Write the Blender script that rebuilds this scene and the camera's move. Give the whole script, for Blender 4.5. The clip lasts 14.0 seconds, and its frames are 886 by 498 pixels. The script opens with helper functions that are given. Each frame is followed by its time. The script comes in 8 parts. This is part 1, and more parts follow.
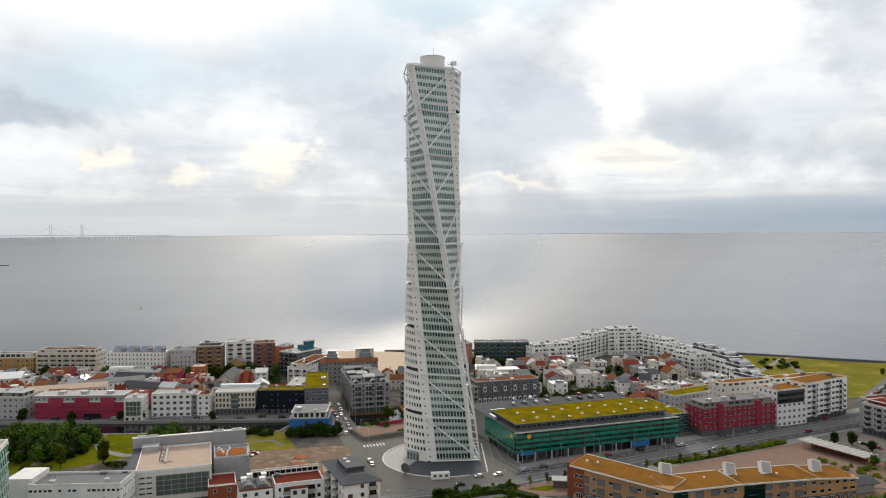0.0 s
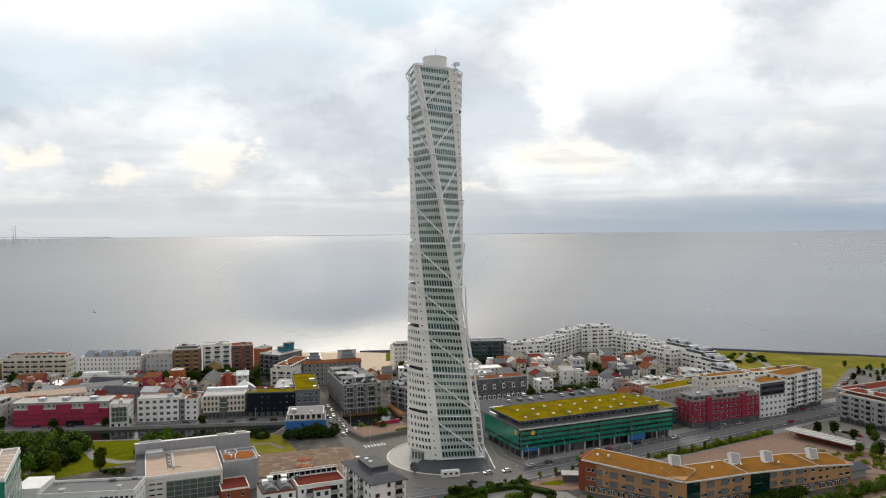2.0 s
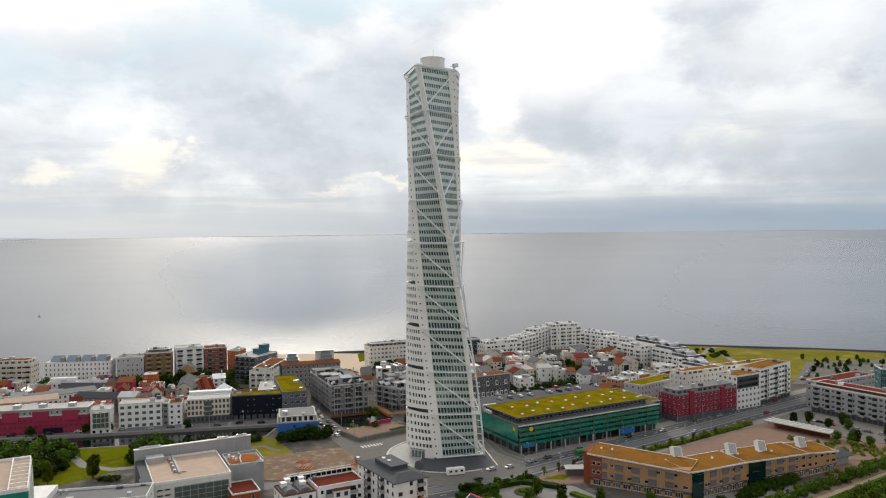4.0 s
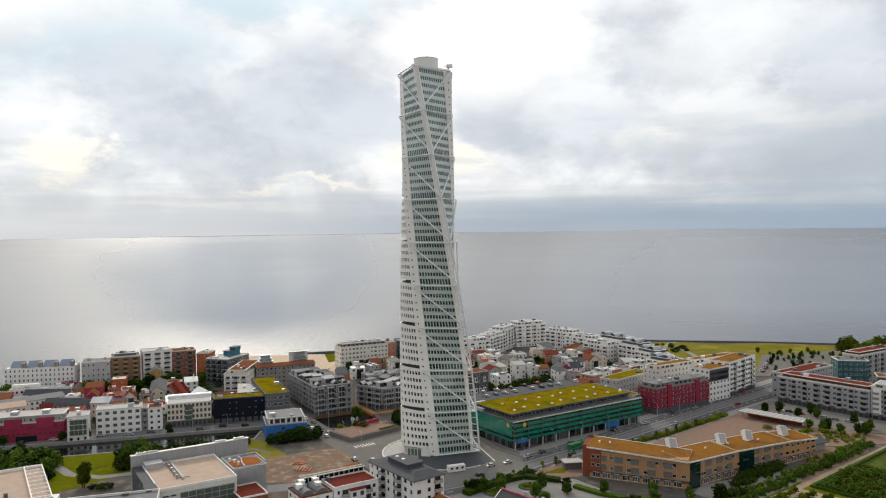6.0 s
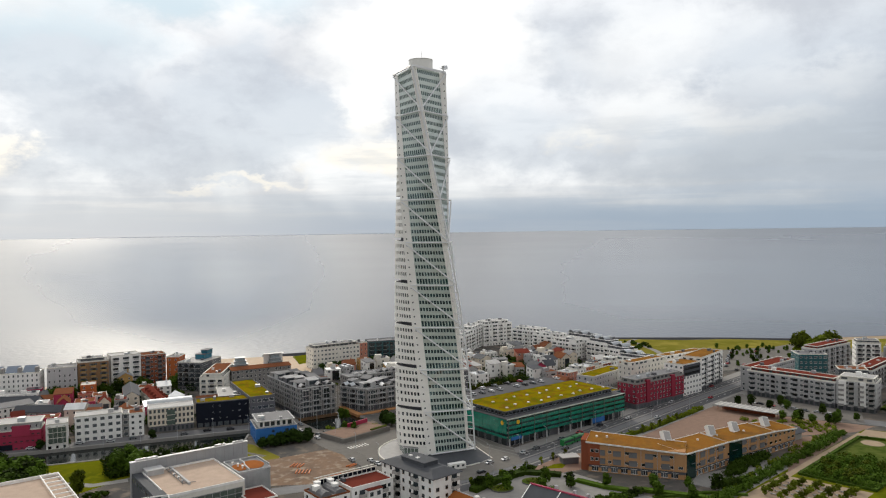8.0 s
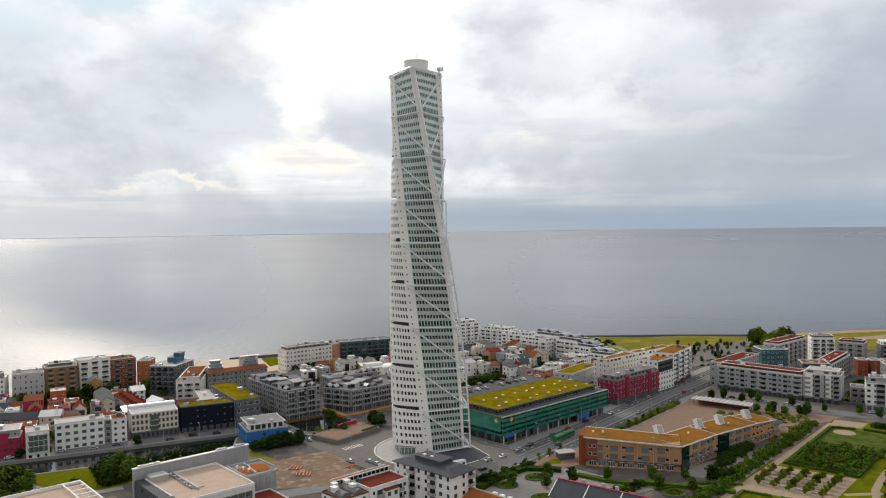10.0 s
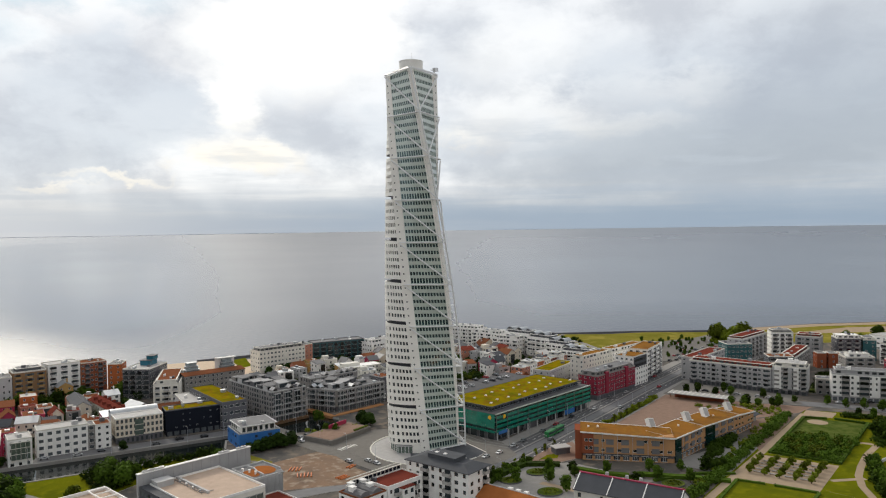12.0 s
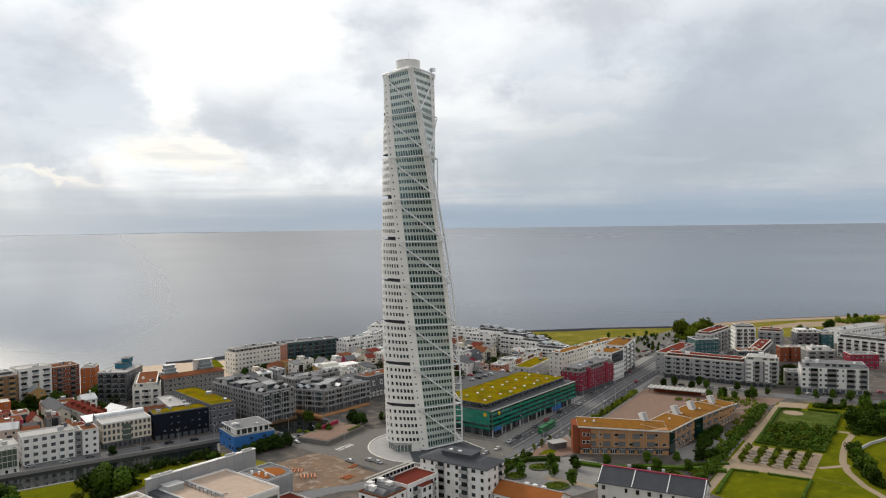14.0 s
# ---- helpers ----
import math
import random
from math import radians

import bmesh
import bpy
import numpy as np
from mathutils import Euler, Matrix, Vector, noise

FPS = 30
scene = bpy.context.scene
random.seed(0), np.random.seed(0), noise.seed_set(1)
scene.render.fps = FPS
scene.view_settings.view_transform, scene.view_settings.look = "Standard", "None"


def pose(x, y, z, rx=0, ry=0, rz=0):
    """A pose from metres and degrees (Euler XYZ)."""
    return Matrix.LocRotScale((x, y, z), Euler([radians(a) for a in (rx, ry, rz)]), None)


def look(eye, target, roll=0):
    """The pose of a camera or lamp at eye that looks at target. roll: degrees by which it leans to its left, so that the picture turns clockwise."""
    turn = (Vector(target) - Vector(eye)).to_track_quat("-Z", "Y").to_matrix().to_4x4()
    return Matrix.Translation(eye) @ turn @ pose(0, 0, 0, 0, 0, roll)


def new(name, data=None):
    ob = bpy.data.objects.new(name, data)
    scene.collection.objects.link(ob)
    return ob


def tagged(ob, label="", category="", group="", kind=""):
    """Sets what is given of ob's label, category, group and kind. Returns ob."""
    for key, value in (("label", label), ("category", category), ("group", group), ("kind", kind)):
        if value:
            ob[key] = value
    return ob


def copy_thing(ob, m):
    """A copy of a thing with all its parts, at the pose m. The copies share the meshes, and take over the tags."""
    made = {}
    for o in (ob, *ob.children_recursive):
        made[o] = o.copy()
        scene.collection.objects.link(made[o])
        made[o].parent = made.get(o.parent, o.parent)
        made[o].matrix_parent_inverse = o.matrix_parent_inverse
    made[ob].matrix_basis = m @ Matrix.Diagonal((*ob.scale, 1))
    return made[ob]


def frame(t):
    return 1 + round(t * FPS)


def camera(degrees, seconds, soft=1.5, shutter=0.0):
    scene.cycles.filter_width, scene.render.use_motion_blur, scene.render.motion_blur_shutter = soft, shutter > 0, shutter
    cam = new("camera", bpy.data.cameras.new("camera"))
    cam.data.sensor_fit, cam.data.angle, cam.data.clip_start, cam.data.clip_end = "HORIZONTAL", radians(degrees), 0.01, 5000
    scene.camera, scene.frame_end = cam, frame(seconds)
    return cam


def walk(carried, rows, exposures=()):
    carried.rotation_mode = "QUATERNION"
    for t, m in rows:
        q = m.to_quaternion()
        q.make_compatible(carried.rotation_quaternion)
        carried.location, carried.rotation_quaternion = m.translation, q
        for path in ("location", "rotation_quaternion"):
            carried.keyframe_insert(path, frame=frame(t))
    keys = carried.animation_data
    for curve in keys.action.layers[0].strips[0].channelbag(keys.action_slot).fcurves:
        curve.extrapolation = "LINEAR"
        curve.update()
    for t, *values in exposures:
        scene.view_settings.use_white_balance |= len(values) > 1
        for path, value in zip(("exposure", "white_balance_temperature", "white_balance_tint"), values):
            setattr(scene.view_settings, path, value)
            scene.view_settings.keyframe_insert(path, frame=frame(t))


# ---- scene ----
cam = camera(61.1, 14.0, soft=1.15)
PATH = [
    (0, (-0.05, 1.93, 108.18), (1.28, 101.89, 105.63), -0.36),
    (0.5, (-7.19, 1.58, 108.12), (-4.10, 101.50, 105.59), -0.42),
    (1, (-14.39, 1.34, 108.05), (-9.44, 101.18, 105.54), -0.47),
    (1.5, (-21.56, 1.19, 108.05), (-14.58, 100.91, 105.51), -0.51),
    (2, (-28.97, 1.24, 107.96), (-20.00, 100.80, 105.42), -0.55),
    (2.5, (-36.22, 1.39, 108.01), (-25.29, 100.76, 105.45), -0.59),
    (3, (-43.54, 1.61, 107.96), (-30.60, 100.73, 105.39), -0.61),
    (5.5, (-79.90, 4.98, 108.06), (-56.25, 102.10, 105.38), -0.76),
    (6, (-87.08, 6.14, 108.21), (-61.34, 102.73, 105.47), -0.78),
    (6.5, (-94.16, 7.44, 108.26), (-66.35, 103.45, 105.52), -0.79),
    (7, (-101.19, 8.81, 108.24), (-71.34, 104.21, 105.48), -0.82),
    (7.5, (-108.23, 10.44, 108.30), (-76.33, 105.18, 105.54), -0.83),
    (8, (-115.21, 12.21, 108.36), (-81.34, 106.25, 105.59), -0.82),
    (10.5, (-149.18, 22.57, 109.00), (-105.65, 112.55, 106.10), -0.81),
    (11, (-155.44, 24.98, 109.08), (-110.07, 114.05, 106.12), -0.81),
    (11.5, (-161.99, 27.70, 109.19), (-114.86, 115.85, 106.19), -0.81),
    (12, (-168.33, 30.45, 109.33), (-119.50, 117.66, 106.27), -0.83),
    (12.5, (-174.63, 33.34, 109.43), (-124.01, 119.53, 106.31), -0.82),
    (13, (-180.84, 36.34, 109.56), (-128.48, 121.48, 106.37), -0.82),
    (13.5, (-187.03, 39.54, 109.73), (-133.15, 123.71, 106.46), -0.82),
    (14, (-193.07, 42.77, 109.92), (-137.59, 125.91, 106.60), -0.83),
]
walk(cam, [(t, look(eye, target, roll)) for t, eye, target, roll in PATH])

# ---- world: veiled sun behind broken cloud over the sea ----
SUN_AZ, SUN_EL = radians(-2.0), radians(30.0)
world = bpy.data.worlds.new("sky")
scene.world = world
world.use_nodes = True
wt = world.node_tree
wt.nodes.clear()


def wnode(kind, **values):
    n = wt.nodes.new(kind)
    for key, value in values.items():
        n.inputs[key].default_value = value
    return n


def wlink(a, b):
    wt.links.new(a, b)


def wmath(op, a, b=None, c=None, clamp=False):
    n = wt.nodes.new("ShaderNodeMath")
    n.operation, n.use_clamp = op, clamp
    for i, v in enumerate((a, b, c)):
        if v is None:
            continue
        if isinstance(v, (int, float)):
            n.inputs[i].default_value = v
        else:
            wlink(v, n.inputs[i])
    return n.outputs[0]


def wmix(fac, a, b):
    n = wt.nodes.new("ShaderNodeMix")
    n.data_type = "RGBA"
    n.clamp_factor = True
    for i, v in ((0, fac), (6, a), (7, b)):
        if isinstance(v, (int, float)):
            n.inputs[i].default_value = v
        elif isinstance(v, tuple):
            n.inputs[i].default_value = (*v, 1)
        else:
            wlink(v, n.inputs[i])
    return n.outputs[2]


def smooth_step(v, a, b):
    n = wt.nodes.new("ShaderNodeMapRange")
    n.interpolation_type = "SMOOTHSTEP"
    n.inputs[1].default_value, n.inputs[2].default_value = a, b
    wlink(v, n.inputs[0])
    return n.outputs[0]


coord = wt.nodes.new("ShaderNodeTexCoord")
split = wt.nodes.new("ShaderNodeSeparateXYZ")
wlink(coord.outputs["Generated"], split.inputs[0])
dx, dy, dz = split.outputs
azim = wmath("MULTIPLY", wmath("ARCTAN2", dx, dy), 57.29578)   # degrees from +y to the right
elev = wmath("MULTIPLY", wmath("ARCSINE", dz), 57.29578)

# clouds drawn on the dome: heaps with billowed edges, flat streaks near the horizon
def dome(ka, ke, scale, detail, rough, source=None):
    n = wnode("ShaderNodeTexNoise", Scale=scale, Detail=detail, Roughness=rough)
    c = wt.nodes.new("ShaderNodeCombineXYZ")
    wlink(wmath("MULTIPLY", azim, ka), c.inputs[0])
    wlink(wmath("MULTIPLY", elev, ke), c.inputs[1])
    wlink(source or c.outputs[0], n.inputs["Vector"])
    return n, c


warp, plane = dome(0.085, 0.14, 1.2, 6.0, 0.58)
shift = wt.nodes.new("ShaderNodeVectorMath")
shift.operation = "MULTIPLY_ADD"
wlink(warp.outputs["Color"], shift.inputs[0])
shift.inputs[1].default_value = (0.5, 0.5, 0.0)
wlink(plane.outputs[0], shift.inputs[2])
heap, _ = dome(0, 0, 1.15, 8.0, 0.56, shift.outputs[0])
billow, _ = dome(0.16, 0.26, 1.6, 6.0, 0.6)
streak, _ = dome(0.035, 0.62, 1.5, 5.0, 0.5)
jit_a = wmath("ADD", wmath("MULTIPLY", wmath("SUBTRACT", warp.outputs["Fac"], 0.5), 15.0), wmath("MULTIPLY", wmath("SUBTRACT", billow.outputs["Fac"], 0.5), 5.0))
jit_e = wmath("ADD", wmath("MULTIPLY", wmath("SUBTRACT", heap.outputs["Fac"], 0.5), 6.0), wmath("MULTIPLY", wmath("SUBTRACT", billow.outputs["Fac"], 0.5), 4.0))
far_a = wmath("ADD", azim, jit_a)
far_e = wmath("ADD", elev, jit_e)


def mass(a, e, ra, re, soft=1.0):
    """A soft cloud mass or gap round an azimuth and elevation, ragged at its edge."""
    u = wmath("DIVIDE", wmath("SUBTRACT", far_a, a), ra)
    v = wmath("DIVIDE", wmath("SUBTRACT", far_e, e), re)
    r = wmath("SQRT", wmath("ADD", wmath("MULTIPLY", u, u), wmath("MULTIPLY", v, v)))
    return wmath("SUBTRACT", 1.0, smooth_step(r, 1.0 - 0.75 * soft, 1.0 + 0.35 * soft))


sky = wt.nodes.new("ShaderNodeTexSky")
sky.sky_type = "NISHITA"
sky.sun_disc = False
sky.sun_elevation, sky.sun_rotation = SUN_EL, SUN_AZ
sky_part = wt.nodes.new("ShaderNodeVectorMath")
sky_part.operation = "SCALE"
sky_part.inputs["Scale"].default_value = 0.10
wlink(sky.outputs[0], sky_part.inputs[0])

thick = smooth_step(wmath("ADD", wmath("MULTIPLY", heap.outputs["Fac"], 0.75), wmath("MULTIPLY", billow.outputs["Fac"], 0.25)), 0.40, 0.64)
GREY = wmix(thick, (0.68, 0.74, 0.81), (0.50, 0.55, 0.63))
cloud = wmix(thick, (0.98, 1.0, 1.02), (0.66, 0.69, 0.74))
# thin blue-grey veils where the cover opens
for a, e, ra, re, amount in ((1, 17.2, 11, 2.4, 0.9), (-8, 12.5, 8, 3.4, 0.7), (-22, 10.5, 9, 2.4, 0.6)):
    cloud = wmix(wmath("MULTIPLY", mass(a, e, ra, re, 0.9), amount), cloud, (0.63, 0.78, 0.87))
# heaps ahead of the veiled sun, and the white gaps between them
for a, e, ra, re, amount, soft in ((-6.5, 9.5, 6.5, 4.0, 0.8, 0.55), (5.0, 10.8, 5.0, 3.2, 0.9, 0.6), (4.5, 7.6, 8.0, 3.6, 0.9, 0.65), (-0.5, 5.4, 9, 2.4, 0.95, 0.6), (0.5, 3.2, 9, 1.5, 0.6, 0.8), (-29, 8.6, 4.5, 1.5, 0.9, 0.6), (-20, 5.6, 7, 1.6, 0.5, 0.7),
                                   (-22, 3.4, 13, 1.1, 0.35, 0.9), (19.5, 7.6, 5.5, 2.0, 0.45, 0.8), (28, 6.0, 8, 2.6, 0.6, 0.9), (30, 12.5, 5.0, 3.6, 0.55, 0.9), (43, 10.0, 9, 4.4, 0.6, 1.0), (55, 8, 14, 8, 0.9, 1.0), (46, 4.2, 14, 2.2, 0.6, 1.0), (-42, 12, 8, 6, 0.6, 1.0), (4, 5.3, 5, 1.1, 0.7, 1.0)):
    cloud = wmix(wmath("MULTIPLY", mass(a, e, ra, re, soft), amount), cloud, GREY)
for a, e, ra, re, amount, soft in ((-21, 16.5, 15, 3.4, 1.0, 0.8), (19, 13.8, 8.5, 4.2, 1.0, 0.7), (13, 9.6, 3.0, 2.6, 0.9, 0.8), (-11, 5.2, 3.2, 1.3, 1.0, 0.7), (-24.5, 5.2, 2.2, 0.9, 0.8, 0.8), (-17, 4.3, 2.6, 0.6, 0.7, 0.9), (14.5, 5.4, 4.0, 1.4, 0.8, 0.9),
                                   (6, 3.9, 4.0, 0.35, 0.6, 1.1), (1, 3.0, 2.5, 0.3, 0.6, 1.0), (31, 7.0, 3.0, 1.1, 0.6, 1.2), (36, 9.0, 6, 1.5, 0.55, 1.2), (40, 7.0, 6, 1.2, 0.4, 1.2), (47, 9.6, 5, 1.4, 0.4, 1.2), (34, 12.5, 6, 2.4, 0.5, 1.2)):
    cloud = wmix(wmath("MULTIPLY", mass(a, e, ra, re, soft), amount), cloud, wmix(smooth_step(elev, 5.0, 9.0), (1.10, 1.03, 0.90), (1.10, 1.10, 1.08)))
# the thick grey bank over the eastern sound
for a, e, ra, re, amount in ((54, 4.5, 17, 5.5, 0.75), (64, 11, 13, 8, 0.42), (40, 3.6, 9, 3.2, 0.45)):
    cloud = wmix(wmath("MULTIPLY", mass(a, e, ra, re, 1.2), amount), cloud, (0.41, 0.46, 0.52))
# thin dark bars of cloud low down
bars, _ = dome(0.06, 0.38, 1.6, 5.0, 0.55)
window = wmath("MULTIPLY", smooth_step(elev, 1.5, 3.5), wmath("SUBTRACT", 1.0, smooth_step(elev, 6.5, 9.5)))
cloud = wmix(wmath("MULTIPLY", wmath("MULTIPLY", smooth_step(bars.outputs["Fac"], 0.52, 0.66), window), 0.40), cloud, (0.56, 0.62, 0.69))
# low bank: streaks, then a blue haze on the horizon
bank = wmath("SUBTRACT", 1.0, smooth_step(wmath("ADD", elev, wmath("MULTIPLY", wmath("SUBTRACT", streak.outputs["Fac"], 0.5), 5.0)), 1.2, 4.2))
streaks = wmix(smooth_step(streak.outputs["Fac"], 0.44, 0.66), (0.50, 0.56, 0.64), (0.80, 0.78, 0.75))
cloud = wmix(wmath("MULTIPLY", bank, 0.75), cloud, streaks)
haze = wmath("SUBTRACT", 1.0, smooth_step(wmath("ADD", elev, wmath("MULTIPLY", wmath("SUBTRACT", warp.outputs["Fac"], 0.5), 1.6)), 0.5, 3.3))
blue_side = smooth_step(azim, -16.0, 24.0)
cloud = wmix(wmath("MULTIPLY", haze, 0.85), cloud, wmix(blue_side, (0.62, 0.68, 0.74), (0.30, 0.40, 0.52)))
# pale shafts of sunlight fanning down from the veiled sun
fan = wmath("ARCTAN2", wmath("ADD", azim, 1.0), wmath("SUBTRACT", 26.0, elev))
shaft_in = wt.nodes.new("ShaderNodeCombineXYZ")
wlink(wmath("MULTIPLY", fan, 4.5), shaft_in.inputs[0])
shaft = wnode("ShaderNodeTexNoise", Scale=1.6, Detail=1.0)
wlink(shaft_in.outputs[0], shaft.inputs["Vector"])
shafts = wmath("MULTIPLY", smooth_step(shaft.outputs["Fac"], 0.46, 0.74), wmath("MULTIPLY", smooth_step(elev, 0.2, 2.0), wmath("SUBTRACT", 1.0, smooth_step(elev, 4.0, 9.5))))
shafts = wmath("MULTIPLY", shafts, wmath("MULTIPLY", smooth_step(azim, -22.0, -12.0), wmath("SUBTRACT", 1.0, smooth_step(azim, 16.0, 26.0))))
cloud = wmix(wmath("MULTIPLY", shafts, 0.24), cloud, (0.90, 0.95, 0.98))
# the open overcast overhead and behind, brighter than the shaded bases ahead
behind = smooth_step(wmath("ABSOLUTE", wmath("SUBTRACT", azim, 15.0)), 65.0, 115.0)
over = smooth_step(elev, 20.0, 45.0)
cloud = wmix(wmath("MAXIMUM", behind, over), cloud, wmix(thick, (0.74, 0.74, 0.74), (0.54, 0.55, 0.57)))
# sun's glow behind thin cloud; two bright patches above view added to brighten sea
for a, e, amount, level, edge in ((math.degrees(SUN_AZ), math.degrees(SUN_EL), 0.8, 1.45, 0.94), (19.5, 26.0, 0.95, 3.5, 0.935), (-24.0, 26.0, 0.95, 3.7, 0.935)):
    aim = wt.nodes.new("ShaderNodeVectorMath")
    aim.operation = "DOT_PRODUCT"
    wlink(coord.outputs["Generated"], aim.inputs[0])
    aim.inputs[1].default_value = (math.sin(radians(a)) * math.cos(radians(e)), math.cos(radians(a)) * math.cos(radians(e)), math.sin(radians(e)))
    glow = wmath("MULTIPLY", smooth_step(aim.outputs["Value"], edge, 1.0), smooth_step(elev, 15.0, 25.0))
    cloud = wmix(wmath("MULTIPLY", glow, amount), cloud, (level, 0.97 * level, 0.92 * level))
total = wt.nodes.new("ShaderNodeMix")
total.data_type = "RGBA"
total.inputs[0].default_value = 0.94
wlink(sky_part.outputs[0], total.inputs[6])
wlink(cloud, total.inputs[7])
below = wmix(smooth_step(elev, -3.0, -0.4), (0.25, 0.27, 0.29), (0.62, 0.64, 0.67))
final = wmix(smooth_step(elev, -0.42, -0.30), below, total.outputs[2])
back = wnode("ShaderNodeBackground", Strength=1.0)
wlink(final, back.inputs["Color"])
out = wt.nodes.new("ShaderNodeOutputWorld")
wlink(back.outputs[0], out.inputs[0])

sun = new("sun", bpy.data.lights.new("sun", "SUN"))
sun.data.energy, sun.data.angle, sun.data.color = 1.6, radians(10.0), (1.0, 0.91, 0.77)
sun.matrix_world = look((0, 0, 400), (-400 * math.sin(SUN_AZ) * math.cos(SUN_EL), -400 * math.cos(SUN_AZ) * math.cos(SUN_EL), 400 - 400 * math.sin(SUN_EL)))
scene.view_settings.exposure = 0.0


# ---- materials ----
def mat(name, colour, rough=0.7, metal=0.0, vary=0.12, scale=0.35, fine=4.0, bump=0.15, tone=0.0, spec=0.5, upright=False):
    """A surface with blotches of the given size (per metre), finer grain, light relief and a shade of its own for each piece."""
    m = bpy.data.materials.new(name)
    m.use_nodes = True
    nt = m.node_tree
    b = nt.nodes["Principled BSDF"]
    b.inputs["Metallic"].default_value = metal
    b.inputs["Specular IOR Level"].default_value = spec if rough < 0.65 else 0.15 if rough < 0.8 else 0.0
    geo = nt.nodes.new("ShaderNodeNewGeometry")
    big, small = nt.nodes.new("ShaderNodeTexNoise"), nt.nodes.new("ShaderNodeTexNoise")
    for n, s, d in ((big, scale, 4.0), (small, fine, 3.0)):
        n.inputs["Scale"].default_value, n.inputs["Detail"].default_value = s, d
        nt.links.new(geo.outputs["Position"], n.inputs["Vector"])
    if upright:
        drawn = nt.nodes.new("ShaderNodeMapping")
        drawn.inputs["Scale"].default_value = (1.2, 1.2, 0.3)
        nt.links.new(geo.outputs["Position"], drawn.inputs["Vector"])
        nt.links.new(drawn.outputs[0], big.inputs["Vector"])
    both = nt.nodes.new("ShaderNodeMath")
    both.operation = "MULTIPLY_ADD"
    both.inputs[1].default_value = 0.45
    nt.links.new(small.outputs["Fac"], both.inputs[0])
    half = nt.nodes.new("ShaderNodeMath")
    half.operation = "MULTIPLY"
    half.inputs[1].default_value = 0.55
    nt.links.new(big.outputs["Fac"], half.inputs[0])
    nt.links.new(half.outputs[0], both.inputs[2])
    if tone:
        info = nt.nodes.new("ShaderNodeObjectInfo")
        add = nt.nodes.new("ShaderNodeMath")
        add.operation = "MULTIPLY_ADD"
        add.inputs[1].default_value = tone
        nt.links.new(info.outputs["Random"], add.inputs[0])
        nt.links.new(both.outputs[0], add.inputs[2])
        level = add.outputs[0]
        mid = 0.5 + tone / 2
    else:
        level, mid = both.outputs[0], 0.5
    ramp = nt.nodes.new("ShaderNodeMapRange")
    ramp.inputs[1].default_value, ramp.inputs[2].default_value = mid - 0.3, mid + 0.3
    nt.links.new(level, ramp.inputs[0])
    mix = nt.nodes.new("ShaderNodeMix")
    mix.data_type = "RGBA"
    mix.inputs[6].default_value = (*(max(0.0, c * (1 - 1.6 * vary)) for c in colour), 1)
    mix.inputs[7].default_value = (*(min(1.0, c * (1 + 1.6 * vary)) for c in colour), 1)
    nt.links.new(ramp.outputs[0], mix.inputs[0])
    nt.links.new(mix.outputs[2], b.inputs["Base Color"])
    rr = nt.nodes.new("ShaderNodeMapRange")
    rr.inputs[1].default_value, rr.inputs[2].default_value = 0.3, 0.7
    rr.inputs[3].default_value, rr.inputs[4].default_value = max(0.02, rough - 0.1), min(1, rough + 0.1)
    nt.links.new(small.outputs["Fac"], rr.inputs[0])
    nt.links.new(rr.outputs[0], b.inputs["Roughness"])
    if bump:
        bn = nt.nodes.new("ShaderNodeBump")
        bn.inputs["Strength"].default_value, bn.inputs["Distance"].default_value = bump, 0.05
        nt.links.new(small.outputs["Fac"], bn.inputs["Height"])
        nt.links.new(bn.outputs[0], b.inputs["Normal"])
    return m


def two_tone(name, a, b, scale=0.08, lo=0.42, hi=0.6, rough=0.95, fine=1.5, third=None):
    """A ground cover of two colours in patches, with grain."""
    m = mat(name, a, rough, 0, 0.2, scale, fine, 0.3)
    nt = m.node_tree
    bsdf = nt.nodes["Principled BSDF"]
    first = bsdf.inputs["Base Color"].links[0].from_socket
    geo = nt.nodes.new("ShaderNodeNewGeometry")
    n = nt.nodes.new("ShaderNodeTexNoise")
    n.inputs["Scale"].default_value, n.inputs["Detail"].default_value, n.inputs["Roughness"].default_value = scale, 6.0, 0.62
    nt.links.new(geo.outputs["Position"], n.inputs["Vector"])
    r = nt.nodes.new("ShaderNodeMapRange")
    r.inputs[1].default_value, r.inputs[2].default_value = lo, hi
    nt.links.new(n.outputs["Fac"], r.inputs[0])
    mix = nt.nodes.new("ShaderNodeMix")
    mix.data_type = "RGBA"
    nt.links.new(r.outputs[0], mix.inputs[0])
    nt.links.new(first, mix.inputs[6])
    mix.inputs[7].default_value = (*b, 1)
    last = mix.outputs[2]
    if third:
        n2 = nt.nodes.new("ShaderNodeTexNoise")
        n2.inputs["Scale"].default_value, n2.inputs["Detail"].default_value = scale * 3.3, 5.0
        nt.links.new(geo.outputs["Position"], n2.inputs["Vector"])
        r2 = nt.nodes.new("ShaderNodeMapRange")
        r2.inputs[1].default_value, r2.inputs[2].default_value = 0.52, 0.66
        nt.links.new(n2.outputs["Fac"], r2.inputs[0])
        mix2 = nt.nodes.new("ShaderNodeMix")
        mix2.data_type = "RGBA"
        nt.links.new(r2.outputs[0], mix2.inputs[0])
        nt.links.new(last, mix2.inputs[6])
        mix2.inputs[7].default_value = (*third, 1)
        last = mix2.outputs[2]
    nt.links.new(last, bsdf.inputs["Base Color"])
    return m


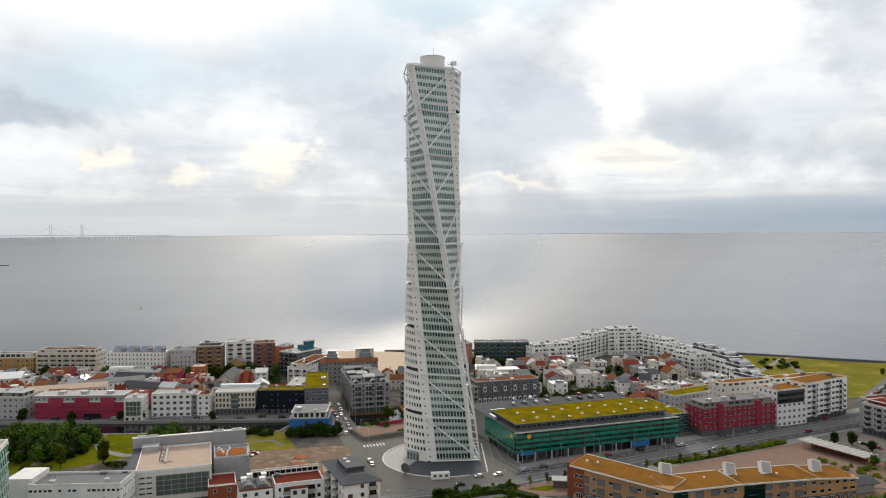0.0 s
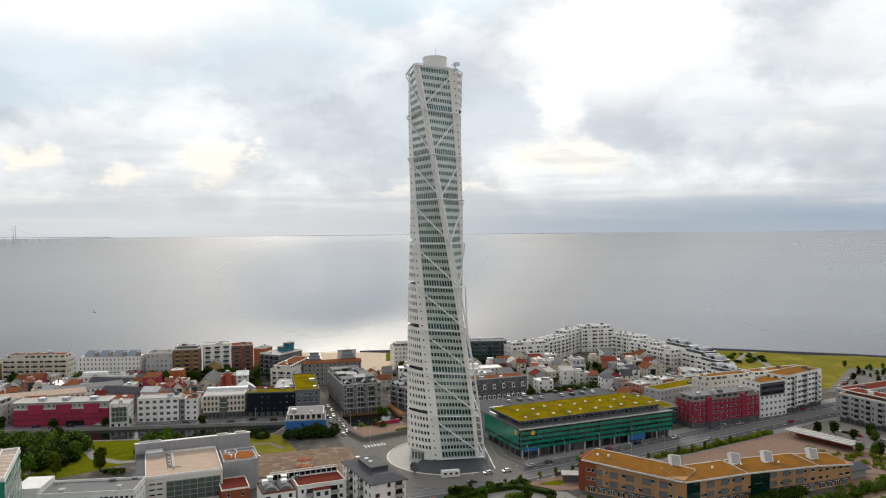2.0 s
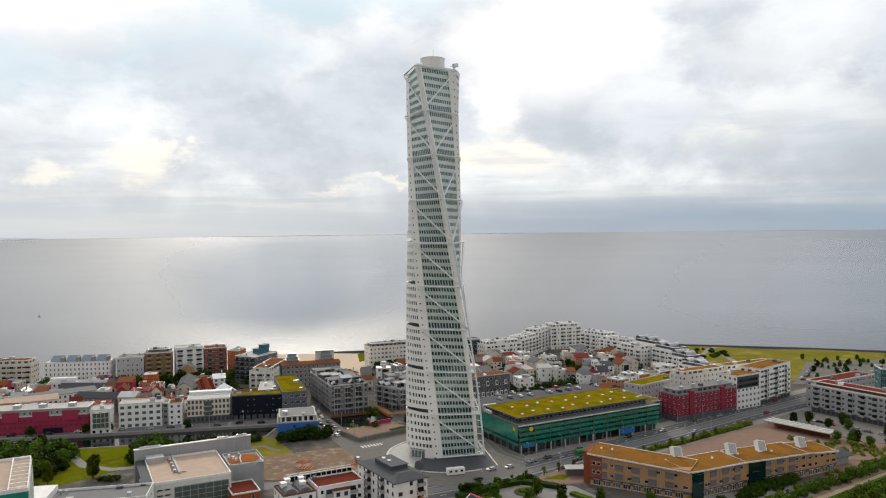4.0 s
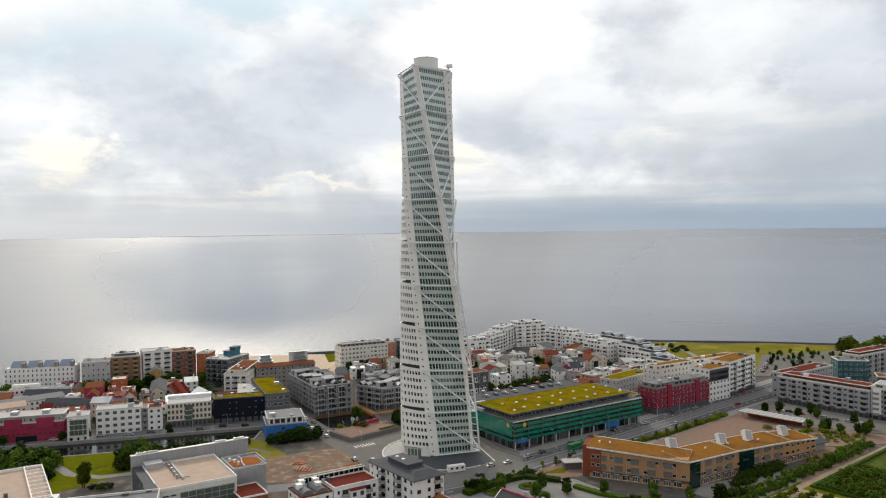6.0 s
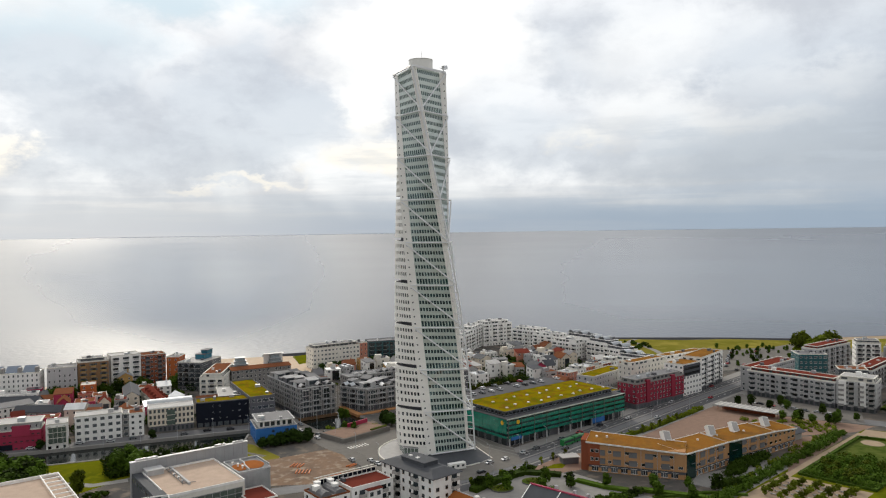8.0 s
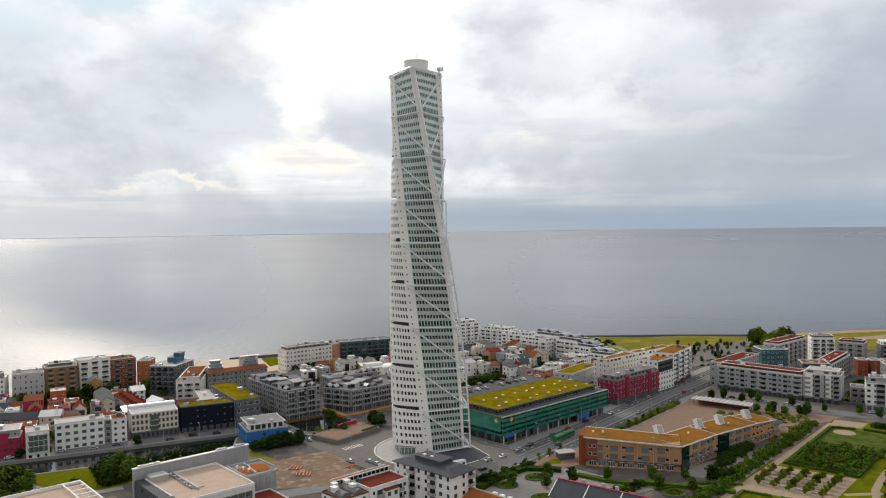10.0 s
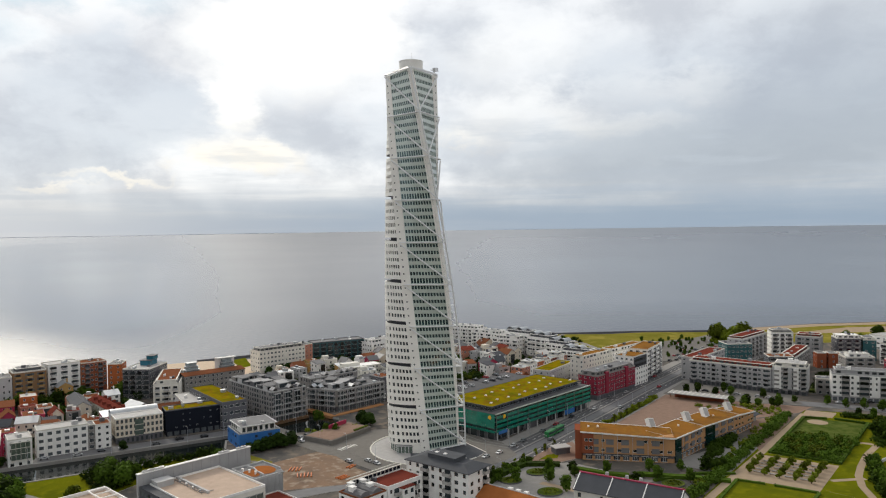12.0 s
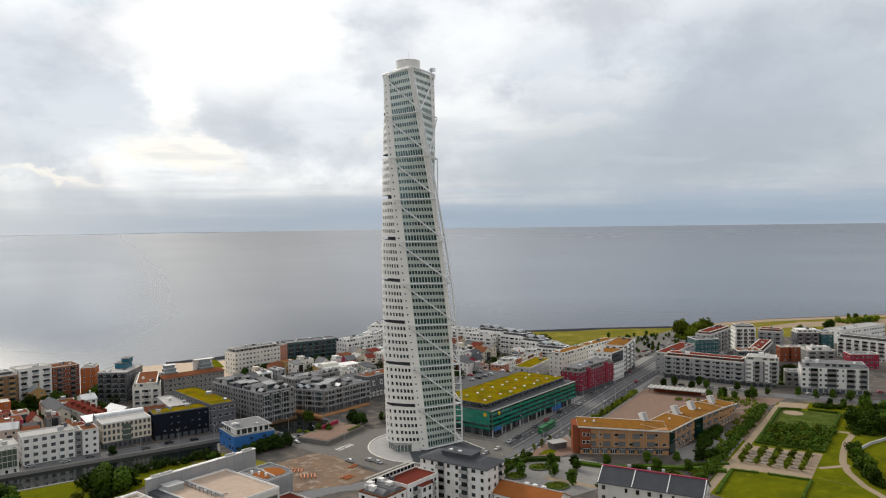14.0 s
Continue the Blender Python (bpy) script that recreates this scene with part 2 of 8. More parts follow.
MAT = {}
for key, args in dict(
    white=((0.82, 0.81, 0.78), 0.6), offwhite=((0.68, 0.66, 0.60), 0.7), cream=((0.66, 0.60, 0.50), 0.7), ochre=((0.40, 0.25, 0.09), 0.75),
    lightgrey=((0.46, 0.46, 0.46), 0.7), palegrey=((0.36, 0.36, 0.365), 0.7), grey=((0.26, 0.25, 0.24), 0.7), darkgrey=((0.12, 0.12, 0.13), 0.7), black=((0.016, 0.019, 0.028), 0.85),
    crimson=((0.36, 0.035, 0.08), 0.6), red=((0.165, 0.042, 0.03), 0.85), maroon=((0.27, 0.03, 0.055), 0.65), brick=((0.27, 0.085, 0.045), 0.8), orange=((0.42, 0.12, 0.04), 0.7),
    tanbrick=((0.46, 0.26, 0.13), 0.8), brown=((0.25, 0.15, 0.08), 0.75), blue=((0.035, 0.15, 0.42), 0.5), teal=((0.03, 0.10, 0.11), 0.5), salmon=((0.45, 0.20, 0.14), 0.7),
    terracotta=((0.20, 0.080, 0.042), 0.85), rust=((0.33, 0.12, 0.04), 0.9), slate=((0.075, 0.08, 0.09), 0.75), roofgrey=((0.17, 0.17, 0.175), 0.75), roofpale=((0.40, 0.39, 0.38), 0.7),
    gravelroof=((0.50, 0.39, 0.31), 0.95), concrete=((0.38, 0.37, 0.35), 0.85), asphalt=((0.13, 0.13, 0.135), 0.9), paving=((0.19, 0.18, 0.165), 0.9), pinkpaving=((0.26, 0.18, 0.14), 0.9),
    granite=((0.28, 0.27, 0.255), 0.8), gravel=((0.36, 0.28, 0.20), 0.95), dirt=((0.24, 0.165, 0.12), 0.95), sand=((0.62, 0.50, 0.38), 0.95), timber=((0.40, 0.20, 0.09), 0.8), pipes=((0.55, 0.17, 0.05), 0.5),
    wood=((0.16, 0.10, 0.06), 0.85), bark=((0.09, 0.065, 0.045), 0.9), line=((0.70, 0.70, 0.66), 0.7), rubber=((0.02, 0.02, 0.02), 0.8), yellow=((0.75, 0.45, 0.03), 0.5),
).items():
    wall = key in ("white", "offwhite", "cream", "ochre", "lightgrey", "palegrey", "grey", "darkgrey", "crimson", "maroon", "brick", "orange", "tanbrick", "brown", "salmon")
    MAT[key] = mat(key, *args, vary=0.11 if wall else 0.13, tone=0.2 if wall else 0.1, upright=wall, spec=0.25)
MAT["metal"] = mat("brushed_metal", (0.62, 0.63, 0.64), 0.35, 0.9, 0.08)
MAT["zinc"] = mat("zinc", (0.44, 0.46, 0.48), 0.55, 0.6, 0.16, 0.3, 2.0, 0.15, 0.25)
MAT["steel"] = mat("white_steel", (0.78, 0.79, 0.79), 0.45, 0.0, 0.05)
MAT["panel"] = mat("white_aluminium", (0.86, 0.845, 0.79), 0.45, 0.0, 0.06, 0.12, 2.0, 0.05)
MAT["glass"] = mat("dark_glass", (0.025, 0.032, 0.036), 0.12, 0.0, 0.5, 0.6, 0.9, 0.0, 0.8, 0.6)
# grey glass; on far windows its lighter tone imitates distance haze
MAT["greyglass"] = mat("grey_haze_window_glass", (0.075, 0.085, 0.092), 0.15, 0.0, 0.4, 0.5, 0.9, 0.0, 0.5, 0.6)
MAT["towerglass"] = mat("tower_glass", (0.022, 0.048, 0.050), 0.08, 0.0, 0.5, 0.3, 0.6, 0.0, 0.0, 0.6)
MAT["towerglass"].node_tree.nodes["Principled BSDF"].inputs["IOR"].default_value = 2.05
# cyan specular tint puts a bluer reflected sky into the glass
MAT["towerglass"].node_tree.nodes["Principled BSDF"].inputs["Specular Tint"].default_value = (0.62, 0.92, 1.0, 1.0)
MAT["spandrel"] = mat("spandrel_glass", (0.52, 0.59, 0.53), 0.14, 0.0, 0.07, 0.2, 1.0, 0.0)
MAT["spandrel"].node_tree.nodes["Principled BSDF"].inputs["IOR"].default_value = 2.1
MAT["greenglass"] = mat("green_glass", (0.012, 0.21, 0.145), 0.10, 0.0, 0.22, 0.15, 0.7, 0.0, 0.3, 0.7)
MAT["deepglass"] = mat("deep_green_glass", (0.006, 0.035, 0.032), 0.08, 0.0, 0.4, 0.15, 0.7, 0.0, 0.6, 0.7)
MAT["blueglass"] = mat("blue_glass", (0.02, 0.15, 0.22), 0.15, 0.1, 0.3, 0.3)
MAT["sageglass"] = mat("sage_green_glass", (0.095, 0.125, 0.108), 0.15, 0.0, 0.25, 0.4, 1.2, 0.0, 0.3, 0.6)
MAT["paleglass"] = mat("pale_glass", (0.28, 0.33, 0.35), 0.2, 0.2, 0.2, 0.4, 1.2, 0.0, 0.3, 0.6)
MAT["solar"] = mat("solar_glass", (0.20, 0.24, 0.30), 0.1, 0.5, 0.1)
MAT["dirt"] = two_tone("bare_earth", (0.27, 0.185, 0.13), (0.16, 0.12, 0.095), 0.07, 0.38, 0.66, third=(0.33, 0.27, 0.21))
MAT["sedum"] = two_tone("sedum_roof", (0.24, 0.18, 0.004), (0.12, 0.12, 0.006), 0.12, third=(0.19, 0.085, 0.012))
MAT["orangesedum"] = two_tone("dry_sedum_roof", (0.28, 0.125, 0.028), (0.19, 0.095, 0.03), 0.12, third=(0.27, 0.14, 0.03))
MAT["grass"] = two_tone("grass", (0.135, 0.142, 0.007), (0.095, 0.108, 0.007), 0.06, third=(0.155, 0.158, 0.008))
MAT["meadow"] = two_tone("meadow_grass", (0.21, 0.185, 0.035), (0.15, 0.145, 0.022), 0.02, third=(0.27, 0.23, 0.05))
MAT["ground"] = two_tone("city_ground", (0.15, 0.135, 0.12), (0.09, 0.088, 0.085), 0.05, third=(0.20, 0.17, 0.14))
MAT["scrub"] = two_tone("scrub", (0.06, 0.09, 0.018), (0.10, 0.12, 0.03), 0.2)
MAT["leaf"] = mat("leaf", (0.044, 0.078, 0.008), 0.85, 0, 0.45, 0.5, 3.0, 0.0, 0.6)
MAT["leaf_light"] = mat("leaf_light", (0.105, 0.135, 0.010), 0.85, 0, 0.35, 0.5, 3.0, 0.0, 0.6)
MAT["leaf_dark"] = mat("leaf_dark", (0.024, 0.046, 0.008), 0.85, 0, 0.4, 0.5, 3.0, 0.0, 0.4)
for leafy in ("leaf", "leaf_light", "leaf_dark"):
    MAT[leafy].node_tree.nodes["Principled BSDF"].inputs["Specular IOR Level"].default_value = 0.05


def sea_material():
    m = bpy.data.materials.new("sea_water")
    m.use_nodes = True
    nt = m.node_tree
    b = nt.nodes["Principled BSDF"]
    b.inputs["Base Color"].default_value = (0.048, 0.066, 0.098, 1)
    b.inputs["IOR"].default_value = 1.39
    geo = nt.nodes.new("ShaderNodeNewGeometry")
    wave, calm = nt.nodes.new("ShaderNodeTexNoise"), nt.nodes.new("ShaderNodeTexNoise")
    for n, s, d in ((wave, 0.16, 4.0), (calm, 0.0022, 3.0)):
        n.inputs["Scale"].default_value, n.inputs["Detail"].default_value = s, d
        nt.links.new(geo.outputs["Position"], n.inputs["Vector"])
    far = nt.nodes.new("ShaderNodeVectorMath")
    far.operation = "LENGTH"
    nt.links.new(geo.outputs["Position"], far.inputs[0])

    def ramp(source, a, c, lo, hi):
        n = nt.nodes.new("ShaderNodeMapRange")
        n.inputs[1].default_value, n.inputs[2].default_value, n.inputs[3].default_value, n.inputs[4].default_value = a, c, lo, hi
        nt.links.new(source, n.inputs[0])
        return n.outputs[0]

    def calc(op, a, b=None):
        n = nt.nodes.new("ShaderNodeMath")
        n.operation = op
        for i, v in enumerate((a, b)):
            if isinstance(v, (int, float)):
                n.inputs[i].default_value = v
            elif v is not None:
                nt.links.new(v, n.inputs[i])
        return n.outputs[0]

    # choppy by the shore, smoother far out, with rougher and smoother lanes
    axes = nt.nodes.new("ShaderNodeSeparateXYZ")
    nt.links.new(geo.outputs["Position"], axes.inputs[0])
    rough = calc("ADD", ramp(far.outputs["Value"], 620.0, 1050.0, 0.36, 0.21), ramp(calm.outputs["Fac"], 0.35, 0.65, -0.008, 0.01))
    # lanes imitate sunlit and dull water, placed to fit the camera's view
    for x0, y0, slope, w0, grow, amount in ((-285.0, 970.0, -0.27, 60.0, 0.12, 0.09), (288.0, 1150.0, 0.41, 60.0, 0.14, 0.16), (-100.0, 1000.0, 0.0, 65.0, 0.13, -0.11), (190.0, 1100.0, 0.30, 50.0, 0.09, 0.09), (-520.0, 900.0, -0.55, 110.0, 0.2, 0.24)):
        mid = calc("ADD", calc("MULTIPLY", axes.outputs[1], slope), x0 - slope * y0)
        half = calc("ADD", calc("MULTIPLY", axes.outputs[1], grow), w0)
        off = calc("ABSOLUTE", calc("DIVIDE", calc("SUBTRACT", axes.outputs[0], mid), half))
        rough = calc("ADD", rough, ramp(off, 0.2, 1.5, amount, 0.0))
    rough = calc("ADD", rough, ramp(far.outputs["Value"], 2000.0, 4400.0, 0.0, 0.08))
    nt.links.new(rough, b.inputs["Roughness"])
    b1 = nt.nodes.new("ShaderNodeBump")
    b1.inputs["Distance"].default_value = 2.2
    nt.links.new(ramp(far.outputs["Value"], 600.0, 1100.0, 0.36, 0.0), b1.inputs["Strength"])
    nt.links.new(wave.outputs["Fac"], b1.inputs["Height"])
    nt.links.new(b1.outputs[0], b.inputs["Normal"])
    return m


MAT["sea"] = sea_material()
# pale blue paints distance haze into the coast's colour
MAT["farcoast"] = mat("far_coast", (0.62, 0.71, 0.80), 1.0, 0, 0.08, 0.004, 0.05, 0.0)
MAT["canal"] = mat("canal_water", (0.006, 0.010, 0.009), 0.10, 0.0, 0.3, 0.05, 0.6, 0.12, 0.0, 0.25)


# ---- mesh helpers ----
from mathutils.geometry import tessellate_polygon


class Shape:
    """Collects faces, then makes one mesh of them."""

    def __init__(self):
        self.v, self.f, self.k = [], [], []

    def face(self, points, k=0):
        n = len(self.v)
        self.v += [tuple(p) for p in points]
        self.f.append(tuple(range(n, n + len(points))))
        self.k.append(k)

    def box(self, x0, y0, z0, x1, y1, z1, k=0):
        n = len(self.v)
        self.v += [(x0, y0, z0), (x1, y0, z0), (x1, y1, z0), (x0, y1, z0), (x0, y0, z1), (x1, y0, z1), (x1, y1, z1), (x0, y1, z1)]
        for q in ((0, 3, 2, 1), (4, 5, 6, 7), (0, 1, 5, 4), (1, 2, 6, 5), (2, 3, 7, 6), (3, 0, 4, 7)):
            self.f.append(tuple(n + i for i in q))
            self.k.append(k)
        return self

    def tube(self, p, q, r, sides=6, k=0, r2=None):
        p, q = Vector(p), Vector(q)
        way = (q - p).normalized()
        side = way.cross((0, 0, 1) if abs(way.z) < 0.95 else (1, 0, 0)).normalized()
        up = side.cross(way)
        n = len(self.v)
        for c, rr in ((p, r), (q, r if r2 is None else r2)):
            for i in range(sides):
                a = 2 * math.pi * i / sides
                self.v.append(tuple(c + rr * (math.cos(a) * side + math.sin(a) * up)))
        for i in range(sides):
            j = (i + 1) % sides
            self.f.append((n + i, n + j, n + sides + j, n + sides + i))
            self.k.append(k)
        self.f.append(tuple(n + i for i in reversed(range(sides))))
        self.f.append(tuple(n + sides + i for i in range(sides)))
        self.k += [k, k]
        return self

    def prism(self, outline, z0, z1, k=0, kside=None):
        """An outline, counter-clockwise, drawn up from z0 to z1."""
        kside = k if kside is None else kside
        self.face([(x, y, z1) for x, y in outline], k)
        self.face([(x, y, z0) for x, y in reversed(outline)], k)
        for (ax, ay), (bx, by) in zip(outline, outline[1:] + outline[:1]):
            self.face([(ax, ay, z0), (bx, by, z0), (bx, by, z1), (ax, ay, z1)], kside)
        return self

    def plate(self, outline, hole, z0, z1, k=0, kside=None):
        """A prism with one hole through it."""
        kside = k if kside is None else kside
        rings = [[Vector((x, y, 0)) for x, y in outline], [Vector((x, y, 0)) for x, y in hole]]
        flat = rings[0] + rings[1]
        for tri in tessellate_polygon(rings):
            a, b, c = (flat[i] for i in tri)
            if (b - a).cross(c - a).z < 0:
                b, c = c, b
            self.face([(p.x, p.y, z1) for p in (a, b, c)], k)
        for ring in (outline, hole[::-1]):
            for (ax, ay), (bx, by) in zip(ring, ring[1:] + ring[:1]):
                self.face([(ax, ay, z0), (bx, by, z0), (bx, by, z1), (ax, ay, z1)], kside)
        return self

    def grid(self, place, xs, zs, wx, wz, inset, k=0, skip=None):
        """A wall over xs by zs, with openings where an x interval of wx meets a z interval of wz, and their reveals."""
        for i, (a, b) in enumerate(zip(xs, xs[1:])):
            for j, (c, d) in enumerate(zip(zs, zs[1:])):
                if i in wx and j in wz and not (skip and skip(i, j)):
                    for (p, q, r, s) in ((a, c, b, c), (b, c, b, d), (b, d, a, d), (a, d, a, c)):
                        self.face([place(p, q, 0), place(r, s, 0), place(r, s, inset), place(p, q, inset)], k)
                else:
                    self.face([place(a, c, 0), place(b, c, 0), place(b, d, 0), place(a, d, 0)], k)
        return self

    def mesh(self, name, *materials, smooth=False):
        me = bpy.data.meshes.new(name)
        me.from_pydata(self.v, [], self.f)
        for m in materials:
            me.materials.append(MAT[m] if isinstance(m, str) else m)
        if len(materials) > 1:
            me.polygons.foreach_set("material_index", self.k)
        if smooth:
            me.polygons.foreach_set("use_smooth", [True] * len(self.f))
        me.update()
        return me


def part(name, mesh, parent, label="", m=None):
    """One mesh as a part of a thing, or of a part."""
    ob = new(name, mesh)
    ob.parent = parent
    if m is not None:
        ob.matrix_local = m
    if label:
        ob["label"] = label
    return ob


def thing(name, label, category, m=None, group="", kind=""):
    ob = new(name)
    ob.empty_display_size = 0.5
    if m is not None:
        ob.matrix_world = m
    return tagged(ob, label, category, group, kind)


def structure(name, shape, label, category, *materials):
    return tagged(new(name, shape.mesh(name, *materials)), label, category, "", "structure")


def ccw(points):
    area = sum(ax * by - bx * ay for (ax, ay), (bx, by) in zip(points, points[1:] + points[:1]))
    return points if area > 0 else points[::-1]


def strip(line, width):
    """The outline of a band of that width along a line."""
    left, right = [], []
    pts = [Vector(p) for p in line]
    for i, p in enumerate(pts):
        d = (pts[min(i + 1, len(pts) - 1)] - pts[max(i - 1, 0)]).normalized()
        n = Vector((-d.y, d.x))
        left.append(tuple(p + n * width / 2))
        right.append(tuple(p - n * width / 2))
    return ccw(right + left[::-1])


def ellipse(cx, cy, rx, ry, n=36, turn=0.0):
    c, s = math.cos(turn), math.sin(turn)
    return [(cx + rx * math.cos(a) * c - ry * math.sin(a) * s, cy + rx * math.cos(a) * s + ry * math.sin(a) * c) for a in (2 * math.pi * i / n for i in range(n))]


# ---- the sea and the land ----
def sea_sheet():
    """One round sheet; past 1500 m it is bent up to fit the camera's view, so that its rim meets the horizon where the
    curved sea does.
    """
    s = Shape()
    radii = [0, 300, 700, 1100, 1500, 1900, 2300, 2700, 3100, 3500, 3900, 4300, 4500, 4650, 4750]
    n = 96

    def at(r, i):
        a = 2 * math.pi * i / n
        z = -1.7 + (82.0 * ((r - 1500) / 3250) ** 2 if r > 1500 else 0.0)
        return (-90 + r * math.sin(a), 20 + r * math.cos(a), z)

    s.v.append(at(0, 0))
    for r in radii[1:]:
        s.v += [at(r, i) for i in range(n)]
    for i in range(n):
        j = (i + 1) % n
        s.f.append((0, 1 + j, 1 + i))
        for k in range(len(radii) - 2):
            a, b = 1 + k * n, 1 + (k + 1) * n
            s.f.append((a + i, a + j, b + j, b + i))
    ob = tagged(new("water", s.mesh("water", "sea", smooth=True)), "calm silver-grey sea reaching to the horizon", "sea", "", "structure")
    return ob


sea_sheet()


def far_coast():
    """A low coast along the horizon, broken here and there; its haze is put into the pale blue colour."""
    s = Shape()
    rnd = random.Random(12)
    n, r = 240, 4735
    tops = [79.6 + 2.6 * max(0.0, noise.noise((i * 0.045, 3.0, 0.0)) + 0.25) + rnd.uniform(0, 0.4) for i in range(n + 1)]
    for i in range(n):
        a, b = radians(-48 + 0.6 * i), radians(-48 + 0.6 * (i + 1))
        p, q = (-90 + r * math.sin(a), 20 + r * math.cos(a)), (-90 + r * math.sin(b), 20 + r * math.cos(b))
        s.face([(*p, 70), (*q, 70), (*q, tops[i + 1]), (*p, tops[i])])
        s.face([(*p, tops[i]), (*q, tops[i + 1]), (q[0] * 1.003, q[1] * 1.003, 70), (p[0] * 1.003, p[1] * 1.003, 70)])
    return structure("backdrop_coast", s, "thin line of far coast on the horizon, coloured pale blue for haze", "coast", "farcoast")


far_coast()

SHORE = [(1900, 60), (1200, 255), (900, 380), (690, 462), (551, 522), (430, 548), (372, 588), (332, 600), (294, 624), (262, 636), (236, 655), (215, 690), (150, 700), (100, 668), (60, 660), (6, 655), (-40, 668),
         (-96, 674), (-104, 606), (-240, 604), (-345, 596), (-420, 615), (-700, 640), (-1500, 700)]
BASIN = [(-1500, 430), (-61, 430), (-59, 441), (-50, 443.4), (-27.5, 449), (-24, 462), (-19.5, 462), (-15.8, 440), (-12.6, 434.6), (-20, 411), (-44, 417), (-62, 421), (-80, 421.6), (-84, 407), (-96, 403), (-116, 401.5), (-150, 403.5), (-1500, 404)]
land = Shape()
# the sunken court at the foot of the tower, round on its western side
COURT = [(min(x, 23.5), y) for x, y in ellipse(4.5, 356, 29, 29, 60)]
COURT = [p for i, p in enumerate(COURT) if p != COURT[i - 1] and (p[0] < 23.5 or COURT[i - 1][0] < 23.5 or COURT[(i + 1) % 60][0] < 23.5)]
land.plate(ccw([(1900, -900)] + SHORE + BASIN + [(-1500, -900)]), COURT, -4.0, 0.0, 0, 1)
canal = Shape()
canal.face([(-1500, 400, -1.25), (-11, 400, -1.25), (-11, 464, -1.25), (-1500, 464, -1.25)])
structure("canal_water", canal, "dark still canal water mirroring the houses", "water", "canal")
structure("ground", land, "grey paved city ground with stone quay edges", "ground", "ground", "concrete")


LAYERS = []


def slab(name, outline, z, label, category, material, side="concrete", low=-0.3, hole=None):
    """A flat piece of ground; each lies a few millimetres higher than the one before, so that no two share a plane."""
    LAYERS.append(name)
    if z < 0.3:
        z = 0.04 + 0.006 * len(LAYERS)
    s = Shape()
    if hole:
        s.plate(ccw(list(outline)), hole, low, z, 0, 1)
    else:
        s.prism(ccw(list(outline)), low, z, 0, 1)
    return structure(name, s, label, category, material, side)


MAIN = [(-26, 303), (-1.2, 309.8), (28.6, 320), (62.8, 335.6), (105.2, 355.8), (149.6, 377), (180, 392), (240, 419), (330, 462)]


def beside(line, off):
    """The same line shifted sideways."""
    got = []
    for i, p in enumerate(line):
        a, b = Vector(line[max(0, i - 1)]), Vector(line[min(len(line) - 1, i + 1)])
        d = (b - a).normalized()
        got.append((p[0] - d.y * off, p[1] + d.x * off))
    return got



slab("pavement", strip(MAIN, 36), 0.05, "pale granite pavement along the boulevard", "pavement", "granite")
slab("road", strip(MAIN, 22), 0.09, "wet dark asphalt boulevard with four lanes", "road", "asphalt")
for off, width in ((-4.0, 1.3), (3.6, 1.1), (8.9, 0.5)):
    slab("lane_strip", strip(beside(MAIN, off), width), 0.10, "pale concrete strip between the lanes of the boulevard", "road", "granite")
slab("bus_lane", strip(beside(MAIN, -0.2), 4.6), 0.10, "worn grey bus lane in the middle of the boulevard", "road", "roofgrey")
slab("verge", strip([(100, 340), (126, 350), (176, 374)], 3.0), 0.17, "planted strip along the edge of the square", "verge", "scrub")
slab("pavement", [(20, 306), (52, 323), (70, 326), (66, 316), (60, 304), (44, 303), (30, 309)], 0.1, "reddish paved forecourt beside the kiosk", "pavement", "pinkpaving")
slab("lawn", [(38, 311), (46, 315), (53, 314.6), (47, 308.4)], 0.14, "small grass corner beside the kiosk", "lawn", "grass")
for off in (-7.4, 6.3):
    pts = [Vector(p) for p in MAIN]
    s = Shape()
    for a, b in zip(pts, pts[1:]):
        d = (b - a).normalized()
        n = Vector((-d.y, d.x))
        m = 0.0
        while m < (b - a).length - 3:
            p = a + d * m + n * off
            q = p + d * 3
            s.face([(*(p - n * 0.12), 0.12), (*(q - n * 0.12), 0.12), (*(q + n * 0.12), 0.12), (*(p + n * 0.12), 0.12)])
            m += 8
    structure("road_marking", s, "broken white lane line", "marking", "line")
WEST = [(-17, 306), (-26, 335), (-35, 366), (-49, 412), (-57, 440), (-70, 497), (-78, 540)]
slab("street", strip(WEST, 13), 0.07, "worn grey side street with parked cars", "street", "paving")
slab("street", [(-1500, 430.3), (-61.2, 430.3), (-61, 441.5), (-1500, 440.5)], 0.06, "quay street along the canal", "street", "roofgrey")
slab("quay_edge", [(-1500, 429.6), (-61, 429.6), (-61, 431.2), (-1500, 431.2)], 0.35, "pale stone canal edge", "quay", "granite", "granite", -2)
slab("quay_edge", strip([(-1500, 403.4), (-150, 403), (-116, 401), (-96, 402.4), (-83.4, 406.6), (-79.5, 421), (-64, 420.4)], 1.2), 0.3, "pale stone canal edge", "quay", "granite", "granite", -2)
slab("road", [(-800, 295), (-172, 322), (-60, 322), (-24, 312), (-24, 320), (-60, 331), (-172, 331), (-800, 305)], 0.05, "service road of grey asphalt", "road", "roofgrey")
slab("lawn", [(-420, 402), (-150, 402), (-117, 400.4), (-102, 401.4), (-98, 396), (-140, 366), (-176, 338), (-420, 330)], 0.10, "mown park lawn, yellowish green", "lawn", "grass")
slab("lawn", [(-98, 401.6), (-84, 405.6), (-79, 400), (-69, 374), (-72, 368), (-96, 372)], 0.12, "rough grass plot beside the blue house", "lawn", "meadow")
